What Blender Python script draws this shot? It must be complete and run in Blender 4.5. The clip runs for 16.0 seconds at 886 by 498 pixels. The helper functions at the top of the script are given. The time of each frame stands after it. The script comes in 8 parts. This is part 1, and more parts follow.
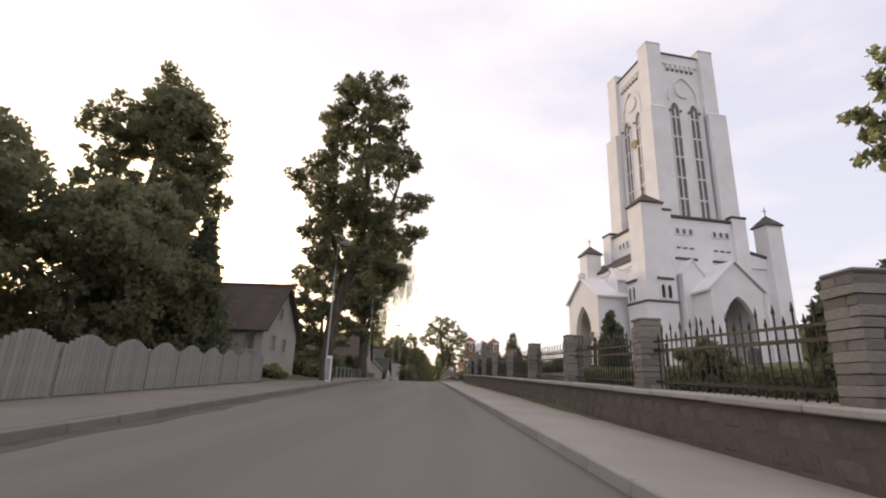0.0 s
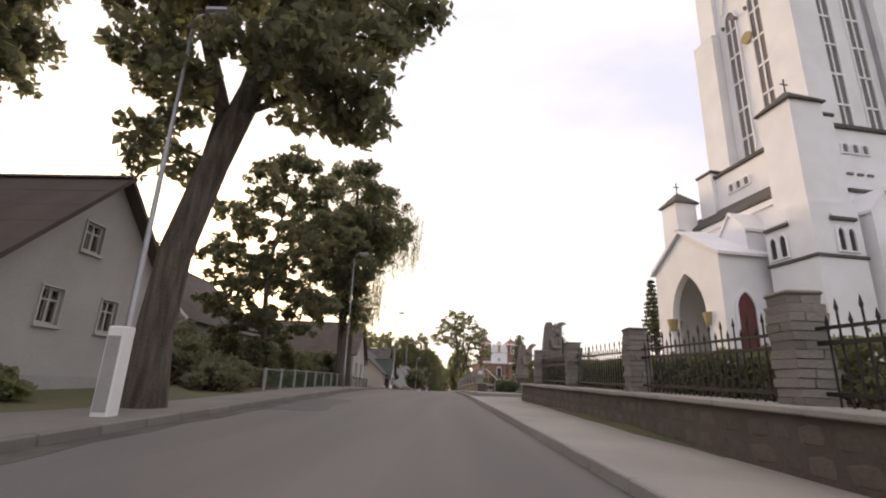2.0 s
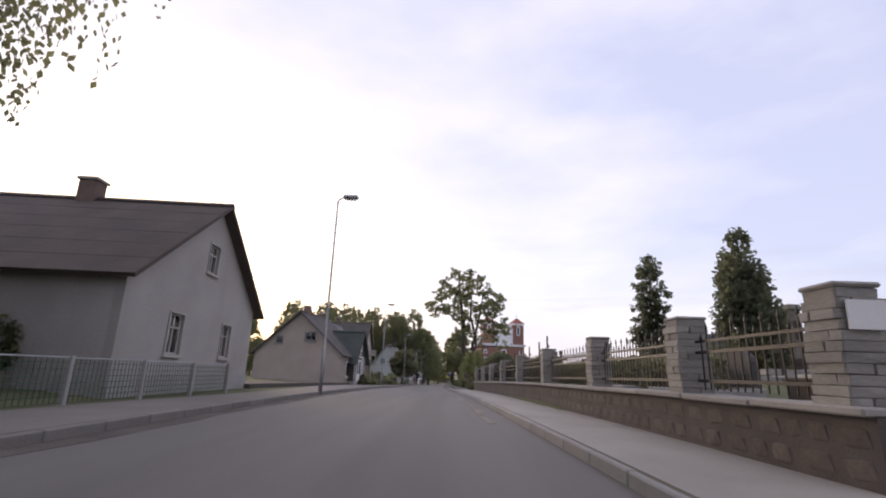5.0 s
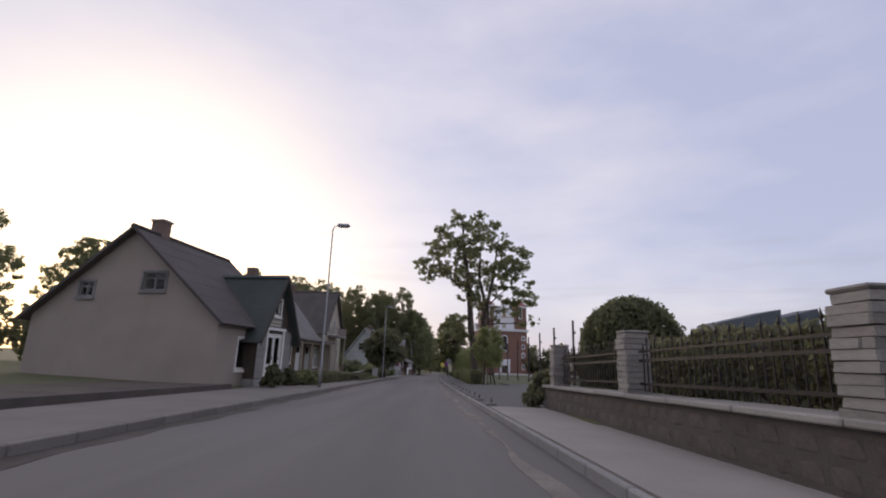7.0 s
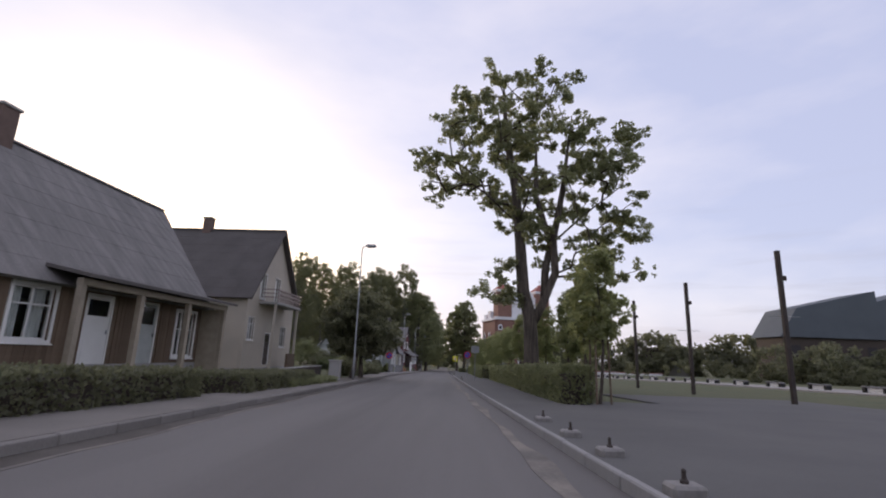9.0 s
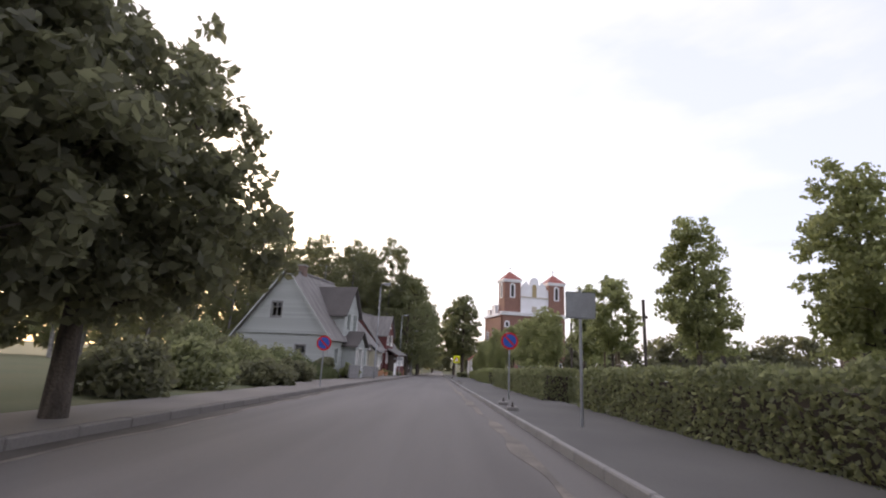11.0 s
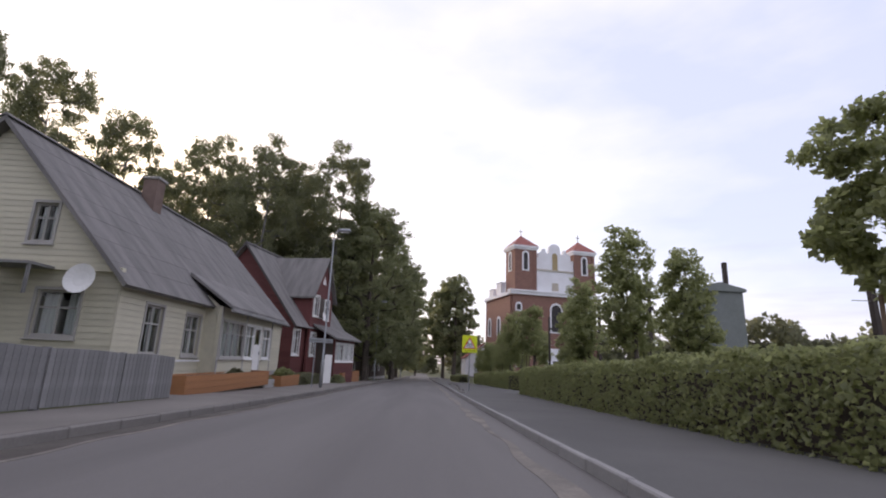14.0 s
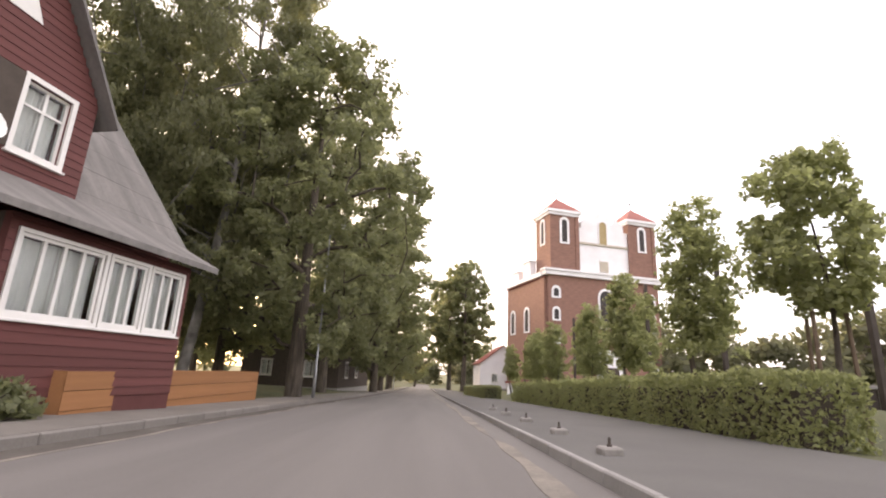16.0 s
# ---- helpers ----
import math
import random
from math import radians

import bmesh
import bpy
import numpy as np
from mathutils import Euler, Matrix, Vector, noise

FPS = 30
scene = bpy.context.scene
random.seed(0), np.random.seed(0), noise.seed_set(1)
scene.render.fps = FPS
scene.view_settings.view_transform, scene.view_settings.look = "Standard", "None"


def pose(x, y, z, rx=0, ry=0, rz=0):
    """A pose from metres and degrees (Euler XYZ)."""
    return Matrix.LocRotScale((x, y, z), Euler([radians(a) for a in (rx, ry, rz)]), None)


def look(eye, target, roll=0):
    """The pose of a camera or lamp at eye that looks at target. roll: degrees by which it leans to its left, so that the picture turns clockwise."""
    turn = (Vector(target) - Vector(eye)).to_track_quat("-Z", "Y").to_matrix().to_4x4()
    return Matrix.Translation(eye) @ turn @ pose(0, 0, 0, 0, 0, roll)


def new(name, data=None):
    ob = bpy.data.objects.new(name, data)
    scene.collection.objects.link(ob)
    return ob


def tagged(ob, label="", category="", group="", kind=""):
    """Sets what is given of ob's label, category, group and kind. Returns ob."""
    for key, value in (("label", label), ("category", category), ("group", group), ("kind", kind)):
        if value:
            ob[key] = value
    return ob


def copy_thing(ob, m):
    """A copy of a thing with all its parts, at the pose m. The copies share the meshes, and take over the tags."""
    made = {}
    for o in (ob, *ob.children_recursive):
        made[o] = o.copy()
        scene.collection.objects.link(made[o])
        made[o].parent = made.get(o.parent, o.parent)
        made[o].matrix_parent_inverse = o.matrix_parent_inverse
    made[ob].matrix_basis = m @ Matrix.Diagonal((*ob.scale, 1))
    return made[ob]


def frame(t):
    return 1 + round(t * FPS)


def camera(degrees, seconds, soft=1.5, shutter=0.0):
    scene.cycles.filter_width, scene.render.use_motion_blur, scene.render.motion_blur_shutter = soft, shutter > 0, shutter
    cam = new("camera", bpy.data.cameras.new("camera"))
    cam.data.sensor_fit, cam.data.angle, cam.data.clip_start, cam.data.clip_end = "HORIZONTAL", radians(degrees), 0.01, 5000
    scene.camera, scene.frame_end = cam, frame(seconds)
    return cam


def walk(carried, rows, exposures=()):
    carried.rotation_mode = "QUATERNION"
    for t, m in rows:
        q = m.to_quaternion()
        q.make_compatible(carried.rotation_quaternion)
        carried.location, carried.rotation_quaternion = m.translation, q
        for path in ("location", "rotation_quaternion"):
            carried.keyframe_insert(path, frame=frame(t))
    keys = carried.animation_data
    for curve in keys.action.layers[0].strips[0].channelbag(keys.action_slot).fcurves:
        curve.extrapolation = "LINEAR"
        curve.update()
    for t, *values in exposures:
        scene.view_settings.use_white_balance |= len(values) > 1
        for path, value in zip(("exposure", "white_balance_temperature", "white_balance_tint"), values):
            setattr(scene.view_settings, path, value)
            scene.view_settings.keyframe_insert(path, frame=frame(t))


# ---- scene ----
cam = camera(85.63, 16.0, soft=2.0)

PATH = [
    (0.00, pose(0.000, 0.000, 1.050, 105.804, -2.113, -0.152)),
    (0.50, pose(-0.162, 4.181, 1.173, 106.070, -2.747, 0.064)),
    (1.00, pose(-0.354, 8.852, 1.298, 106.116, -2.782, 0.352)),
    (1.50, pose(-0.599, 13.682, 1.426, 106.236, -2.756, 0.913)),
    (2.00, pose(-0.859, 18.700, 1.567, 106.116, -2.046, 1.191)),
    (2.50, pose(-1.127, 23.934, 1.715, 106.227, -1.243, 1.391)),
    (3.00, pose(-1.390, 29.388, 1.846, 106.216, -0.805, 1.678)),
    (3.50, pose(-1.651, 34.891, 1.961, 105.400, -2.480, 1.813)),
    (4.00, pose(-1.886, 40.162, 2.055, 104.839, -2.176, 1.263)),
    (4.50, pose(-2.099, 45.285, 2.128, 104.653, -2.034, 0.909)),
    (7.00, pose(-3.130, 74.877, 2.008, 103.095, -1.831, -0.414)),
    (7.50, pose(-3.344, 81.477, 1.869, 103.239, -2.672, 0.357)),
    (8.00, pose(-3.574, 87.898, 1.726, 102.509, -2.430, 0.765)),
    (8.50, pose(-3.799, 94.118, 1.577, 102.938, -2.240, 0.713)),
    (9.00, pose(-4.002, 100.445, 1.424, 102.538, -1.993, 0.375)),
    (9.50, pose(-4.171, 106.842, 1.268, 102.213, -2.167, -0.066)),
    (10.00, pose(-4.313, 113.298, 1.109, 102.620, -2.956, -0.580)),
    (12.50, pose(-4.800, 145.287, 0.341, 103.339, -1.818, -0.258)),
    (13.00, pose(-4.860, 151.826, 0.160, 103.929, -1.778, -1.184)),
    (13.50, pose(-4.886, 158.309, -0.019, 104.239, -2.465, -1.813)),
    (14.00, pose(-4.876, 164.911, -0.199, 103.326, -2.182, -2.258)),
    (14.50, pose(-4.874, 171.463, -0.387, 103.340, -3.002, -2.494)),
    (15.00, pose(-4.868, 178.143, -0.577, 103.806, -2.013, -2.058)),
    (15.50, pose(-4.858, 184.761, -0.767, 103.781, -1.962, -1.630)),
    (16.00, pose(-4.848, 191.354, -0.956, 104.571, -2.501, -2.080)),
]
EXPOSURES = [(0.0, 0.35, 7600, 12), (2.0, 0.48, 7700, 12), (3.0, 0.35, 7400, 13), (3.5, 0.20, 6900, 15), (4.5, 0.25, 6550, 15), (7.0, -0.28, 6450, 15), (8.5, -0.15, 6350, 15), (9.3, 0.14, 6400, 15),
             (10.0, 0.75, 7050, 13), (12.5, 0.28, 6450, 14), (14.0, 0.38, 6550, 14), (14.5, 0.62, 7300, 13), (15.2, 0.90, 7700, 13), (15.5, 1.18, 7800, 13), (16.0, 1.62, 8100, 13)]
walk(cam, PATH, EXPOSURES)

# ---- world and light ----
world = bpy.data.worlds.new("sky")
scene.world = world
world.use_nodes = True
wn, wl = world.node_tree.nodes, world.node_tree.links
wn.clear()
SUN_AZ, SUN_EL = radians(-32), radians(9)      # measured from +y towards +x


def wnode(kind, **values):
    n = wn.new(kind)
    for key, value in values.items():
        n.inputs[key].default_value = value
    return n


sky = wn.new("ShaderNodeTexSky")
sky.sky_type, sky.sun_disc = "NISHITA", False
sky.sun_elevation, sky.sun_rotation = SUN_EL, SUN_AZ
sky.air_density, sky.dust_density = 1.0, 2.0
coord = wn.new("ShaderNodeTexCoord")
stretch = wnode("ShaderNodeMapping", Scale=(1.0, 1.0, 2.6))
wl.new(coord.outputs["Generated"], stretch.inputs["Vector"])
puffs = wnode("ShaderNodeTexNoise", Scale=2.2, Detail=7.0, Roughness=0.5)
wl.new(stretch.outputs[0], puffs.inputs["Vector"])
puff_ramp = wn.new("ShaderNodeValToRGB")
puff_ramp.color_ramp.elements[0].position, puff_ramp.color_ramp.elements[1].position = 0.36, 0.66
puff_ramp.color_ramp.elements[0].color = (0.0, 0.0, 0.0, 1)
puff_ramp.color_ramp.elements[1].color = (1.0, 1.0, 1.0, 1)
wl.new(puffs.outputs[0], puff_ramp.inputs[0])
# cloud sheet: lavender where thick, warm white where the low sun shines through it
sun_way = wn.new("ShaderNodeVectorMath")
sun_way.operation = "DOT_PRODUCT"
sun_way.inputs[1].default_value = (math.sin(SUN_AZ) * math.cos(SUN_EL), math.cos(SUN_AZ) * math.cos(SUN_EL), math.sin(SUN_EL))
wl.new(coord.outputs["Generated"], sun_way.inputs[0])
toward = wnode("ShaderNodeMapRange")
toward.interpolation_type = "SMOOTHSTEP"
toward.inputs["From Min"].default_value, toward.inputs["From Max"].default_value = 0.84, 1.02
wl.new(sun_way.outputs["Value"], toward.inputs["Value"])
thick = wn.new("ShaderNodeMix")
thick.data_type = "RGBA"
thick.inputs["A"].default_value = (0.60, 0.635, 0.84, 1)
thick.inputs["B"].default_value = (0.88, 0.85, 0.95, 1)
wl.new(puff_ramp.outputs[0], thick.inputs["Factor"])
glow = wn.new("ShaderNodeMix")
glow.data_type = "RGBA"
glow.inputs["B"].default_value = (1.06, 0.98, 0.91, 1)
wl.new(toward.outputs[0], glow.inputs["Factor"])
wl.new(thick.outputs["Result"], glow.inputs["A"])
# thin dark streaks of cloud low over the horizon
low = wnode("ShaderNodeMapping", Scale=(2.2, 2.2, 22.0))
wl.new(coord.outputs["Generated"], low.inputs["Vector"])
streaks = wnode("ShaderNodeTexNoise", Scale=1.6, Detail=6.0, Roughness=0.55)
wl.new(low.outputs[0], streaks.inputs["Vector"])
streak_ramp = wn.new("ShaderNodeValToRGB")
streak_ramp.color_ramp.elements[0].position, streak_ramp.color_ramp.elements[1].position = 0.55, 0.68
wl.new(streaks.outputs[0], streak_ramp.inputs[0])
height = wn.new("ShaderNodeSeparateXYZ")
wl.new(coord.outputs["Generated"], height.inputs[0])
belt = wn.new("ShaderNodeMapRange")
belt.inputs["From Min"].default_value, belt.inputs["From Max"].default_value = 0.34, 0.10
belt.inputs["To Max"].default_value = 0.42
wl.new(height.outputs["Z"], belt.inputs["Value"])
faint = wn.new("ShaderNodeMath")
faint.operation = "MULTIPLY"
wl.new(streak_ramp.outputs[0], faint.inputs[0])
wl.new(belt.outputs[0], faint.inputs[1])
streaked = wn.new("ShaderNodeMix")
streaked.data_type = "RGBA"
streaked.inputs["B"].default_value = (0.52, 0.50, 0.60, 1)
wl.new(faint.outputs[0], streaked.inputs["Factor"])
wl.new(glow.outputs["Result"], streaked.inputs["A"])
clear_bg, cloud_bg = wnode("ShaderNodeBackground", Strength=0.05), wnode("ShaderNodeBackground", Strength=0.86)
wl.new(sky.outputs[0], clear_bg.inputs["Color"])
wl.new(streaked.outputs["Result"], cloud_bg.inputs["Color"])
both = wn.new("ShaderNodeAddShader")
wl.new(clear_bg.outputs[0], both.inputs[0])
wl.new(cloud_bg.outputs[0], both.inputs[1])
world_out = wn.new("ShaderNodeOutputWorld")
wl.new(both.outputs[0], world_out.inputs[0])

sun = new("sun", bpy.data.lights.new("sun", "SUN"))
sun.data.energy, sun.data.angle, sun.data.color = 1.2, radians(12), (1.0, 0.80, 0.62)
sun.matrix_world = look((0, 0, 50), (-math.sin(SUN_AZ) * 50, -math.cos(SUN_AZ) * 50, 50 - 50 * math.tan(SUN_EL)))

# ---- materials ----
def mat(name, color, rough=0.8, vary=0.25, scale=3.0, fine=30.0, bump=0.0, metal=0.0, spec=0.3, second=None, stain=0.35, island=0.0, piece=0.0, along=1.0):
    """Principled surface with two scales of noise in colour, and fine relief. second: the stain's colour."""
    m = bpy.data.materials.new(name)
    m.use_nodes = True
    nt = m.node_tree
    b = nt.nodes["Principled BSDF"]
    b.inputs["Roughness"].default_value, b.inputs["Metallic"].default_value = rough, metal
    b.inputs["Specular IOR Level"].default_value = spec
    tc = nt.nodes.new("ShaderNodeTexCoord")
    n1, n2 = nt.nodes.new("ShaderNodeTexNoise"), nt.nodes.new("ShaderNodeTexNoise")
    for n, s in ((n1, scale), (n2, fine)):
        n.inputs["Scale"].default_value, n.inputs["Detail"].default_value = s, 5.0
        nt.links.new(tc.outputs["Object"], n.inputs["Vector"])
    if along != 1.0:
        streak = nt.nodes.new("ShaderNodeMapping")
        streak.inputs["Scale"].default_value = (1.0, along, 1.0) if along > 0 else (1.0, 1.0, -along)
        nt.links.new(tc.outputs["Object"], streak.inputs["Vector"])
        nt.links.new(streak.outputs[0], n1.inputs["Vector"])
    ramp = nt.nodes.new("ShaderNodeValToRGB")
    ramp.color_ramp.elements[0].position, ramp.color_ramp.elements[1].position = 0.35, 0.68
    nt.links.new(n1.outputs[0], ramp.inputs[0])
    c2 = second or tuple(c * (1 - vary) for c in color)
    mix = nt.nodes.new("ShaderNodeMix")
    mix.data_type = "RGBA"
    mix.inputs["A"].default_value = (*color, 1)
    mix.inputs["B"].default_value = (*c2, 1)
    amount = nt.nodes.new("ShaderNodeMath")
    amount.operation = "MULTIPLY"
    amount.inputs[1].default_value = 1.0 if second is None else stain * 2
    nt.links.new(ramp.outputs[0], amount.inputs[0])
    nt.links.new(amount.outputs[0], mix.inputs["Factor"])
    hsv = nt.nodes.new("ShaderNodeHueSaturation")
    val = nt.nodes.new("ShaderNodeMapRange")
    val.inputs["To Min"].default_value, val.inputs["To Max"].default_value = 1 - vary, 1 + vary
    nt.links.new(n2.outputs[0], val.inputs["Value"])
    last = val.outputs[0]
    for amount_v, node, socket in ((island, "ShaderNodeNewGeometry", "Random Per Island"), (piece, "ShaderNodeObjectInfo", "Random")):
        if amount_v:
            src = nt.nodes.new(node)
            r = nt.nodes.new("ShaderNodeMapRange")
            r.inputs["To Min"].default_value, r.inputs["To Max"].default_value = 1 - amount_v, 1 + amount_v
            nt.links.new(src.outputs[socket], r.inputs["Value"])
            mul = nt.nodes.new("ShaderNodeMath")
            mul.operation = "MULTIPLY"
            nt.links.new(last, mul.inputs[0])
            nt.links.new(r.outputs[0], mul.inputs[1])
            last = mul.outputs[0]
    nt.links.new(last, hsv.inputs["Value"])
    nt.links.new(mix.outputs["Result"], hsv.inputs["Color"])
    nt.links.new(hsv.outputs[0], b.inputs["Base Color"])
    if bump:
        bp = nt.nodes.new("ShaderNodeBump")
        bp.inputs["Strength"].default_value, bp.inputs["Distance"].default_value = 0.6, bump
        nt.links.new(n2.outputs[0], bp.inputs["Height"])
        nt.links.new(bp.outputs[0], b.inputs["Normal"])
    return m


def leaf_mat(name, color, vary=0.4):
    """Leaves: thin, partly letting light through, each leaf of its own tone."""
    m = mat(name, color, rough=0.55, vary=0.2, scale=0.8, fine=4.0, spec=0.25, island=vary)
    nt = m.node_tree
    b, out = nt.nodes["Principled BSDF"], nt.nodes["Material Output"]
    tr = nt.nodes.new("ShaderNodeBsdfTranslucent")
    tr.inputs["Color"].default_value = (color[0] * 2.4, color[1] * 2.4, color[2] * 1.9, 1)
    mx = nt.nodes.new("ShaderNodeMixShader")
    mx.inputs[0].default_value = 0.5
    nt.links.new(b.outputs[0], mx.inputs[1])
    nt.links.new(tr.outputs[0], mx.inputs[2])
    nt.links.new(mx.outputs[0], out.inputs[0])
    return m


def glass_mat():
    m = bpy.data.materials.new("window_glass")
    m.use_nodes = True
    b = m.node_tree.nodes["Principled BSDF"]
    b.inputs["Base Color"].default_value = (0.86, 0.9, 0.9, 1)
    b.inputs["Roughness"].default_value = 0.03
    b.inputs["Transmission Weight"].default_value = 1.0
    b.inputs["IOR"].default_value = 1.25
    return m


ASPHALT = mat("asphalt", (0.168, 0.157, 0.146), 0.82, 0.16, 1.1, 60, 0.006, along=0.06, second=(0.118, 0.110, 0.102), spec=0.35)
PAVING = mat("paving", (0.34, 0.315, 0.285), 0.9, 0.12, 0.7, 40, 0.004, second=(0.26, 0.24, 0.215))
PAVING_DARK = mat("plaza_paving", (0.128, 0.124, 0.116), 0.9, 0.14, 0.5, 40, 0.004, second=(0.098, 0.096, 0.090))
KERB = mat("kerb_concrete", (0.31, 0.30, 0.285), 0.9, 0.15, 1.2, 30, 0.004, piece=0.08)
GRASS = mat("grass_ground", (0.095, 0.108, 0.055), 0.95, 0.3, 0.6, 18, 0.03, second=(0.13, 0.12, 0.06))
BLADE = leaf_mat("grass_blade", (0.080, 0.092, 0.052), 0.4)
SOIL = mat("soil", (0.12, 0.10, 0.08), 0.95, 0.3, 1.5, 20, 0.02)
STONE = mat("field_stone", (0.125, 0.105, 0.092), 0.85, 0.25, 5, 40, 0.006, piece=0.16)
MORTAR = mat("dark_mortar", (0.115, 0.10, 0.09), 0.95, 0.2, 2, 40, 0.01)
COPING = mat("coping_concrete", (0.34, 0.32, 0.29), 0.9, 0.2, 1.5, 30, 0.004, piece=0.1)
BLOCK = mat("grey_stone_block", (0.24, 0.22, 0.20), 0.9, 0.25, 6, 40, 0.008, piece=0.22)
BLOCK_PALE = mat("pale_stone_block", (0.34, 0.32, 0.29), 0.9, 0.22, 5, 40, 0.006, piece=0.18)
IRON = mat("black_iron", (0.04, 0.038, 0.038), 0.5, 0.2, 8, 40, 0.0, metal=0.6)
STEEL = mat("galvanised_steel", (0.34, 0.35, 0.36), 0.45, 0.12, 4, 30, 0.0, metal=0.7)
RUST = mat("dark_rusty_steel", (0.065, 0.052, 0.045), 0.7, 0.3, 3, 30, 0.0)
CONCRETE = mat("concrete", (0.36, 0.35, 0.33), 0.9, 0.15, 1.5, 25, 0.004)
WHITE_RENDER = mat("white_render", (0.82, 0.82, 0.84), 0.85, 0.05, 0.5, 12, 0.004, second=(0.70, 0.69, 0.70), stain=0.3)
WHITE_PAINT = mat("white_paint", (0.78, 0.77, 0.74), 0.6, 0.06, 2, 30, 0.0)
GREY_RENDER = mat("grey_render", (0.40, 0.38, 0.36), 0.9, 0.12, 0.6, 14, 0.006, second=(0.31, 0.29, 0.27))
CREAM_RENDER = mat("cream_render", (0.50, 0.45, 0.37), 0.9, 0.08, 0.7, 16, 0.004, second=(0.42, 0.38, 0.32))
BEIGE_RENDER = mat("beige_render", (0.36, 0.31, 0.27), 0.9, 0.10, 0.7, 16, 0.006, second=(0.29, 0.25, 0.22))
BROWN_WOOD = mat("brown_boards", (0.17, 0.122, 0.085), 0.75, 0.2, 4, 40, 0.003, piece=0.18)
OCHRE_WOOD = mat("ochre_boards", (0.36, 0.31, 0.24), 0.75, 0.18, 4, 40, 0.003, piece=0.12)
GREEN_WOOD = mat("grey_green_boards", (0.40, 0.42, 0.40), 0.75, 0.1, 3, 40, 0.002, piece=0.07)
CREAM_WOOD = mat("pale_yellow_boards", (0.57, 0.535, 0.41), 0.75, 0.12, 3, 40, 0.002, piece=0.06)
RED_WOOD = mat("dark_red_boards", (0.135, 0.048, 0.044), 0.7, 0.15, 3, 40, 0.002, piece=0.12)
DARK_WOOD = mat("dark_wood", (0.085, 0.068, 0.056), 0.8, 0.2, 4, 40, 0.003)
GREY_WOOD = mat("weathered_grey_wood", (0.24, 0.235, 0.23), 0.85, 0.2, 4, 40, 0.003, piece=0.15)
ROOF_GREY = mat("grey_roof_sheet", (0.215, 0.203, 0.192), 0.85, 0.2, 0.55, 14, 0.004, along=5.0, stain=0.42, second=(0.13, 0.125, 0.118), piece=0.04)
ROOF_DARK = mat("dark_roof_sheet", (0.11, 0.10, 0.094), 0.85, 0.2, 0.8, 14, 0.004, piece=0.12)
ROOF_BROWN = mat("brown_tile_roof", (0.098, 0.078, 0.068), 0.85, 0.2, 1.0, 14, 0.004, piece=0.14)
ROOF_GREEN = mat("dark_green_roof", (0.075, 0.088, 0.082), 0.8, 0.2, 0.8, 14, 0.004)
ROOF_BLUE = mat("pale_blue_grey_roof_sheet", (0.105, 0.122, 0.135), 0.7, 0.12, 0.3, 6, 0.0)
PINK_WOOD = mat("faded_pink_paint", (0.42, 0.35, 0.32), 0.8, 0.2, 3, 20, 0.003)
KIOSK_RENDER = mat("grey_green_render", (0.23, 0.25, 0.24), 0.85, 0.15, 1.0, 14, 0.004)
ROOF_RED = mat("red_metal_roof", (0.30, 0.10, 0.08), 0.6, 0.12, 1.2, 14, 0.0)
BRICK_RED = mat("red_brick_wall", (0.285, 0.160, 0.125), 0.88, 0.28, 1.4, 9, 0.004, second=(0.195, 0.110, 0.090), stain=0.45, along=-7)
BRICK = mat("chimney_brick", (0.21, 0.15, 0.125), 0.88, 0.2, 3, 25, 0.004, piece=0.2)
OCHRE = mat("ochre_render", (0.42, 0.33, 0.18), 0.9, 0.15, 1.5, 20, 0.0)
BARK = mat("bark", (0.135, 0.112, 0.09), 0.95, 0.4, 9, 26, 0.05, second=(0.06, 0.05, 0.042), stain=0.5, along=-0.12)
BIRCH_BARK = mat("birch_bark", (0.27, 0.255, 0.235), 0.8, 0.2, 2.5, 10, 0.01, second=(0.06, 0.055, 0.05), stain=0.4)
LEAF_DARK = leaf_mat("maple_leaf", (0.130, 0.132, 0.090))
LEAF_MID = leaf_mat("linden_leaf", (0.170, 0.180, 0.110))
# leaf lightened to carry backlight on young trees and two hedges
LEAF_LIGHT = leaf_mat("lightened_leaf", (0.215, 0.228, 0.125))
LEAF_BIRCH = leaf_mat("birch_leaf", (0.15, 0.155, 0.095))
LEAF_HEDGE = leaf_mat("hedge_leaf", (0.130, 0.138, 0.090))
NEEDLE = leaf_mat("needle_foliage", (0.105, 0.115, 0.085))
STATUE = mat("statue_stone", (0.21, 0.19, 0.17), 0.9, 0.15, 2, 20, 0.01)
GLASS = glass_mat()
# flat dark colour painted for the unlit inside of openings
DARK_ROOM = mat("painted_dark_interior", (0.06, 0.055, 0.055), 0.9, 0.2, 1, 10)
# curtain white raised to stand in for sky reflected in the panes
CURTAIN = mat("curtain", (0.74, 0.73, 0.70), 0.9, 0.1, 3, 20)
SIGN_YELLOW = mat("sign_yellow", (0.72, 0.80, 0.03), 0.45, 0.03, 2, 20)
SIGN_RED = mat("sign_red", (0.60, 0.03, 0.03), 0.45, 0.03, 2, 20)
SIGN_BLUE = mat("sign_blue", (0.03, 0.10, 0.42), 0.45, 0.03, 2, 20)
SIGN_BLACK = mat("sign_black", (0.015, 0.015, 0.015), 0.5, 0.03, 2, 20)
ORANGE_WOOD = mat("orange_planter_boards", (0.36, 0.17, 0.075), 0.75, 0.15, 3, 40, 0.003, piece=0.12)
GREY_WOOD_PALE = mat("pale_weathered_boards", (0.27, 0.265, 0.25), 0.85, 0.15, 4, 40, 0.003, piece=0.1)
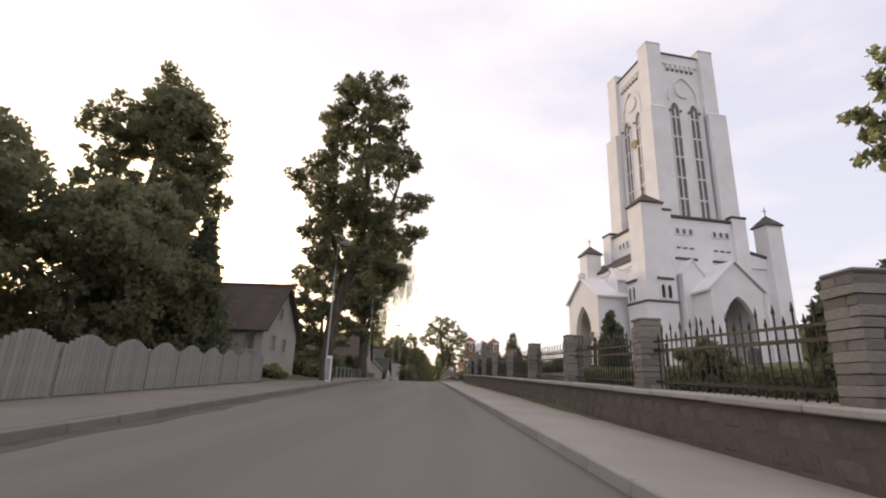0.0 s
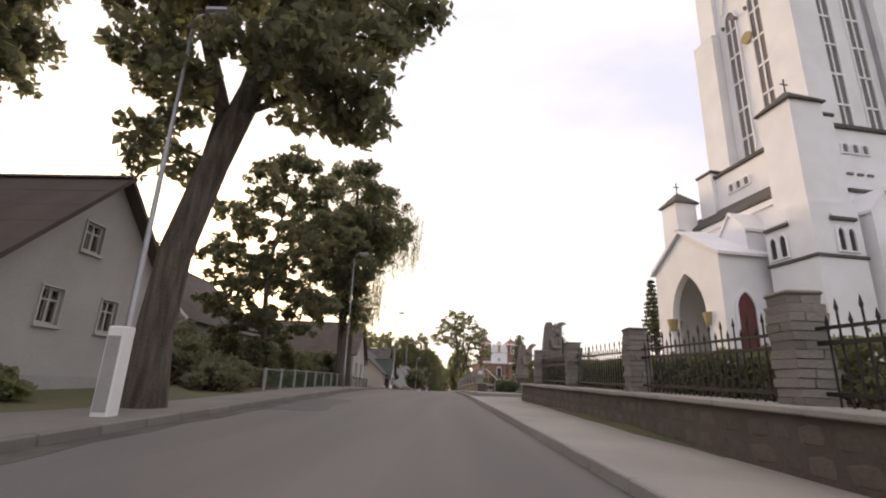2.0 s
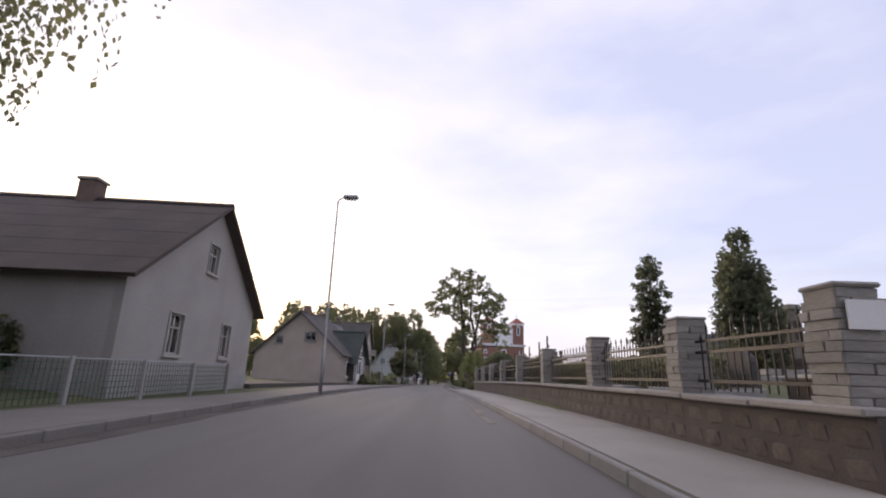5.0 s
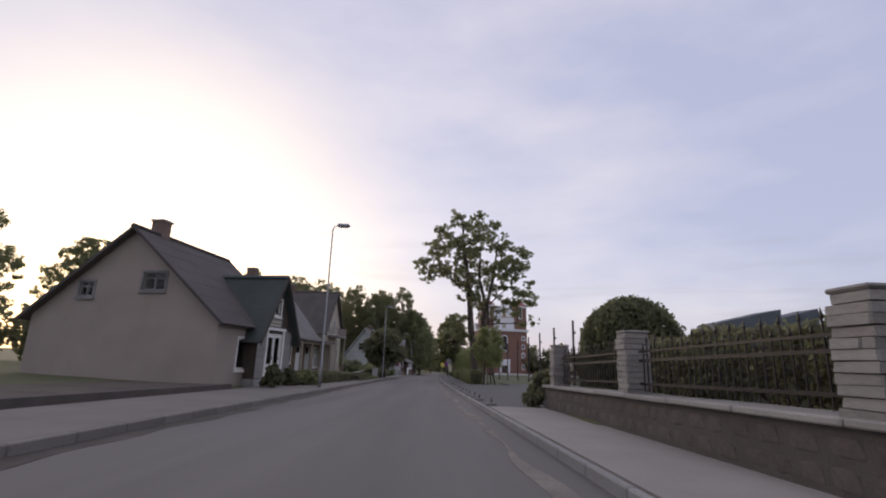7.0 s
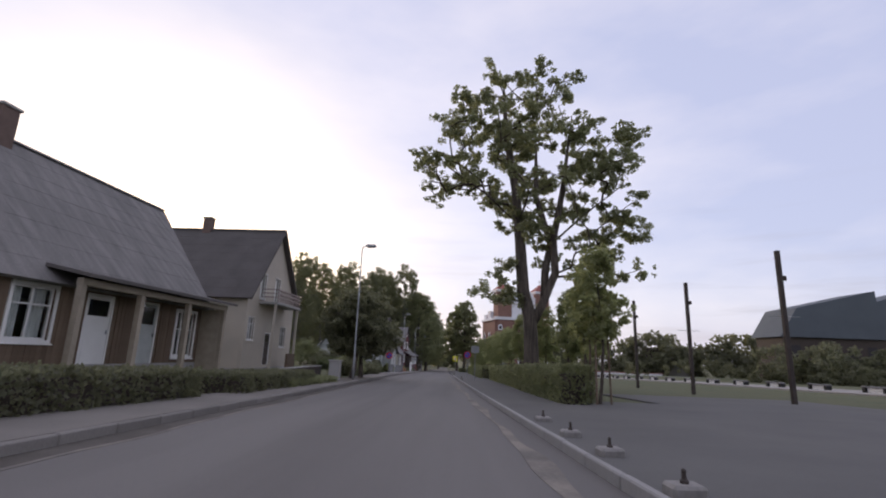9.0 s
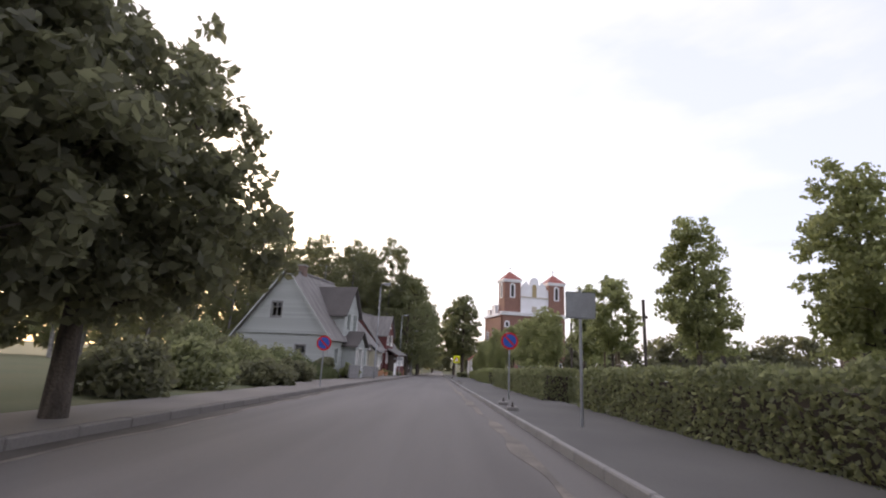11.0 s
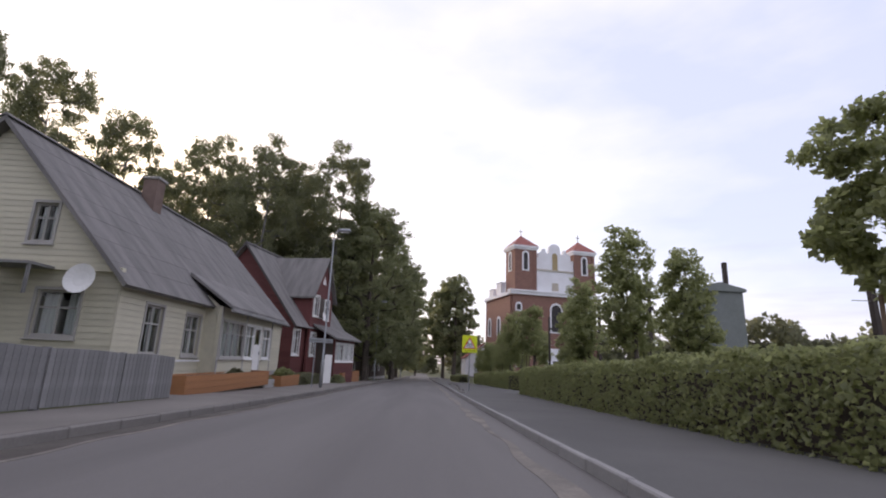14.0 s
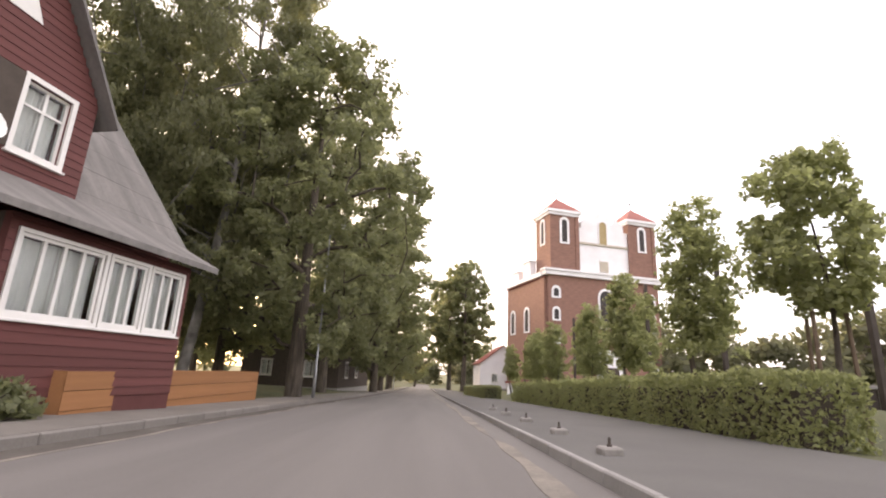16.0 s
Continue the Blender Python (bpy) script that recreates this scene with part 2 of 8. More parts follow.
WIRE_GREEN = mat("green_wire", (0.03, 0.07, 0.045), 0.6, 0.1, 4, 30)
FOOT = mat("bollard_concrete", (0.29, 0.275, 0.255), 0.9, 0.25, 4, 30, 0.006)
LOUVRE = mat("grey_louvres", (0.22, 0.20, 0.20), 0.8, 0.3, 6, 14, 0.0)
PAVING_WORN = mat("worn_footway", (0.205, 0.188, 0.168), 0.9, 0.16, 0.6, 40, 0.004, second=(0.150, 0.137, 0.122))
# darker copy of KERB for the left kerb, its shade in the colour
KERB_SHADED = mat("shaded_kerb_concrete", (0.215, 0.20, 0.182), 0.9, 0.18, 1.2, 30, 0.004, piece=0.1)
# gutter dirt with the kerb's shade in its colour; also the dark risers
GUTTER_RISER = mat("gutter_dirt_and_riser", (0.082, 0.072, 0.062), 0.95, 0.3, 1.6, 24, 0.004, second=(0.13, 0.118, 0.104), stain=0.4)
PALE_GREEN = mat("pale_green_paint", (0.47, 0.50, 0.47), 0.7, 0.1, 3, 30, 0.0)
GREY_PAINT = mat("dull_grey_paint", (0.42, 0.40, 0.37), 0.75, 0.12, 2, 30, 0.0)

# ---- building helpers ----
def part(name, bm, material, parent=None, label="", smooth=False):
    """Links a bmesh as one mesh object under a thing or a part."""
    me = bpy.data.meshes.new(name)
    bmesh.ops.recalc_face_normals(bm, faces=bm.faces)
    bm.to_mesh(me)
    bm.free()
    me.materials.append(material)
    if smooth:
        me.polygons.foreach_set("use_smooth", [True] * len(me.polygons))
    ob = new(name, me)
    if parent:
        ob.parent = parent
    if label:
        tagged(ob, label)
    return ob


def shared(name, me, m, parent=None, label=""):
    ob = new(name, me)
    ob.parent = parent
    ob.matrix_basis = m
    if label:
        tagged(ob, label)
    return ob


def mesh_of(name, bm, material, smooth=False):
    me = bpy.data.meshes.new(name)
    bmesh.ops.recalc_face_normals(bm, faces=bm.faces)
    bm.to_mesh(me)
    bm.free()
    me.materials.append(material)
    if smooth:
        me.polygons.foreach_set("use_smooth", [True] * len(me.polygons))
    return me


def raw_part(name, verts, faces, material, parent=None, label="", smooth=False):
    me = bpy.data.meshes.new(name)
    me.from_pydata(verts, [], faces)
    me.materials.append(material)
    if smooth:
        me.polygons.foreach_set("use_smooth", [True] * len(me.polygons))
    ob = new(name, me)
    if parent:
        ob.parent = parent
    if label:
        tagged(ob, label)
    return ob


def thing(name, x, y, z, rz=0.0, label="", category="", group="", kind="", scale=1.0):
    ob = new(name)
    ob.empty_display_size = 0.2
    ob.matrix_basis = pose(x, y, z, 0, 0, rz) @ Matrix.Scale(scale, 4)
    return tagged(ob, label, category, group, kind)


def box(bm, x0, y0, z0, x1, y1, z1, bevel=0.0, m=None):
    """A box between two corners, with an optional bevel and an extra transform."""
    made = bmesh.ops.create_cube(bm, size=1.0)["verts"]
    bmesh.ops.scale(bm, vec=(abs(x1 - x0), abs(y1 - y0), abs(z1 - z0)), verts=made)
    bmesh.ops.translate(bm, vec=((x0 + x1) / 2, (y0 + y1) / 2, (z0 + z1) / 2), verts=made)
    if bevel:
        edges = list({e for v in made for e in v.link_edges})
        out = bmesh.ops.bevel(bm, geom=edges, offset=bevel, segments=1, affect="EDGES", profile=0.5)
        made = list({v for f in out["faces"] for v in f.verts} | {v for v in made if v.is_valid})
    if m is not None:
        bmesh.ops.transform(bm, matrix=m, verts=made)
    return made


def boxed(*args, bevel=0.0, m=None):
    bm = bmesh.new()
    box(bm, *args, bevel=bevel, m=m)
    return bm


def tube(bm, points, radii, sides=8, cap=True):
    """A tapered tube along points."""
    rings = []
    ps = [Vector(p) for p in points]
    side = Vector((1, 0, 0)) if abs((ps[-1] - ps[0]).normalized().x) < 0.75 else Vector((0, 1, 0))
    for i, p in enumerate(ps):
        way = (ps[min(i + 1, len(ps) - 1)] - ps[max(i - 1, 0)]).normalized()
        a1 = (side - way * side.dot(way)).normalized()
        a2 = way.cross(a1)
        rings.append([bm.verts.new(p + (a1 * math.cos(a) + a2 * math.sin(a)) * radii[i])
                      for a in (2 * math.pi * k / sides for k in range(sides))])
    for a, b in zip(rings, rings[1:]):
        for k in range(sides):
            bm.faces.new((a[k], a[(k + 1) % sides], b[(k + 1) % sides], b[k]))
    if cap:
        bm.faces.new(rings[0][::-1])
        bm.faces.new(rings[-1])


def lathe(bm, profile, sides=16, m=None):
    """Revolves (radius, height) pairs about z."""
    rings = [[bm.verts.new((r * math.cos(2 * math.pi * k / sides), r * math.sin(2 * math.pi * k / sides), z)) for k in range(sides)]
             for r, z in profile]
    for a, b in zip(rings, rings[1:]):
        for k in range(sides):
            bm.faces.new((a[k], a[(k + 1) % sides], b[(k + 1) % sides], b[k]))
    bm.faces.new(rings[0][::-1])
    bm.faces.new(rings[-1])
    if m is not None:
        bmesh.ops.transform(bm, matrix=m, verts=[v for r in rings for v in r])


def prism(bm, outline, axis, lo, hi, m=None):
    """Extrudes a 2D outline along an axis: 'y' takes (x, z), 'x' takes (y, z), 'z' takes (x, y)."""
    def at(p, d):
        return {"y": (p[0], d, p[1]), "x": (d, p[0], p[1]), "z": (p[0], p[1], d)}[axis]
    a, b = [bm.verts.new(at(p, lo)) for p in outline], [bm.verts.new(at(p, hi)) for p in outline]
    n = len(outline)
    for k in range(n):
        bm.faces.new((a[k], a[(k + 1) % n], b[(k + 1) % n], b[k]))
    bm.faces.new(a[::-1])
    bm.faces.new(b)
    if m is not None:
        bmesh.ops.transform(bm, matrix=m, verts=a + b)


# ---- the lie of the land ----
ROAD_Y = (-60, -20, 0, 20, 40, 52, 65, 80, 100, 120, 145, 165, 185, 200, 225, 260, 330, 420, 600, 1200)
ROAD_Z = (-1.08, -0.33, 0.17, 0.72, 1.18, 1.28, 1.2, 0.94, 0.45, -0.02, -0.55, -1.06, -1.62, -1.96, -2.68, -3.70, -5.2, -6.4, -7.3, -7.8)
LINE_Y = (-60, 0, 20, 45, 75, 100, 120, 145, 160, 191, 1200)
LINE_X = (2.2, 0.0, -0.93, -2.09, -3.13, -4.0, -4.42, -4.80, -4.88, -4.85, -4.85)


def road_z(y):
    """Height of the carriageway at y, smoothed over the crest."""
    return float(sum(np.interp(y + d, ROAD_Y, ROAD_Z) for d in (-6, -3, 0, 3, 6)) / 5)


def line_x(y):
    return float(sum(np.interp(y + d, LINE_Y, LINE_X) for d in (-6, 0, 6)) / 3)


KERB_L, KERB_R = -4.1, 1.66          # kerbs, from the line of travel
WALK_L, WALK_R = -5.75, 3.25          # backs of the two footways
STEP = 0.12


def smooth(a, b, v):
    k = min(1.0, max(0.0, (v - a) / (b - a)))
    return k * k * (3 - 2 * k)


def ground_z(x, y):
    """Natural ground: level with the footways, a raised churchyard behind the wall, a flat square further on."""
    r = x - line_x(y)
    z = road_z(y) + STEP - 0.03
    if r > WALK_R:
        yard = smooth(-30, -20, y) * (1 - smooth(85, 88.3, y))
        court = smooth(36.8, 37.6, y) * (1 - smooth(58.0, 60.0, y)) * (1 - smooth(9.6, 11.0, r))
        z += yard * (1 - court) * (0.5 * smooth(WALK_R, WALK_R + 0.6, r) + 1.6 * smooth(4, 24, r))
        square = smooth(88, 98, y)
        z += square * (0.20 * smooth(14, 20, r) - 0.05) + 0.65 * smooth(195.6, 200.5, y) * smooth(7.8, 10.8, r)
        z += square * smooth(60, 220, r) * 1.5
    elif r < WALK_L:
        z += 0.14 * smooth(7.2, 8.5, -r) + 0.25 * smooth(8, 20, -r)
    if WALK_L < r < 3.4:
        z = road_z(y) - 0.12
    return z


def ribbon(name, r0, r1, y0, y1, lift, material, thick=0.12, step=1.5, kind="structure", label="", category=""):
    """A strip that follows the street between two offsets, with sides that go down into the ground."""
    n = max(2, int((y1 - y0) / step))
    verts, faces = [], []
    for i in range(n + 1):
        y = y0 + (y1 - y0) * i / n
        c, z = line_x(y), road_z(y)
        a, b = (r0(y) if callable(r0) else r0), (r1(y) if callable(r1) else r1)
        l = lift(y) if callable(lift) else lift
        verts += [(c + a, y, z + l), (c + b, y, z + l), (c + b, y, z + l - thick), (c + a, y, z + l - thick)]
    for i in range(n):
        o, p = 4 * i, 4 * i + 4
        faces += [(o + k, o + (k + 1) % 4, p + (k + 1) % 4, p + k)[::-1] for k in range(4)]
    faces += [(0, 1, 2, 3), (4 * n + 3, 4 * n + 2, 4 * n + 1, 4 * n)]
    ob = raw_part(name, verts, faces, material)
    return tagged(ob, label, category, kind=kind)


def ground_sheet():
    xs = sorted(set([-2500, -1200, -600, -300, -200, -140, -100, -80] + list(range(-64, -24, 4)) + [x * 0.75 for x in range(-32, 40)]
                    + list(range(32, 64, 4)) + [70, 80, 100, 140, 200, 300, 600, 1200, 2500]))
    ys = sorted(set([-2500, -1000, -400, -200, -120, -80, -60] + list(range(-50, 30, 3)) + [30, 33, 35, 35.5, 36, 36.5, 37, 38, 40, 43, 46, 49, 52, 53.5, 54, 54.5, 55, 56]
                    + list(range(58, 86, 3)) + [86, 87.5, 89, 90.5, 92, 94] + list(range(97, 260, 3)) + [270, 285, 300, 320, 350, 400, 450, 500, 600, 800, 1200, 2500]))
    verts = [(x, y, ground_z(x, y)) for y in ys for x in xs]
    w = len(xs)
    faces = [(j * w + i, j * w + i + 1, (j + 1) * w + i + 1, (j + 1) * w + i) for j in range(len(ys) - 1) for i in range(w - 1)]
    return tagged(raw_part("ground", verts, faces, GRASS, smooth=True), "grassy ground with bare worn patches", "ground", kind="structure")


ground_sheet()
tagged(ribbon("road", KERB_L, KERB_R, -50, 420, 0.0, ASPHALT, 0.2), "worn grey asphalt street with faint wheel tracks", "road")
tagged(ribbon("pavement_left", KERB_L - 0.16, lambda y: WALK_L - 1.0 * (1 - smooth(24, 28, y)) - 0.4 * smooth(34, 39, y) * (1 - smooth(58, 66, y)) - 1.2 * smooth(68, 84, y) * (1 - smooth(101, 108, y)) - 0.9 * smooth(145, 152, y) * (1 - smooth(158, 161, y)) - 0.2 * smooth(158, 161, y) - 1.6 * smooth(176, 180, y) * (1 - smooth(202, 205, y)), -50, 330, STEP, PAVING_WORN, 0.2),
       "worn grey-brown paved footway", "pavement")
tagged(ribbon("pavement_right", KERB_R + 0.07, lambda y: 3.9 + 0.4 * (1 - smooth(6, 26, y)), -50, 39.6, STEP, PAVING, 0.2), "pale concrete footway beside the stone wall", "pavement")
tagged(ribbon("pavement_square", KERB_R + 0.07, lambda y: 3.6 + 0.85 * smooth(115, 141, y) + 0.9 * smooth(166, 171, y) + 0.7 * smooth(190, 195, y), 111.5, 330, STEP - 0.02, PAVING_DARK, 0.2),
       "dark grey paved footway along the square", "pavement")


def kerb_row(name, side, y0, y1, height, width, near, stone=KERB):
    """Kerb stones a metre long: single pieces in the stretch that is passed close by, one joined strip beyond."""
    edge = KERB_L if side < 0 else KERB_R
    holder = tagged(ribbon(name, edge + (side * width + 0.02 if side < 0 else 0.02), edge + (-0.02 if side < 0 else width - 0.02), y0, y1, height - 0.03, stone, 0.2),
                    "row of worn concrete kerb stones", "kerb", kind="structure")
    bm = boxed(0, 0.006, -0.15, width, 0.994, 0.0, bevel=0.015)
    me = mesh_of("kerb_stone", bm, stone)
    y = near[0]
    while y < near[1]:
        c0, c1, z0, z1 = line_x(y), line_x(y + 1), road_z(y), road_z(y + 1)
        a = math.degrees(math.atan2(c0 - c1, 1.0))
        m = pose(c0 + edge + (-width if side < 0 else 0), y, z0 + height + random.uniform(-0.004, 0.004), math.degrees(math.atan(z1 - z0)), 0, a)
        shared("kerb_stone", me, m, holder)
        y += 1.0


kerb_row("kerb_left", -1, -50, 330, 0.125, 0.12, (3, 206), KERB_SHADED)
kerb_row("kerb_right", 1, -50, 330, 0.125, 0.09, (2, 206))
tagged(ribbon("pavement_cemetery", KERB_R + 0.14, 3.42, 54.4, 88.2, STEP, PAVING, 0.2), "pale concrete footway beside the cemetery wall", "pavement")
# forecourt of the church: a paved platform two steps above the footway at its near end
tagged(ribbon("pavement_forecourt", KERB_R + 0.14, 4.3, 40.3, 54.4, lambda y: STEP + 0.13 * (1 - smooth(41, 50, y)), PAVING, 0.5), "pale paved forecourt before the church steps", "pavement")
tagged(ribbon("pavement_platform", 4.304, 9.6, 40.3, 51.0, lambda y: STEP + 0.13 * (1 - smooth(41, 50, y)) - 0.004, PAVING, 0.5), "pale paved platform below the church steps", "pavement")
tagged(ribbon("step_lower", KERB_R + 0.4, 5.2, 39.9, 40.3, STEP + 0.13, CONCRETE, 0.4), "worn concrete step across the footway", "step")
tagged(ribbon("pavement_gate", 4.3, 9.5, 50.5, 60.5, STEP + 0.03, PAVING_WORN, 0.3), "pale paved corner before the cemetery gate", "pavement")
# the open square
tagged(ribbon("square_paving", KERB_R + 0.07, 15.4, 88.25, 111.5, STEP - 0.02, PAVING_DARK, 0.25), "dark grey paved open square", "pavement")
tagged(ribbon("square_paving_end", 3.604, 15.4, 111.504, 114.4, STEP - 0.02, PAVING_DARK, 0.25), "dark grey paved end of the square", "pavement")
tagged(ribbon("square_paving_corner", 7.2, 15.4, 114.404, 122.2, STEP - 0.02, PAVING_DARK, 0.25), "dark grey paved corner of the square", "pavement")
tagged(ribbon("square_paving_strip", 4.46, 7.2, 114.404, 116.3, STEP - 0.02, PAVING_DARK, 0.25), "dark grey paving round the hedge end", "pavement")
for name, y0, y1, r1 in (("square_crossing_1", 161.8, 168.8, 14.0), ("square_crossing_2", 191.3, 195.4, 14.0)):
    tagged(ribbon(name, lambda y: 4.454 + 0.9 * smooth(166, 171, y) + 0.7 * smooth(190, 195, y), r1, y0, y1, STEP - 0.02, PAVING_DARK, 0.25), "dark grey paved crossing between the hedges", "pavement")
tagged(ribbon("pale_walk", 24.0, 33.0, 92, 230, lambda y: STEP + 0.21 + 0.65 * smooth(195.6, 200.5, y), PAVING, 0.3), "wide pale paved walk behind the lawn", "pavement")
DUST = mat("gutter_dust", (0.25, 0.225, 0.19), 0.95, 0.3, 1.4, 22, 0.004, second=(0.145, 0.132, 0.118), stain=0.5)


def wander(base, a, b):
    return lambda y: base + 0.05 * math.sin(y * a) + 0.035 * math.sin(y * b + 1.3) + 0.02 * math.sin(y * 3.1 * a)


tagged(ribbon("gutter", wander(KERB_R - 0.56, 0.7, 2.3), wander(KERB_R - 0.40, 0.9, 1.9), 60, 260, 0.005, DUST, 0.05, step=0.4), "pale sandy dust along the kerb", "gutter")
# dirt strip, with the shade of the kerb face painted in
tagged(ribbon("gutter_left", KERB_L + 0.01, wander(KERB_L + 0.36, 0.9, 2.7), -20, 260, 0.005, GUTTER_RISER, 0.05, step=0.4), "damp dark dirt along the kerb, kerb shade in its colour", "gutter")
tagged(ribbon("gutter_left_edge", wander(KERB_L + 0.36, 0.9, 2.7), wander(KERB_L + 0.43, 0.9, 2.7), 95, 230, 0.006, DUST, 0.05, step=0.4), "thin line of pale sand beside the dirt", "gutter")
PATCH = mat("asphalt_seam", (0.130, 0.122, 0.114), 0.8, 0.18, 1.2, 40, 0.004)
tagged(ribbon("road_patch", lambda y: -3.9 + 0.1 * math.sin(y * 1.3), lambda y: -2.5 + 0.1 * math.sin(y * 1.9), 30, 35, 0.004, PATCH, 0.05, step=0.4), "darker mended strip of asphalt", "road patch")

# ---- trees and hedges ----
def leaf_cloud(rng, centres, radii, count, size, flat=0.75, droop=0.0):
    """Leaf quads scattered in soft clumps. Returns vertices and faces."""
    c = np.asarray(centres)
    r = np.asarray(radii)
    k = rng.choice(len(c), count, p=r ** 2 / (r ** 2).sum())
    d = rng.normal(size=(count, 3))
    d /= np.linalg.norm(d, axis=1)[:, None]
    d *= (rng.random(count) ** 0.45)[:, None]
    p = c[k] + d * r[k][:, None] * np.array([1, 1, flat])
    if droop:
        p[:, 2] -= droop * rng.random(count) ** 2 * r[k]
    a, b = rng.normal(size=(count, 3)), rng.normal(size=(count, 3))
    if droop:
        a = a * 0.3 + np.array([0, 0, -1.0])
    a /= np.linalg.norm(a, axis=1)[:, None]
    b -= (a * b).sum(1)[:, None] * a
    b /= np.linalg.norm(b, axis=1)[:, None]
    s = size * rng.uniform(0.6, 1.35, count)[:, None]
    a, b = a * s, b * s * 0.62
    v = np.stack([p - a, p + b, p + a, p - b], 1).reshape(-1, 3)
    return v, np.arange(count * 4).reshape(-1, 4)


def quick_mesh(name, v, f, material):
    me = bpy.data.meshes.new(name)
    n = len(f)
    me.vertices.add(len(v))
    me.vertices.foreach_set("co", np.ascontiguousarray(v, dtype=np.float32).ravel())
    me.loops.add(n * 4)
    me.loops.foreach_set("vertex_index", np.ascontiguousarray(f, dtype=np.int32).ravel())
    me.polygons.add(n)
    me.polygons.foreach_set("loop_start", np.arange(0, n * 4, 4, dtype=np.int32))
    me.update(calc_edges=True)
    me.materials.append(material)
    return me


def tree(name, x, y, z, height, crown_r, crown_base, label, leaf=LEAF_MID, bark=BARK, trunk_r=0.3, clumps=70, leaves=9000, size=0.22,
         seed=1, lean=(0.0, 0.0), shape="round", clump_r=1.0, droop=0.0, squash=1.0, group="", tufts=7, tuft=0.42, bough=0.055, path=(), forks=(), lobes=()):
    """A tapered trunk with limbs that carry clumps of leaves. path: trunk and leader, forks: further stems, lobes: ellipsoids of the crown."""
    rng = np.random.default_rng(seed)
    root = thing(name, x, y, z, 0, label, "tree", group)
    top = Vector((lean[0], lean[1], height * 0.93))
    bend = Vector((rng.normal() * 0.25, rng.normal() * 0.25, 0))
    bm = bmesh.new()
    steps = 7
    axes = []
    if path:
        spine = [Vector(p) for p in path]
        full = spine[-1].z
        girth = lambda z: trunk_r * (0.05 + 0.95 * max(0.0, 1 - z / full) ** 0.6)
        tube(bm, [Vector((0, 0, -0.3))] + spine, [trunk_r * 1.25, trunk_r * 1.12] + [girth(p.z) for p in spine[1:]], 11)
        axes.append([p for p in spine if p.z > crown_base * 0.6])
        for stem in forks:
            curve = [Vector(p) for p in stem]
            tube(bm, curve, [girth(p.z) * (0.66 if len(stem) > 3 else 0.2) for p in curve[:-1]] + [trunk_r * 0.06], 9)
            axes.append(curve[1:])
    else:
        spine = [top * (k / steps * 0.88) + bend * math.sin(math.pi * k / steps) for k in range(steps + 1)]
        tube(bm, [Vector((0, 0, -0.3))] + spine, [trunk_r * 1.35] + [trunk_r * (1.15 - 0.95 * k / steps) for k in range(steps + 1)], 10)
    centres, radii = [], []
    share = np.array([(q[3] * q[5]) ** 1.1 for q in lobes])
    for i in range(clumps):
        for _ in range(20):
            u = rng.random()
            if shape == "round":
                prof = math.sin(math.pi * min(1, 0.12 + 0.88 * u)) ** 0.6
            elif shape == "column":
                prof = min(1, 0.75 + 0.25 * math.sin(math.pi * u)) * (1 - 0.55 * max(0, u - 0.7) / 0.3)
            elif shape == "cone":
                prof = 1.02 - u
            else:
                prof = math.sin(math.pi * (0.2 + 0.75 * u)) ** 0.8
            ang, rad = rng.random() * 2 * math.pi, prof * crown_r * math.sqrt(rng.uniform(0.12, 1.0))
            h = crown_base + (height - crown_base) * u
            p = Vector((math.cos(ang) * rad + lean[0] * u, math.sin(ang) * rad * squash + lean[1] * u, h))
            if len(lobes):
                q = lobes[rng.choice(len(lobes), p=share / share.sum())]
                d = rng.normal(size=3)
                d *= rng.uniform(0.1, 1.0) ** 0.4 / np.linalg.norm(d)
                p = Vector((q[0] + d[0] * q[3], q[1] + d[1] * q[4], q[2] + d[2] * q[5]))
            if all((p - q).length > clump_r * 0.72 for q in centres):
                break
        centres.append(p)
        radii.append(clump_r * rng.uniform(0.6, 1.25))
    # boughs: each clump grows from the nearest wood, so that limbs fork and thin out
    nodes, above = [], []
    for ax in (axes or [spine]):
        for a, b in zip(ax, ax[1:]):
            for t in (0.0, 0.33, 0.66):
                q = a.lerp(b, t)
                if q.z > crown_base * 0.6 or axes:
                    nodes.append(q)
                    above.append(-1)
    wood = len(nodes)
    for p in sorted(centres, key=lambda c: min((c - q).length for q in nodes[:wood])):
        best = min(range(len(nodes)), key=lambda n: (nodes[n] - p).length + 1.2 * max(0.0, nodes[n].z - p.z + 0.25 * (nodes[n].xy - p.xy).length))
        a = nodes[best]
        mid = a.lerp(p, 0.5) + Vector((rng.normal(), rng.normal(), rng.normal() * 0.6 + 0.5)) * 0.09 * (p - a).length
        above += [best, len(nodes)]
        nodes += [mid, p]
    weight = [0] * len(nodes)
    for n in range(len(nodes) - 1, wood - 1, -1):
        weight[n] += 1
        if above[n] >= 0:
            weight[above[n]] += weight[n]
    for n in range(wood, len(nodes)):
        r1 = min(trunk_r * 0.42, trunk_r * bough * math.sqrt(weight[n]))
        up = above[n]
        r0 = min(trunk_r * 0.5, max(r1 * 1.12, trunk_r * bough * math.sqrt(weight[up]) if up >= wood else r1 * 1.3))
        tube(bm, [nodes[up], nodes[n]], [min(r0, r1 * 1.6), r1], 5, cap=False)
    part("trunk", bm, bark, root, smooth=True)
    cc, rr = [], []
    for p, r in zip(centres, radii):
        for _ in range(tufts):
            d = rng.normal(size=3)
            d *= r * rng.uniform(0.35, 1.0) / np.linalg.norm(d)
            cc.append((p.x + d[0], p.y + d[1], p.z + d[2] * 0.7))
            rr.append(r * tuft * rng.uniform(0.65, 1.3))
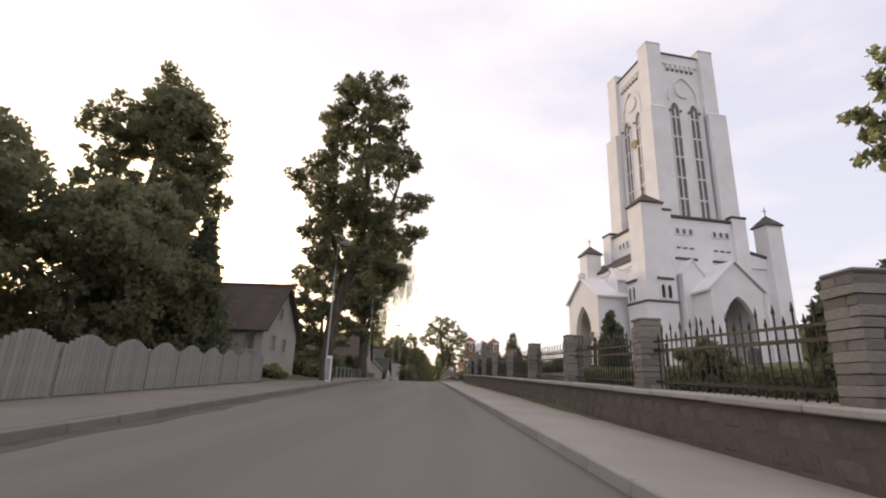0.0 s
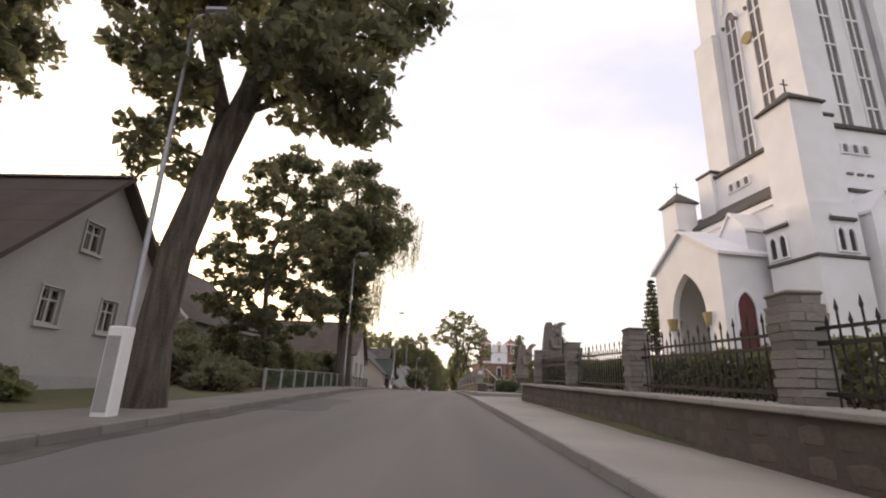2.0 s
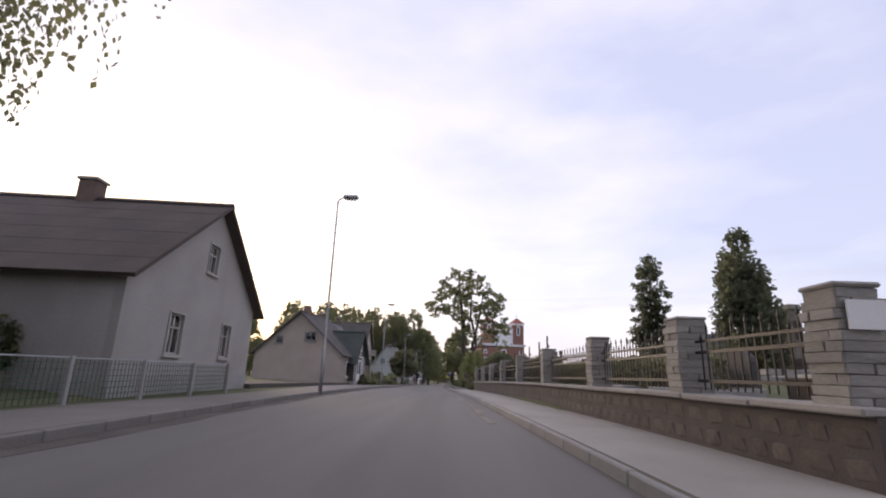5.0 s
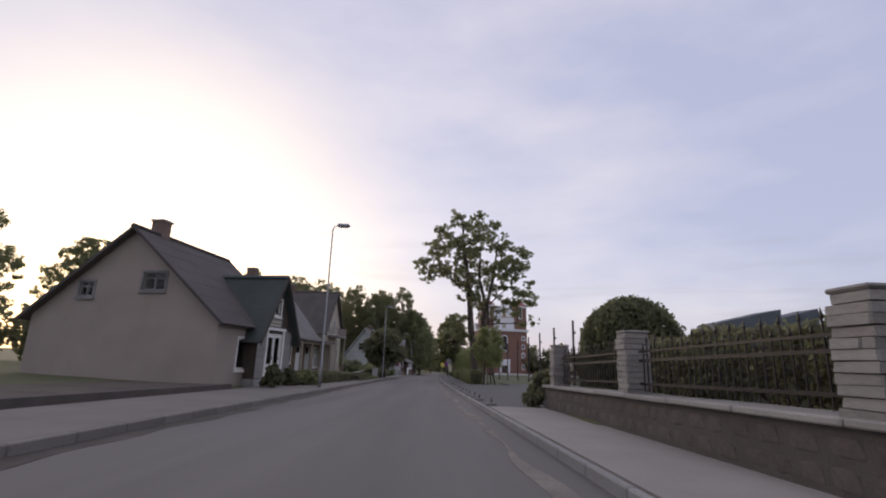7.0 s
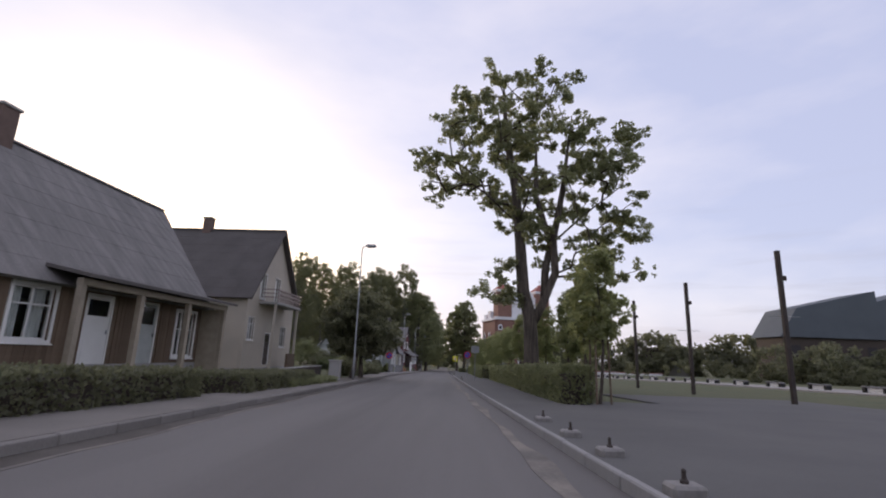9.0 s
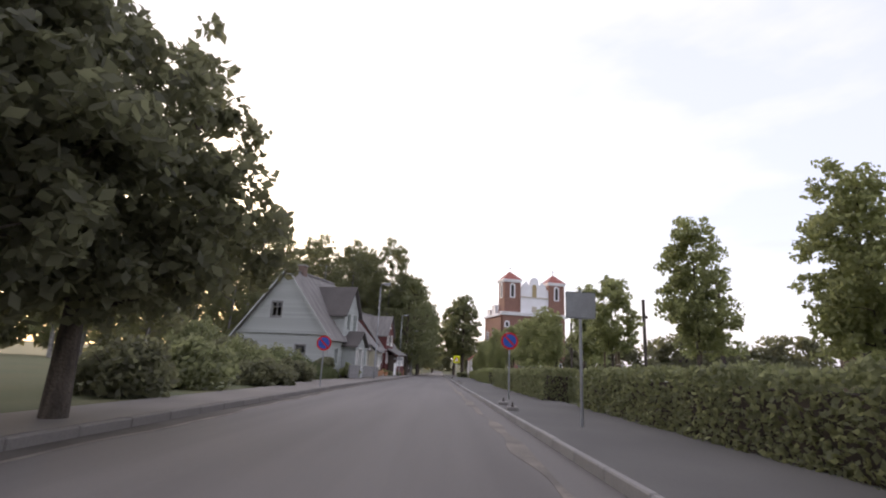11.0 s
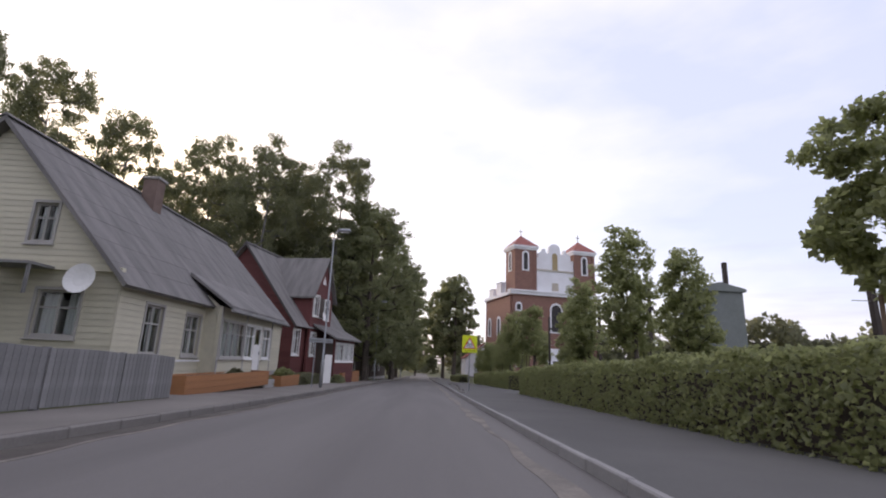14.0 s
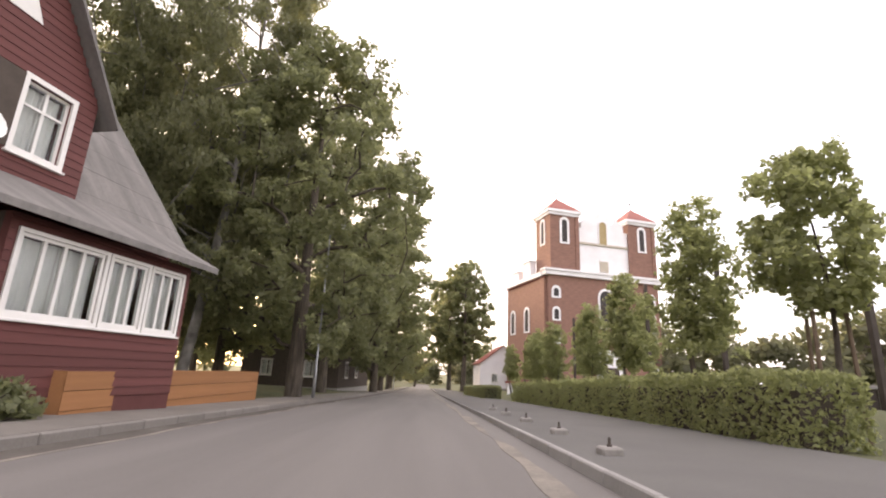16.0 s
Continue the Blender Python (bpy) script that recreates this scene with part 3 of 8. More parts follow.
    v, f = leaf_cloud(rng, cc, rr, leaves, size, 0.8, droop)
    me = quick_mesh("crown", v, f, leaf)
    shared("crown", me, Matrix(), root)
    return root


def birch_strands(root, points, rng, leaf, count=60, length=(1.5, 4.0), size=0.07):
    """Hanging twigs with small leaves, as a weeping birch has."""
    vs, fs, base = [], [], 0
    bm = bmesh.new()
    for px, py, pz in points:
        for _ in range(count):
            l = rng.uniform(*length)
            x, y, z = px + rng.normal() * 0.42, py + rng.normal() * 0.5, pz + rng.normal() * 0.4
            n = int(l / 0.11)
            for k in range(n):
                q = np.array([x + 0.05 * math.sin(k * 0.7) + rng.normal() * 0.04, y + rng.normal() * 0.05, z - k * 0.11])
                a = np.array([rng.normal() * 0.4, rng.normal() * 0.4, -1.0])
                a /= np.linalg.norm(a)
                b = np.cross(a, rng.normal(size=3))
                b /= np.linalg.norm(b) + 1e-9
                s = size * rng.uniform(0.7, 1.3)
                vs += [q - a * s, q + b * s * 0.6, q + a * s, q - b * s * 0.6]
                fs.append((base, base + 1, base + 2, base + 3))
                base += 4
    me = quick_mesh("drooping_foliage", np.array(vs), np.array(fs), leaf)
    return shared("drooping_foliage", me, Matrix(), root)


def conifer(name, x, y, z, height, radius, label, seed=1, bare=0.0, tiers=17, per=13, leaf=NEEDLE, category="tree", tight=False, group=""):
    """Spruce with whorls of drooping branches, or a tight thuja column."""
    rng = np.random.default_rng(seed)
    root = thing(name, x, y, z, rng.uniform(0, 90), label, category, group)
    bm = bmesh.new()
    tube(bm, [(0, 0, -0.2), (0, 0, height * 0.5), (0, 0, height)], [0.02 * height + 0.04, 0.012 * height + 0.02, 0.01], 7)
    part("trunk", bm, BARK, root, smooth=True)
    if tight:
        cs, rs = [], []
        for k in range(90):
            u = rng.random()
            a = rng.random() * 6.283
            prof = radius * (min(1, 0.72 + 1.6 * u) if u < 0.2 else 1.0) * (1 - max(0, u - 0.35) / 0.65) ** 0.55
            cs.append((math.cos(a) * prof * 0.7, math.sin(a) * prof * 0.7, 0.1 + u * height * 0.97))
            rs.append(max(0.12, 0.42 * prof + 0.08))
        v, f = leaf_cloud(rng, cs, rs, int(2600 + 900 * height), 0.075 + 0.006 * height, 1.5)
    else:
        pts = []
        for t in range(tiers):
            u = bare + (1 - bare) * t / tiers
            h, reach = height * u, radius * (1 - (u - bare) / (1 - bare)) ** 1.05 * rng.uniform(0.78, 1.12) + 0.05
            for k in range(per):
                a = 6.283 * k / per + rng.normal() * 0.2
                l = reach * rng.uniform(0.65, 1.05)
                for s in np.linspace(0.15, 1, 8):
                    for _ in range(3):
                        pts.append((math.cos(a) * l * s + rng.normal() * 0.1, math.sin(a) * l * s + rng.normal() * 0.1,
                                    h - 0.28 * l * s + 0.1 * l * s * s + rng.normal() * 0.05 - rng.random() * 0.12))
        v, f = leaf_cloud(rng, pts, np.full(len(pts), 0.12), int(len(pts) * 2.6), 0.065 + 0.003 * height, 0.6)
    shared("needles" if not tight else "foliage", quick_mesh("needles", v, f, leaf), Matrix(), root)
    return root


def shrub(name, x, y, z, sx, sy, h, label, leaf=LEAF_HEDGE, seed=1, leaves=2500, size=0.07, category="shrub", group="", dome=0.6):
    """A rounded bush: dense leaves over a lumpy dome."""
    rng = np.random.default_rng(seed)
    root = thing(name, x, y, z, 0, label, category, group)
    cs, rs = [], []
    for k in range(46):
        a, u = rng.random() * 6.283, math.sqrt(rng.random())
        top = h * (1 - dome * u ** 2.2)
        cs.append((math.cos(a) * u * sx * 0.85, math.sin(a) * u * sy * 0.85, top * rng.uniform(0.25, 0.88)))
        rs.append(min(sx, sy, h) * rng.uniform(0.2, 0.34))
    v, f = leaf_cloud(rng, cs, rs, leaves, size, 0.9)
    v[:, 2] = np.maximum(v[:, 2], 0.0)
    bm = bmesh.new()
    for k in range(7):
        a = k * 0.9
        tube(bm, [(0, 0, -0.05), (math.cos(a) * sx * 0.3, math.sin(a) * sy * 0.3, h * 0.4), (math.cos(a) * sx * 0.6, math.sin(a) * sy * 0.6, h * 0.65)], [0.03, 0.02, 0.008], 5)
    part("branchwork", bm, BARK, root)
    shared("foliage", quick_mesh("foliage", v, f, leaf), Matrix(), root)
    return root


def dome_bush(x, y, z, rx, h, label, leaf=LEAF_HEDGE, seed=1, count=26000, size=0.05):
    """A clipped round-headed shrub: leaves over the skin of a tall dome with a solid dark core."""
    rng = np.random.default_rng(seed)
    root = thing("bush", x, y, z, 0, label, "shrub")
    u, a = rng.random(count), rng.random(count) * 6.283
    prof = np.where(u < 0.45, 1.0, np.sqrt(np.maximum(0, 1 - ((u - 0.45) / 0.55) ** 2.2)))
    rad = rx * prof * (1 + 0.05 * np.sin(a * 5 + u * 9) + 0.04 * np.sin(a * 11 + u * 17))
    p = np.stack([np.cos(a) * rad, np.sin(a) * rad, u * h], 1) + rng.normal(size=(count, 3)) * 0.045
    v, f = leaf_cloud(rng, p, np.full(count, 0.04), count, size, 1.0)
    bm = bmesh.new()
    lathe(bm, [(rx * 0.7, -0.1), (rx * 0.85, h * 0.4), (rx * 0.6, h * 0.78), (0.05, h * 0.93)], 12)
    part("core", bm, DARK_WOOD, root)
    shared("foliage", quick_mesh("foliage", v, f, leaf), Matrix(), root)
    return root


def hedge(x0, y0, x1, y1, width, height, label, seed=1, leaf=LEAF_HEDGE, density=620, size=0.048):
    """A clipped hedge between two points: solid dark core boxes under a skin of leaves."""
    rng = np.random.default_rng(seed)
    length = math.hypot(x1 - x0, y1 - y0)
    a = math.degrees(math.atan2(y1 - y0, x1 - x0))
    root = thing("hedge", x0, y0, ground_z(x0, y0), a, label, "hedge")
    fall = ground_z(x1, y1) - ground_z(x0, y0)
    bm = bmesh.new()
    n = max(3, int(length / 1.2))
    for k in range(n):
        u0, u1 = length * k / n, length * (k + 1) / n
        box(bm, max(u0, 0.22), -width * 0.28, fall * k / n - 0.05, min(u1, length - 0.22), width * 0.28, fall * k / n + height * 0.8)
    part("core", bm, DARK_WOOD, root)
    area = length * (2 * height + width) + 2 * width * height
    count = int(min(60000, area * density))
    u = rng.random(count) * length
    s = rng.random(count) * (2 * height + width)
    yy = np.where(s < height, -width / 2, np.where(s < height + width, s - height - width / 2, width / 2))
    zz = np.where(s < height, s, np.where(s < height + width, height, 2 * height + width - s))
    ends = rng.random(count) < 2 * width * height / area
    u = np.where(ends, np.where(rng.random(count) < 0.5, 0, length), u)
    yy = np.where(ends, rng.uniform(-width / 2, width / 2, count), yy)
    zz = np.where(ends, rng.random(count) * height, zz)
    lump = 0.05 * np.sin(u * 2.1 + seed) + 0.045 * np.sin(u * 5.3) + 0.03 * np.sin(zz * 9 + u * 3)
    p = np.stack([u, yy * (1 + lump), zz * (1 + 0.7 * lump) + fall * u / length], 1) + rng.normal(size=(count, 3)) * 0.035
    v, f = leaf_cloud(rng, p, np.full(count, 0.03), count, size, 1.0)
    shared("foliage", quick_mesh("foliage", v, f, leaf), Matrix(), root)
    return root


# ---- houses ----
def wall_panel(parent, name, place, u0, u1, height, holes, material, gable=None, thick=0.22, label=""):
    """A wall of real thickness in (along, up), with openings cut through and an optional gable (apex along, apex up, eave up).
    place: matrix that lays along to x, outwards to -y, up to z."""
    top = gable[1] if gable else height
    us = sorted({u0, u1, *(h[0] for h in holes), *(h[0] + h[2] for h in holes)})
    zs = sorted({-0.4, top, *(h[1] for h in holes), *(h[1] + h[3] for h in holes)})
    bm = bmesh.new()
    grid = {(u, z): bm.verts.new((u, 0, z)) for u in us for z in zs}
    for a, b in zip(us, us[1:]):
        for c, d in zip(zs, zs[1:]):
            mu, mz = (a + b) / 2, (c + d) / 2
            if any(h[0] < mu < h[0] + h[2] and h[1] < mz < h[1] + h[3] for h in holes):
                continue
            bm.faces.new((grid[a, c], grid[b, c], grid[b, d], grid[a, d]))
    if gable:
        au, az, ez = gable
        for side in ((u0, ez), (u1, ez)):
            run = Vector((au - side[0], 0, az - side[1]))
            n = Vector((-run.z, 0, run.x)) if side[0] < au else Vector((run.z, 0, -run.x))
            bmesh.ops.bisect_plane(bm, geom=bm.verts[:] + bm.edges[:] + bm.faces[:], plane_co=(side[0], 0, side[1]), plane_no=n, clear_outer=True)
    bmesh.ops.delete(bm, geom=[v for v in bm.verts if not v.link_faces], context="VERTS")
    ext = bmesh.ops.extrude_face_region(bm, geom=bm.faces[:])
    bmesh.ops.translate(bm, vec=(0, thick, 0), verts=[e for e in ext["geom"] if isinstance(e, bmesh.types.BMVert)])
    ob = part(name, bm, material, parent, label)
    ob.matrix_basis = place
    return ob


def boards(wall, u0, u1, z0, z1, holes, material, pitch=0.16, gable=None, bm_depth=0.025):
    """Lapped boards as single pieces on a wall, cut round its openings."""
    bm = bmesh.new()
    t = bm_depth
    prism(bm, [(-0.004, 0.0), (-t, 0.006), (-t * 0.55, 1.0), (-0.004, 1.0)], "x", 0, 1)
    me = mesh_of("board", bm, material)
    z = z0
    while z < z1 - 0.02:
        h = min(pitch, z1 - z)
        a, b = u0, u1
        if gable:
            au, az, ez = gable
            if z + h > ez:
                k = (z + h * 0.6 - ez) / (az - ez)
                a, b = max(a, u0 + (au - u0) * k), min(b, u1 - (u1 - au) * k)
        spans = [(a, b)]
        for q in holes:
            if q[1] - 0.02 < z + h / 2 < q[1] + q[3] + 0.02:
                cut = []
                for s, e in spans:
                    lo, hi = q[0], q[0] + q[2]
                    cut += [(s, min(e, lo))] if s < lo else []
                    cut += [(max(s, hi), e)] if e > hi else []
                spans = cut
        for s, e in spans:
            if e - s > 0.05:
                shared("board", me, Matrix.Translation((s, 0, z)) @ Matrix.Diagonal((e - s, 1, h * 0.97, 1)), wall)
        z += pitch


def pierced(u0, u1, z0, z1, holes, y0, y1):
    """One upright plate with rectangular holes (u, z, width, height) through it."""
    us = sorted({u0, u1, *(h[0] for h in holes), *(h[0] + h[2] for h in holes)})
    zs = sorted({z0, z1, *(h[1] for h in holes), *(h[1] + h[3] for h in holes)})
    bm = bmesh.new()
    grid = {(u, z): bm.verts.new((u, y0, z)) for u in us for z in zs}
    for a, b in zip(us, us[1:]):
        for c, d in zip(zs, zs[1:]):
            mu, mz = (a + b) / 2, (c + d) / 2
            if not any(h[0] < mu < h[0] + h[2] and h[1] < mz < h[1] + h[3] for h in holes):
                bm.faces.new((grid[a, c], grid[b, c], grid[b, d], grid[a, d]))
    ext = bmesh.ops.extrude_face_region(bm, geom=bm.faces[:])
    bmesh.ops.translate(bm, vec=(0, y1 - y0, 0), verts=[e for e in ext["geom"] if isinstance(e, bmesh.types.BMVert)])
    return bm


def window_in(wall, hole, frame_mat=WHITE_PAINT, cols=2, transom=0.68, trim=0.09, curtain=True, drawn=False, sill=True, depth=0.09):
    """A window that fills an opening of a wall: frame with bars, panes, sill and surround."""
    u, z, w, h = hole[:4]
    f, bar = 0.055, 0.028
    xs = [u + f + (w - 2 * f) * k / cols for k in range(cols + 1)]
    rows = [(z + f, z + h * transom - 0.022), (z + h * transom + 0.022, z + h - f)] if transom else [(z + f, z + h - f)]
    lights = [(a + (bar if k else 0), lo, b - a - (bar if k else 0) - (bar if k < cols - 1 else 0), hi - lo) for k, (a, b) in enumerate(zip(xs, xs[1:])) for lo, hi in rows]
    win = part("window", pierced(u, u + w, z, z + h, lights, depth - 0.03, depth + 0.04), frame_mat, wall.parent)
    win.matrix_basis = wall.matrix_basis
    for q in lights:
        part("pane", boxed(q[0], depth, q[1], q[0] + q[2], depth + 0.008, q[1] + q[3]), GLASS, win)
    if trim:
        part("surround", pierced(u - trim, u + w + trim, z - trim, z + h + trim, [(u, z, w, h)], -0.035, 0.02), frame_mat, win)
    if sill:
        part("sill", boxed(u - trim - 0.03, -0.09, z - trim - 0.045, u + w + trim + 0.03, 0.0, z - trim - 0.002, bevel=0.008), frame_mat, win)
    if curtain:
        for a, b in (((u + f, u + w / 2), (u + w / 2, u + w - f)) if drawn else ((u + f, u + f + w * 0.33), (u + w - f - w * 0.33, u + w - f))):
            bm = bmesh.new()
            n = 8
            lower = [bm.verts.new((a + (b - a) * k / n, depth + 0.13 + 0.02 * math.sin(k * 2.4), z + f)) for k in range(n + 1)]
            upper = [bm.verts.new((v.co.x, v.co.y, z + h - f)) for v in lower]
            for k in range(n):
                bm.faces.new((lower[k], lower[k + 1], upper[k + 1], upper[k]))
            part("curtain", bm, CURTAIN, win)
    return win


def door_in(wall, hole, material=WHITE_PAINT, glazed=0.0, leaves=1, frame_mat=WHITE_PAINT, label=""):
    u, z, w, h = hole[:4]
    bm = bmesh.new()
    prism(bm, [(u, z), (u + 0.06, z), (u + 0.06, z + h - 0.06), (u + w - 0.06, z + h - 0.06), (u + w - 0.06, z), (u + w, z), (u + w, z + h), (u, z + h)], "y", 0.0, 0.12)
    frame_ob = part("door_frame", bm, frame_mat, wall.parent)
    frame_ob.matrix_basis = wall.matrix_basis
    lw = (w - 0.12) / leaves
    for k in range(leaves):
        a, b = u + 0.06 + lw * k + 0.004, u + 0.06 + lw * (k + 1) - 0.004
        bm = bmesh.new()
        g0 = z + h * (1 - glazed) if glazed else z + h
        box(bm, a, 0.03, z + 0.02, b, 0.075, min(g0, z + h - 0.07))
        box(bm, a + 0.08, 0.018, z + 0.12, b - 0.08, 0.03, z + h * 0.38)
        if not glazed:
            box(bm, a + 0.08, 0.018, z + h * 0.46, b - 0.08, 0.03, z + h - 0.2)
        if glazed:
            for q in ((a, g0, a + 0.08, z + h - 0.07), (b - 0.08, g0, b, z + h - 0.07), (a + 0.08, z + h - 0.17, b - 0.08, z + h - 0.07)):
                box(bm, q[0], 0.03, q[1], q[2], 0.075, q[3])
        leaf = part("door", bm, material, wall.parent, label)
        leaf.matrix_basis = wall.matrix_basis
        if glazed:
            part("pane", boxed(a + 0.08, 0.045, g0, b - 0.08, 0.053, z + h - 0.17), GLASS, leaf)
        part("handle", boxed(b - 0.09, -0.02, z + 1.0, b - 0.065, 0.03, z + 1.12, bevel=0.006), STEEL, leaf)


def roof_slope(parent, x_eave, z_eave, x_ridge, z_ridge, y0, y1, material, thick=0.10, rows=0.9, sheet=1.1):
    """One slope: overlapping sheets in rows on a deck. Sheets are pieces of the roof."""
    run, rise = x_ridge - x_eave, z_ridge - z_eave
    length = math.hypot(run, rise)
    ang = math.atan2(rise, abs(run))
    side = 1 if run > 0 else -1
    m = Matrix.Translation((x_eave, 0, z_eave)) @ Matrix.Rotation(-ang if side > 0 else ang, 4, "Y") @ Matrix.Diagonal((side, 1, 1, 1))
    bm = boxed(0, y0, -thick, length, y1, 0.0)
    bmesh.ops.transform(bm, matrix=m, verts=bm.verts[:])
    deck = part("roof", bm, material, parent)
    bm = bmesh.new()
    rng = random.Random(int(abs(x_eave * 77 + y0 * 13 + length * 5)))
    n, k = max(1, round(length / rows)), max(1, round((y1 - y0) / sheet))
    for i in range(n):
        a, b = length * i / n - (0.03 if i == 0 else 0.06), length * (i + 1) / n
        for j in range(k):
            c, d = y0 + (y1 - y0) * j / k, y0 + (y1 - y0) * (j + 1) / k
            lift = rng.uniform(0.0, 0.003)
            vs = [bm.verts.new(p) for p in ((a, c + 0.001, 0.013 + lift), (a, d - 0.001, 0.013 + lift), (b, d - 0.001, 0.008 + lift), (b, c + 0.001, 0.008 + lift))]
            lo = [bm.verts.new((v.co.x, v.co.y, v.co.z - 0.006)) for v in vs]
            bm.faces.new(vs)
            bm.faces.new(lo[::-1])
            for e in range(4):
                bm.faces.new((vs[e], lo[e], lo[(e + 1) % 4], vs[(e + 1) % 4]))
    bmesh.ops.transform(bm, matrix=m, verts=bm.verts[:])
    tagged(part("sheeting", bm, material, deck), kind="stuff")
    return deck


def chimney(parent, x, y, z0, z1, w=0.55, d=0.55, material=BRICK):
    bm = boxed(x - w / 2, y - d / 2, z0, x + w / 2, y + d / 2, z1)
    ch = part("chimney", bm, material, parent)
    part("cap", boxed(x - w / 2 - 0.06, y - d / 2 - 0.06, z1, x + w / 2 + 0.06, y + d / 2 + 0.06, z1 + 0.09, bevel=0.01), CONCRETE, ch)
    return ch




def house(label, x, y, z, rz, w, l, he, hr, wall_mat, roof_mat, over=0.35, openings=(), chimneys=(), siding=None, siding_walls="SEW",
          gable_mat=None, plinth=0.35, barge=None, apex=0.0, skew=0.0):
    """A gabled house. Local frame: ridge along +y from 0 to l, walls at x = -w/2 and w/2; S and N are the gables.
    openings: (wall, along, up, width, height, kind, options). skew: how much shorter or longer the E wall is than the ridge."""
    root = thing("house", x, y, z, rz, label, "house")
    place = {"S": pose(0, 0, 0), "N": pose(0, l, 0, 0, 0, math.degrees(math.atan2(-2 * skew, -w))), "E": pose(w / 2, 0, 0, 0, 0, 90), "W": pose(-w / 2, l - skew, 0, 0, 0, -90)}
    far = math.hypot(w, 2 * skew) / 2
    span = {"S": (-w / 2, w / 2), "N": (-far, far), "E": (0.22, l + skew - 0.22), "W": (0.22, l - skew - 0.22)}
    walls = {}
    for key in "SNEW":
        holes = [o[1:5] for o in openings if o[0] == key]
        g = (apex if key == "S" else -apex, hr - 0.08, he) if key in "SN" else None
        wl_ob = wall_panel(root, "wall", place[key], *span[key], he, holes, gable_mat if (gable_mat and key in "SN") else wall_mat, g)
        walls[key] = wl_ob
        if siding and key in siding_walls:
            boards(wl_ob, *((span[key][0], span[key][1]) if key in "SN" else (0, l)), plinth, hr - 0.15 if g else he - 0.05,
                   [(h[0] - 0.08, h[1] - 0.08, h[2] + 0.16, h[3] + 0.16) for h in holes], siding, gable=g)
        if plinth:
            part("plinth", boxed(span[key][0] - (0.2 if key in "EW" else 0.03), -0.03, -0.4, span[key][1] + (0.2 if key in "EW" else 0.03), 0.0, plinth - 0.01), CONCRETE, wl_ob)
        for o in openings:
            if o[0] == key:
                opts = dict(o[6]) if len(o) > 6 else {}
                (door_in if o[5] == "door" else window_in)(wl_ob, o[1:5], **opts)
    slope_r, slope_l = (hr - he) / (w / 2 - apex), (hr - he) / (w / 2 + apex)
    roof_slope(root, w / 2 + over, he - over * slope_r + 0.06, apex, hr + 0.06, -over, l + over, roof_mat)
    roof_slope(root, -w / 2 - over, he - over * slope_l + 0.06, apex, hr + 0.06, -over, l + over, roof_mat)
    bm = bmesh.new()
    prism(bm, [(apex - 0.16, hr + 0.02), (apex, hr + 0.15), (apex + 0.16, hr + 0.02), (apex, hr + 0.08)], "y", -over - 0.01, l + over + 0.01)
    part("ridge_cap", bm, roof_mat, root)
    if skew:
        for deck in [c for c in root.children if c.name.startswith("roof")]:
            for ob in (deck, *deck.children):
                for v in ob.data.vertices:
                    v.co.y += skew * v.co.x / (w / 2) * max(0.0, v.co.y / (l / 2) - 1)
    if barge:
        for sx, sl in ((1, slope_r), (-1, slope_l)):
            xe = sx * (w / 2 + over)
            ze = he - over * sl
            bm = bmesh.new()
            prism(bm, [(xe, ze - 0.10), (apex, hr - 0.10), (apex, hr + 0.10), (xe, ze + 0.10)], "y", -over - 0.045, -over - 0.015)
            part("bargeboard", bm, barge, root)
    for c in chimneys:
        chimney(root, *c)
    return root, walls


def dormer(root, u0, u1, x_face, x_back, z0, ze, za, wall_mat, roof_mat, holes=(), over=0.3, siding=None, win=None, side=1):
    """A gabled dormer or bay on the street side: face at x_face, running back into the main roof."""
    mid = (u0 + u1) / 2
    place = pose(x_face, 0, 0, 0, 0, 90)
    face = wall_panel(root, "dormer", place, u0, u1, ze, [h[:4] for h in holes], wall_mat, (mid, za, ze), thick=0.15)
    if siding:
        boards(face, u0, u1, z0, za - 0.1, [(h[0] - 0.08, h[1] - 0.08, h[2] + 0.16, h[3] + 0.16) for h in holes], siding, gable=(mid, za, ze))
    for u in (u0, u1 - 0.12):
        part("cheek", boxed(u, 0.15, z0 - 0.3, u + 0.12, x_face - x_back, ze), siding or wall_mat, face)
    for h in holes:
        window_in(face, h[:4], **(win or {}))
    slope = (za - ze) / (mid - u0)
    for a in (-1, 1):
        ue = mid + a * (mid - u0 + over)
        z_e = ze - over * slope
        bm = bmesh.new()
        prism(bm, [(ue, z_e + 0.04), (mid, za + 0.04), (mid, za + 0.16), (ue, z_e + 0.16)], "y", -over, x_face - x_back)
        part("dormer_roof", bm, roof_mat, face)
    return face

# ---- houses along the left of the street ----
def at(rx, y, lift=0.0):
    """A place on the ground at an offset from the line of travel."""
    x = line_x(y) + rx
    paved = KERB_L - 1.6 < rx < KERB_L or KERB_R < rx < 3.5
    return x, y, (road_z(y) + STEP - 0.02 if paved else ground_z(x, y)) + lift


W1 = dict(cols=2, transom=0.66)
WG = dict(cols=2, transom=0.66, frame_mat=GREY_PAINT, trim=0.05)
DARK = dict(frame_mat=GREY_WOOD, curtain=False)

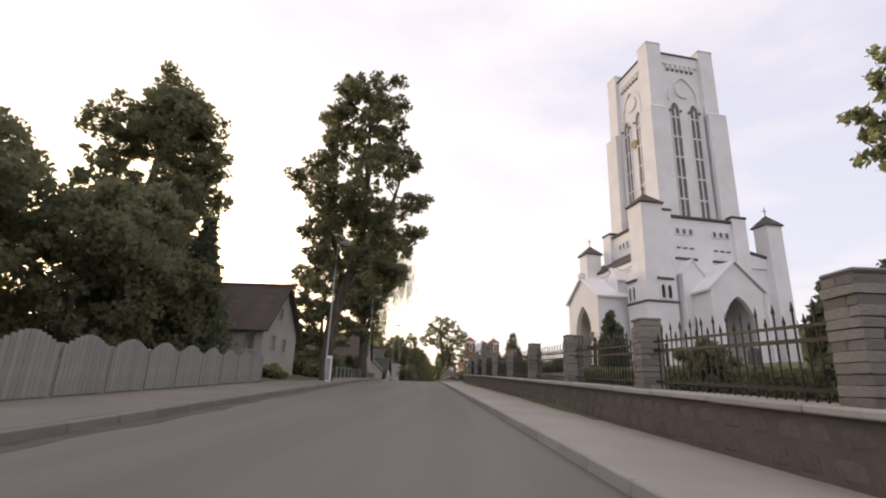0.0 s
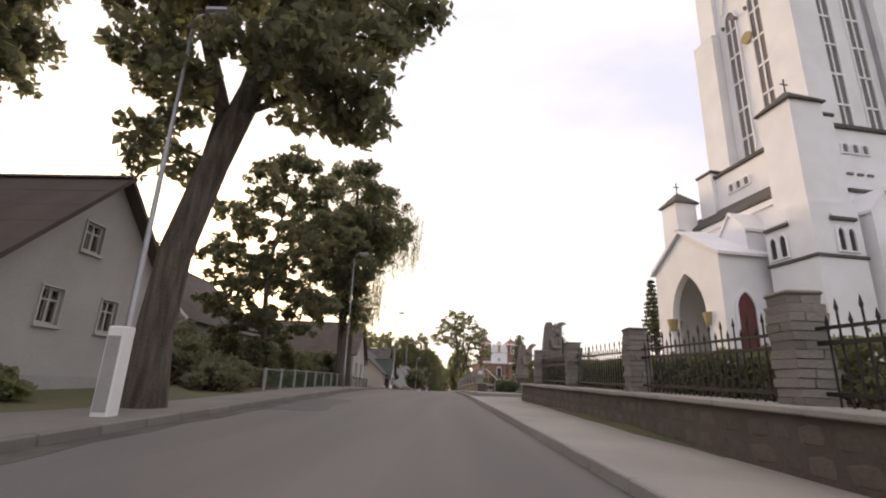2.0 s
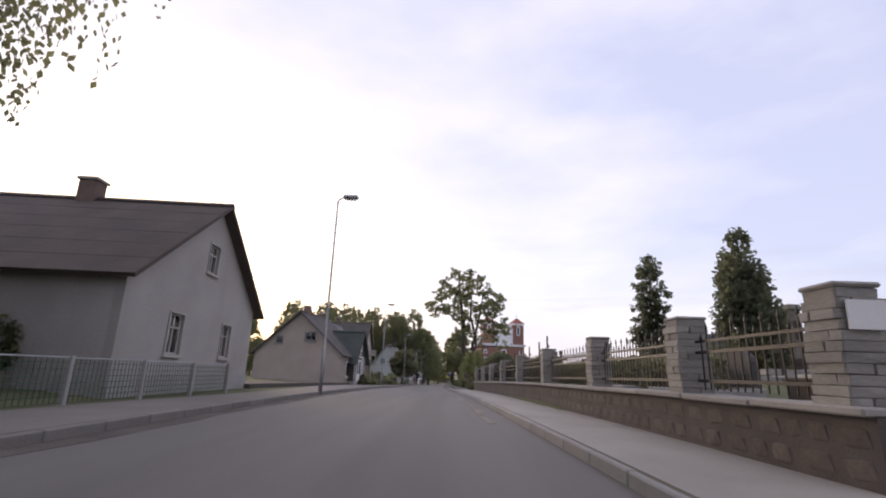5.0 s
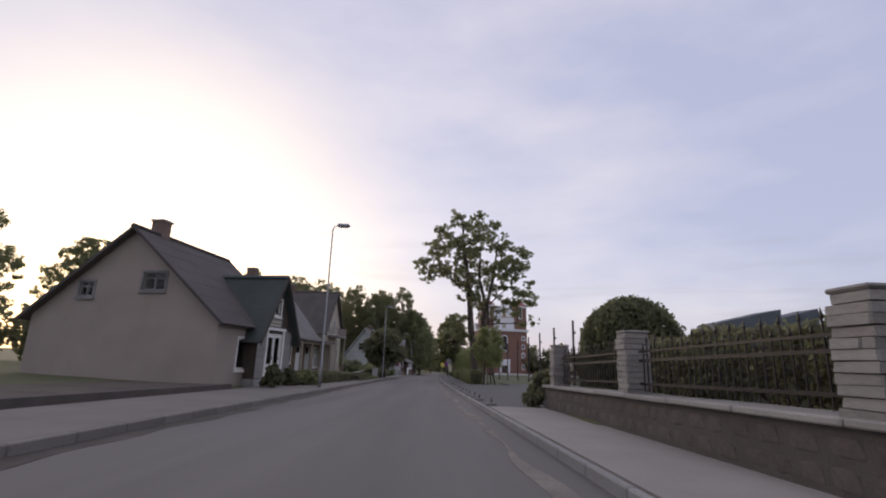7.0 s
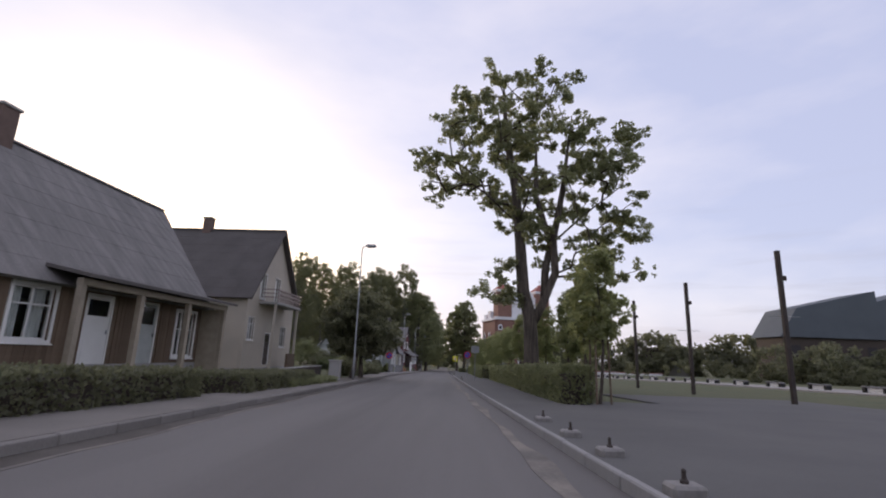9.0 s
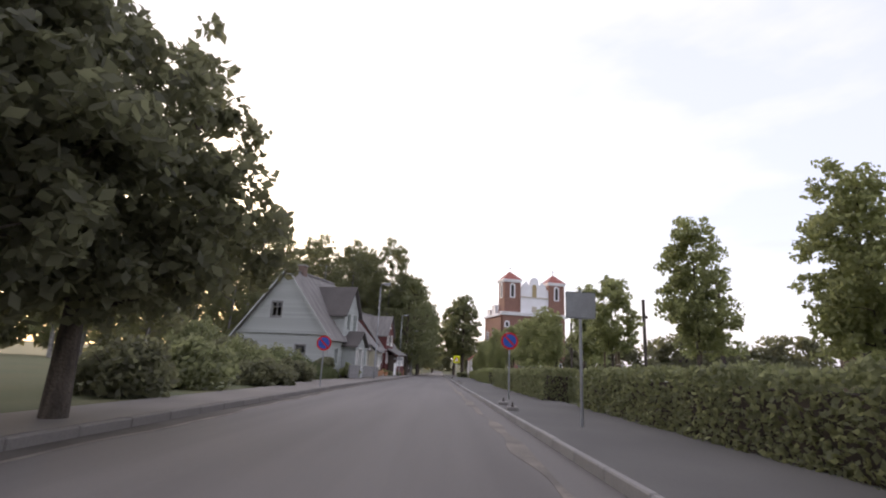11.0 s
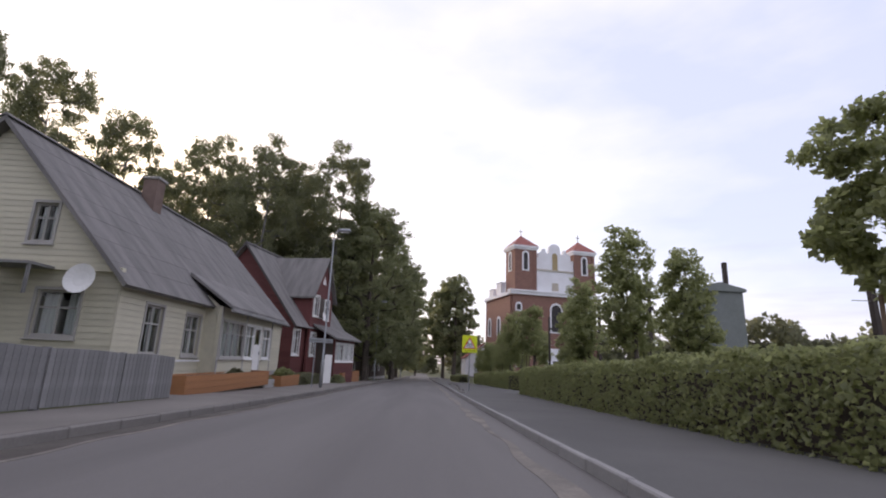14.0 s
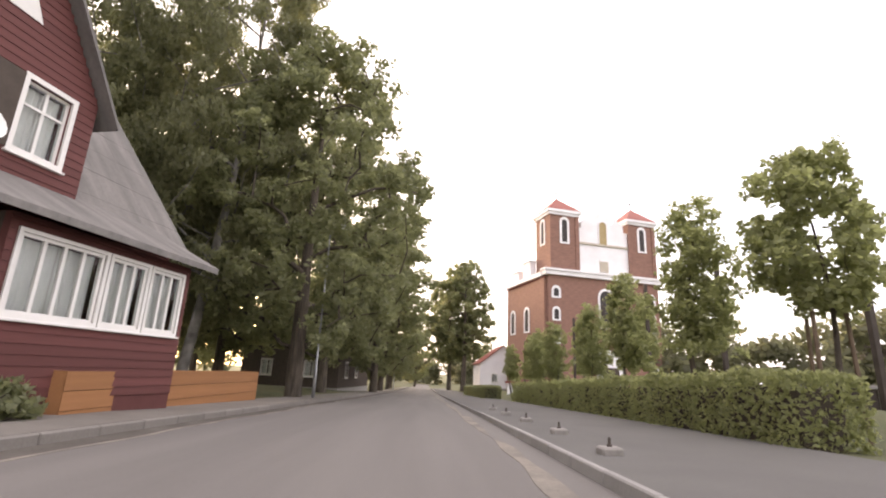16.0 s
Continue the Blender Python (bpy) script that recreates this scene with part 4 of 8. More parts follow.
house_a, walls_a = house("old grey rendered house with a dark brown tiled roof", -10.35, 30.93, 1.15, 88.8, 5.9, 9.0, 2.8, 5.7, GREY_RENDER, ROOF_BROWN,
                         openings=[("W", 7.85, 1.4, 0.72, 1.0, "window", WG), ("W", 5.9, 1.4, 0.7, 1.0, "window", WG),
                                   ("S", -1.58, 1.5, 0.6, 0.85, "window", WG), ("S", 0.3, 1.5, 0.6, 0.85, "window", WG), ("S", -0.8, 3.45, 0.6, 0.75, "window", WG)],
                         chimneys=[(0.0, 5.0, 5.3, 6.2)])
house_c, walls_c = house("grey rendered garden house with a dark tiled roof", -20.6, 45.6, 1.6, 2, 8.8, 11.0, 3.4, 7.4, GREY_RENDER, ROOF_BROWN,
                         openings=[("S", -2.6, 1.0, 1.0, 1.3, "window", WG), ("S", -0.4, 1.0, 0.9, 1.3, "window", WG), ("S", 1.6, 1.0, 1.0, 1.3, "window", WG), ("S", -0.5, 4.4, 1.0, 1.2, "window", WG),
                                   ("E", 2.0, 1.0, 1.0, 1.3, "window", WG), ("E", 5.0, 1.0, 1.0, 1.3, "window", WG), ("E", 8.0, 1.0, 1.0, 1.3, "window", WG)],
                         chimneys=[(0.3, 2.0, 7.0, 8.2)], barge=WHITE_PAINT)
house_b, walls_b = house("low rendered house with a brown sheet roof behind trees", -10.0, 65.7, 1.42, 94, 8.8, 16.0, 2.77, 5.75, GREY_RENDER, ROOF_BROWN,
                         openings=[("W", 12.5, 0.9, 0.8, 1.1, "window", WG), ("W", 9.2, 0.9, 0.8, 1.1, "window", WG), ("W", 5.8, 0.9, 0.8, 1.1, "window", WG),
                                   ("S", -2.2, 0.9, 0.8, 1.1, "window", WG), ("S", 1.4, 0.9, 0.8, 1.1, "window", WG), ("S", -0.4, 3.5, 0.7, 0.9, "window", WG)],
                         chimneys=[(0.0, 4.3, 5.4, 6.4), (0.0, 9.4, 5.4, 6.4)])
house_d, walls_d = house("beige rendered house with a bare gable and dark roof", -15.75, 94.1, 0.88, -6.5, 8.1, 6.6, 2.5, 6.05, BEIGE_RENDER, ROOF_DARK,
                         openings=[("S", -2.15, 3.2, 0.62, 0.6, "window", DARK), ("S", 0.6, 3.5, 0.95, 0.7, "window", DARK),
                                   ("E", 1.6, 0.5, 1.5, 1.25, "window", dict(cols=1, transom=0.0, curtain=False))],
                         chimneys=[(-0.1, 1.4, 5.7, 6.7)], plinth=0)
tagged(ribbon("bank_edge", -7.32, -7.08, 70, 93.5, STEP + 0.16, MORTAR, 0.5), "low dark stone edging along the back of the footway", "kerb")
tagged(ribbon("bare_yard", -15.5, -7.32, 68, 93.2, STEP + 0.15, SOIL, 0.4), "bare brown yard before the beige gable", "ground")
house_e, walls_e = house("small dark shop house with a glazed door under its gable", -10.7, 97.3, 0.78, 80, 3.0, 3.2, 2.25, 4.75, DARK_WOOD, ROOF_GREEN,
                         openings=[("S", -0.72, 0.0, 1.3, 2.15, "door", dict(glazed=0.66, leaves=2)),
                                   ("S", -0.28, 3.0, 0.5, 0.72, "window", dict(cols=1, transom=0.0))],
                         plinth=0.2, barge=DARK_WOOD)
boards(walls_e["S"], -1.5, 1.5, 0.22, 2.3, [(-0.8, -0.1, 1.46, 2.36)], GREY_WOOD_PALE, pitch=0.14)
for u in (-0.86, 0.6):
    part("door_surround", boxed(u, -0.06, 0.0, u + 0.12, -0.003, 2.3), WHITE_PAINT, walls_e["S"])
part("door_head", boxed(-0.95, -0.09, 2.3, 0.8, -0.003, 2.42, bevel=0.01), WHITE_PAINT, walls_e["S"])
board_e = part("sign_board", boxed(-0.85, -0.05, 2.44, 0.35, -0.012, 2.84), GREY_WOOD, house_e, "weathered wooden name board")
for k in range(2):
    for j in range(6):
        part("letter_bar", boxed(-0.72 + 0.17 * j, -0.062, 2.50 + 0.15 * k, -0.60 + 0.17 * j, -0.05, 2.585 + 0.15 * k), CREAM_WOOD, board_e)
house_f, walls_f = house("long house with pale boarded gable above brown plank walls", -19.6, 111.7, 0.45, -4, 9.1, 11.9, 2.85, 7.65, BROWN_WOOD, ROOF_GREY, skew=-2.3,
                         openings=[("S", 2.2, 0.85, 1.05, 1.5, "window", W1), ("S", -0.8, 0.95, 0.95, 1.4, "window", W1), ("S", 0.1, 4.2, 1.1, 1.5, "window", W1),
                                   ("E", 1.0, 1.0, 1.25, 1.4, "window", W1), ("E", 3.35, 0.25, 1.1, 2.2, "door", dict(glazed=0.3)),
                                   ("E", 5.6, 0.25, 1.05, 2.2, "door", dict(glazed=0.35, material=GREEN_WOOD)), ("E", 7.75, 0.6, 1.2, 1.7, "window", dict(cols=3, transom=0.6))],
                         chimneys=[(0.1, 3.4, 7.2, 8.6, 0.75, 0.6)], gable_mat=OCHRE_WOOD)
boards(walls_f["S"], -4.55, 4.55, 3.3, 7.4, [(0.02, 4.1, 1.26, 1.7)], OCHRE_WOOD, gable=(0, 7.57, 2.85), pitch=0.18)
part("ledge", boxed(-4.6, -0.12, 3.16, 4.6, 0.0, 3.28), OCHRE_WOOD, walls_f["S"])
plank = mesh_of("plank", boxed(0.0, -0.03, 0.0, 0.155, -0.003, 1.0), BROWN_WOOD)
for key, span, top in (("S", (-4.55, 4.5), 3.15), ("E", (0.0, 9.5), 2.75)):
    u = span[0]
    gaps = [(2.1, 3.35, 0.75, 2.45), (-0.9, 0.25, 0.85, 2.45)] if key == "S" else [(0.9, 2.35, 0.9, 2.5), (3.25, 4.55, 0.3, 2.5), (5.5, 6.75, 0.3, 2.5), (7.65, 9.05, 0.5, 2.4)]
    while u < span[1]:
        pieces = [(0.36, top)]
        for a, b, lo, hi in gaps:
            if a < u + 0.08 < b:
                pieces = [(0.36, lo), (hi, top)]
        for lo, hi in pieces:
            if hi - lo > 0.05:
                shared("plank", plank, Matrix.Translation((u, 0, lo)) @ Matrix.Diagonal((1, 1 + 0.25 * random.random(), hi - lo, 1)), walls_f[key])
        u += 0.165
# porch of the plank house: posts, beam and lean-to roof along the street wall
for u in (2.0, 4.35, 6.9, 9.4):
    pp = part("porch_post", boxed(-0.09, -0.09, -0.3, 0.09, 0.09, 2.5, bevel=0.01), OCHRE_WOOD, house_f)
    pp.location = (5.5, u, 0)
part("porch_beam", boxed(5.4, 1.9, 2.5, 5.6, 9.5, 2.7, bevel=0.01), OCHRE_WOOD, house_f)
lean = bmesh.new()
prism(lean, [(4.5, 2.98), (5.9, 2.70), (5.9, 2.80), (4.5, 3.08)], "y", 1.8, 9.75)
part("porch_roof", lean, ROOF_DARK, house_f)
part("porch_end", boxed(4.56, 9.3, -0.3, 5.42, 9.4, 2.5), OCHRE_WOOD, house_f)

WG = dict(cols=2, transom=0.7, trim=0.03, curtain=False)
house_g, walls_g = house("two-storey cream rendered house with a balcony on its gable", -16.1, 133.6, -0.1, 88, 8.0, 10.0, 4.9, 9.75, CREAM_RENDER, ROOF_DARK,
                         openings=[("S", -3.6, 2.05, 0.85, 1.4, "window", WG), ("S", 1.75, 1.7, 0.95, 1.4, "window", WG), ("S", -2.4, 4.75, 0.8, 1.6, "window", dict(cols=1, transom=0.0, trim=0.05, drawn=True)),
                                   ("S", 0.0, 4.75, 0.8, 1.6, "window", dict(cols=1, transom=0.0, trim=0.05, drawn=True)), ("S", -0.9, 0.5, 0.95, 2.1, "door", dict(glazed=0.3, material=DARK_WOOD)),
                                   ("W", 7.3, 2.3, 1.4, 1.35, "window", dict(cols=2, transom=0.0, trim=0.07, curtain=False)), ("W", 3.6, 2.3, 1.2, 1.35, "window", WG)],
                         chimneys=[(0.0, 5.4, 9.3, 10.6)], barge=ROOF_DARK)
balcony = part("balcony", boxed(-2.3, -1.2, 4.36, 2.1, -0.02, 4.52, bevel=0.02), CONCRETE, house_g)
for u in [-2.26 + 0.155 * k for k in range(28)]:
    part("baluster", boxed(u, -1.16, 4.52, u + 0.03, -1.13, 5.3), PINK_WOOD, balcony)
bal = bmesh.new()
for zz in (4.8, 5.05, 5.3):
    box(bal, -2.3, -1.19, zz, 2.1, -1.1, zz + 0.06)
    box(bal, -2.3, -1.1, zz, -2.23, -0.03, zz + 0.06)
    box(bal, 2.03, -1.1, zz, 2.1, -0.03, zz + 0.06)
part("railing", bal, PINK_WOOD, balcony)
for u in (-2.15, 1.95):
    part("balcony_post", boxed(u - 0.07, -1.1, -0.3, u + 0.07, -0.96, 4.36), CREAM_RENDER, house_g)
part("steps", boxed(-1.2, -1.5, -0.3, 0.4, -0.02, 0.3), CONCRETE, house_g)
part("porch_parapet", boxed(0.6, -1.12, -0.3, 2.1, -0.98, 1.25, bevel=0.01), BROWN_WOOD, house_g)

WH = dict(cols=2, transom=0.62, frame_mat=PALE_GREEN, trim=0.08)
house_h, walls_h = house("grey-green boarded wooden house with dormer and gabled porch", -16.7, 163.1, -0.85, -14, 8.0, 7.4, 3.0, 8.0, GREEN_WOOD, ROOF_GREY,
                         openings=[("S", 1.3, 1.55, 0.8, 0.62, "window", DARK), ("S", -1.1, 4.3, 0.85, 1.1, "window", DARK),
                                   ("E", 1.0, 0.95, 0.6, 1.15, "window", WH), ("E", 5.25, 0.85, 0.75, 1.35, "window", WH), ("E", 6.35, 0.85, 0.75, 1.35, "window", WH)],
                         chimneys=[(0.0, 2.0, 7.6, 8.6)], siding=GREEN_WOOD, siding_walls="SE", barge=GREEN_WOOD)
part("ledge", boxed(-4.0, -0.14, 3.0, 4.05, 0.0, 3.12), GREEN_WOOD, walls_h["S"])
dormer(house_h, 2.35, 4.9, 4.0, 0.2, 3.2, 5.0, 7.0, GREEN_WOOD, ROOF_DARK, [(2.75, 3.55, 0.62, 1.3), (3.9, 3.55, 0.62, 1.3)], siding=GREEN_WOOD, win=WH)
dormer(house_h, 2.45, 4.15, 5.1, 3.8, 0.1, 2.5, 3.35, GREEN_WOOD, ROOF_DARK, [(2.62, 0.75, 0.34, 1.2), (3.06, 0.2, 0.56, 1.95), (3.72, 0.75, 0.3, 1.2)], siding=GREEN_WOOD, win=dict(cols=1, transom=0.72, trim=0.05, sill=False))

WN = dict(cols=2, transom=0.62, frame_mat=GREY_PAINT, trim=0.07)
house_i, walls_i = house("long pale yellow boarded house with a grey sheet roof", -16.4, 177.4, -1.28, -0.5, 7.4, 13.8, 3.0, 7.05, CREAM_WOOD, ROOF_GREY,
                         openings=[("S", 1.65, 1.35, 1.1, 1.15, "window", WN), ("S", -2.6, 1.2, 1.0, 1.3, "window", WN), ("S", 1.1, 3.75, 0.6, 1.05, "window", WN),
                                   ("E", 1.25, 1.0, 0.9, 1.35, "window", WN), ("E", 3.55, 1.0, 1.0, 1.3, "window", WN), ("E", 11.2, 0.25, 1.15, 1.98, "door", dict(leaves=2))],
                         chimneys=[(0.4, 6.0, 6.4, 7.7)], siding=CREAM_WOOD, siding_walls="SE")
# glazed veranda along the street wall, with its own flatter roof
ver = [(5.0, 0.95, 2.1, 1.3), (7.25, 0.95, 0.95, 1.3), (8.3, 0.1, 0.9, 2.2), (9.3, 0.95, 0.95, 1.3)]
veranda = wall_panel(house_i, "veranda", pose(4.3, 0, 0, 0, 0, 90), 4.8, 10.45, 2.72, ver, CREAM_WOOD, thick=0.12)
boards(veranda, 4.8, 10.45, 0.12, 0.86, [(8.3, 0.1, 0.9, 2.2)], CREAM_WOOD, pitch=0.13)
for k, hole in enumerate(ver):
    if k == 2:
        door_in(veranda, hole, glazed=0.36)
    else:
        window_in(veranda, hole, cols=4 if k == 0 else 2, transom=0.66, trim=0.045, depth=0.03, drawn=True, frame_mat=GREY_PAINT if k == 0 else WHITE_PAINT)
for u in (4.8, 7.16, 10.36):
    part("corner_post", boxed(4.3, u, -0.3, 4.335, u + 0.09, 2.7), GREY_PAINT, house_i)
for u in (4.8, 10.33):
    cheek = bmesh.new()
    prism(cheek, [(3.72, -0.4), (4.17, -0.4), (4.17, 2.75), (3.72, 3.1)], "y", u, u + 0.12)
    part("veranda_cheek", cheek, CREAM_WOOD, house_i)
vroof = bmesh.new()
prism(vroof, [(3.15, 3.72), (4.75, 2.62), (4.75, 2.72), (3.15, 3.84)], "y", 4.5, 10.75)
part("veranda_roof", vroof, ROOF_GREY, house_i)
part("veranda_gutter", boxed(4.73, 4.5, 2.5, 4.83, 10.75, 2.62, bevel=0.02), GREY_WOOD, house_i)
part("door_step", boxed(4.3, 8.1, -0.3, 5.0, 9.4, 0.1, bevel=0.02), CONCRETE, house_i)
part("ledge", boxed(-3.7, -0.14, 3.0, 3.75, 0.0, 3.12), CREAM_WOOD, walls_i["S"])
# outside stair up to the attic door
landing = part("landing", boxed(0.75, -0.95, 3.0, 2.05, -0.15, 3.07), GREY_WOOD, house_i, "weathered wooden landing and stair")
for u in (0.8, 1.97):
    part("bracket", boxed(u, -0.9, 2.3, u + 0.06, -0.84, 3.0), GREY_WOOD, landing)
for yy in (-0.93, -0.28):
    bm = bmesh.new()
    prism(bm, [(0.75, 2.82), (0.75, 3.04), (-1.55, 0.22), (-1.55, 0.0)], "y", yy, yy + 0.05)
    part("stringer", bm, GREY_WOOD, landing)
tread = mesh_of("tread", boxed(-0.13, -0.9, 0.0, 0.13, -0.24, 0.035), GREY_WOOD)
for k in range(11):
    shared("tread", tread, Matrix.Translation((0.62 - 0.2 * k, 0, 2.78 - 0.245 * k)), landing)
dish_i = bmesh.new()
lathe(dish_i, [(0.02, 0.0), (0.2, 0.03), (0.38, 0.11), (0.39, 0.12), (0.2, 0.05), (0.02, 0.02)], 16, Matrix.Translation((2.9, -0.3, 2.75)) @ Matrix.Rotation(radians(80), 4, "X"))
tube(dish_i, [(2.9, 0.0, 2.7), (2.9, -0.28, 2.74)], [0.02, 0.02], 6)
part("satellite_dish", dish_i, WHITE_PAINT, house_i, "small white satellite dish")
part("water_table", boxed(0.0, -0.07, 0.78, 4.78, -0.02, 0.84), WHITE_PAINT, walls_i["E"])

WJ = dict(cols=2, transom=0.66, drawn=True)
house_j, walls_j = house("dark red boarded house with white windows and a glazed porch", -16.75, 196.1, -1.7, -11, 7.5, 8.2, 3.75, 8.6, RED_WOOD, ROOF_GREY,
                         openings=[("S", -1.0, 5.3, 0.85, 1.35, "window", WJ), ("E", 0.1, 1.65, 0.85, 1.5, "window", WJ)],
                         siding=RED_WOOD, siding_walls="SE", barge=ROOF_DARK)
dormer(house_j, 1.65, 5.1, 4.05, 0.2, 3.6, 5.7, 8.25, RED_WOOD, ROOF_GREY, [(1.95, 4.25, 0.85, 1.3), (3.75, 4.15, 0.85, 1.3), (2.0, 1.65, 0.75, 1.4)], siding=RED_WOOD, win=WJ)
part("weathered_panel", boxed(4.052, 2.9, 4.1, 4.09, 3.66, 5.5), DARK_WOOD, house_j, "weathered grey boards between the upper windows")
tri_win = bmesh.new()
prism(tri_win, [(3.1, 6.5), (3.7, 6.5), (3.4, 7.1)], "x", 4.03, 4.08)
part("vent_window", tri_win, WHITE_PAINT, house_j)
dish = bmesh.new()
lathe(dish, [(0.02, 0.0), (0.16, 0.03), (0.30, 0.10), (0.31, 0.11), (0.16, 0.05), (0.02, 0.02)], 16, Matrix.Translation((4.35, 3.05, 4.2)) @ Matrix.Rotation(radians(70), 4, "Y"))
tube(dish, [(4.05, 3.05, 4.1), (4.3, 3.05, 4.15)], [0.02, 0.02], 6)
part("satellite_dish", dish, WHITE_PAINT, house_j, "small white satellite dish")
# glazed porch: low red wall, band of windows, lean-to roof
porch_face = wall_panel(house_j, "porch_wall", pose(5.35, 0, 0, 0, 0, 90), 3.1, 7.0, 2.75, [(3.3, 1.3, 1.5, 1.2), (4.95, 1.3, 0.85, 1.2), (5.95, 1.3, 0.85, 1.2)], RED_WOOD, thick=0.12)
boards(porch_face, 3.1, 7.0, 0.1, 2.7, [(3.2, 1.2, 1.7, 1.4), (4.87, 1.2, 2.03, 1.4)], RED_WOOD)
for hole, n in (((3.3, 1.3, 1.5, 1.2), 4), ((4.95, 1.3, 0.85, 1.2), 3), ((5.95, 1.3, 0.85, 1.2), 3)):
    window_in(porch_face, hole, cols=n, transom=0.0, trim=0.06, depth=0.04, drawn=True)
part("porch_cheek", boxed(3.75, 6.9, -0.3, 5.23, 7.0, 2.75), RED_WOOD, house_j)
part("porch_cheek", boxed(3.75, 3.1, -0.3, 5.23, 3.2, 2.75), DARK_WOOD, house_j)
lean = bmesh.new()
prism(lean, [(3.7, 3.75), (5.75, 2.70), (5.75, 2.82), (3.7, 3.87)], "y", 2.2, 7.4)
part("porch_roof", lean, ROOF_GREY, house_j)

antenna = thing("antenna", -15.2, 168.6, 5.0, 20, "thin television antenna above the boarded house", "antenna")
bm = bmesh.new()
tube(bm, [(0, 0, -2.4), (0, 0, 3.6)], [0.022, 0.018], 6)
part("mast", bm, STEEL, antenna)
bm = bmesh.new()
tube(bm, [(-0.7, 0, 3.5), (0.7, 0, 3.5)], [0.012, 0.012], 5)
part("boom", bm, STEEL, antenna)
for k in range(7):
    bm = bmesh.new()
    tube(bm, [(-0.65 + 0.2 * k, -0.3 + 0.02 * k, 3.5), (-0.65 + 0.2 * k, 0.3 - 0.02 * k, 3.5)], [0.008, 0.008], 4)
    part("rod", bm, STEEL, antenna)

# ---- churches ----
def lancet_outline(u, z, w, h, n=7):
    """Pointed-arch outline, counter-clockwise from the lower left."""
    spring = z + h - w * 0.87
    right = [(u + w - w + w * math.cos(a), spring + w * math.sin(a)) for a in (math.pi / 3 * k / n for k in range(n + 1))]
    left = [(2 * u + w - x, q) for x, q in right[::-1]]
    return [(u, z), (u + w, z)] + right + left[1:]


def round_outline(u, z, w, h, n=10):
    """Round-arched outline, counter-clockwise from the lower left."""
    spring = z + h - w / 2
    return [(u, z), (u + w, z)] + [(u + w / 2 + w / 2 * math.cos(math.pi * k / n), spring + w / 2 * math.sin(math.pi * k / n)) for k in range(n + 1)]


def lancet(parent, place, u, z, w, h, material, depth=0.25, name="window", proud=0.0, shape=lancet_outline, rim_w=0.12):
    """A pointed recess's dark infill with a raised rim round it."""
    bm = bmesh.new()
    outer, inner = shape(u - rim_w, z - rim_w * 0.8, w + 2 * rim_w, h + rim_w * 2.1), shape(u, z, w, h)
    n = len(outer)
    for d0, d1 in ((-0.12 - proud, 0.05),):
        a0, a1 = [bm.verts.new((p[0], d0, p[1])) for p in outer], [bm.verts.new((p[0], d1, p[1])) for p in outer]
        b0, b1 = [bm.verts.new((p[0], d0, p[1])) for p in inner], [bm.verts.new((p[0], d1, p[1])) for p in inner]
        for k in range(n):
            q = (k + 1) % n
            bm.faces.new((a0[k], a0[q], b0[q], b0[k]))
            bm.faces.new((a0[k], a1[k], a1[q], a0[q]))
            bm.faces.new((b0[k], b0[q], b1[q], b1[k]))
    rim = part(name, bm, WHITE_RENDER, parent)
    rim.matrix_basis = place
    bm = bmesh.new()
    prism(bm, inner, "y", -0.02 - proud, 0.04)
    part("infill", bm, material, rim)
    return rim


def pyramid(bm, x, y, z, w, h, over=0.15):
    vs = [bm.verts.new((x + a * (w / 2 + over), y + b * (w / 2 + over), z)) for a, b in ((-1, -1), (1, -1), (1, 1), (-1, 1))]
    lo = [bm.verts.new((v.co.x, v.co.y, z - 0.12)) for v in vs]
    top = bm.verts.new((x, y, z + h))
    for k in range(4):
        bm.faces.new((vs[k], vs[(k + 1) % 4], top))
        bm.faces.new((lo[k], lo[(k + 1) % 4], vs[(k + 1) % 4], vs[k]))
    bm.faces.new(lo[::-1])


def cross_on(bm, x, y, z, h, t=0.06):
    box(bm, x - t / 2, y - t / 2, z, x + t / 2, y + t / 2, z + h)
    box(bm, x - h * 0.28, y - t / 2, z + h * 0.58, x - t / 2, y + t / 2, z + h * 0.58 + t)
    box(bm, x + t / 2, y - t / 2, z + h * 0.58, x + h * 0.28, y + t / 2, z + h * 0.58 + t)


def corner_turret(root, x, y, z1, w, roof_h, z0=-0.5):
    t = part("turret", boxed(x - w / 2, y - w / 2, z0, x + w / 2, y + w / 2, z1), WHITE_RENDER, root)
    bm = bmesh.new()
    pyramid(bm, x, y, z1 + 0.1, w, roof_h, 0.2)
    part("turret_roof", bm, ROOF_DARK, t)
    bm = bmesh.new()
    cross_on(bm, x, y, z1 + roof_h, 1.0)
    part("cross", bm, IRON, t)


def arch_wall(root, name, place, u0, u1, z1, apex, au, aw, ah, thick, material):
    """A gabled wall with one pointed archway through it."""
    outline = lancet_outline(au, 0.0, aw, ah)
    bm = bmesh.new()
    outer = [(u0, -0.6), (au, -0.6)] + [outline[0]] + outline[:1:-1] + [(au + aw, 0.0), (au + aw, -0.6), (u1, -0.6), (u1, z1), ((u0 + u1) / 2, apex), (u0, z1)]
    clean = []
    for p in outer:
        if not clean or (abs(p[0] - clean[-1][0]) + abs(p[1] - clean[-1][1])) > 1e-6:
            clean.append(p)
    prism(bm, clean, "y", 0, thick)
    ob = part(name, bm, material, root)
    ob.matrix_basis = place
    return ob


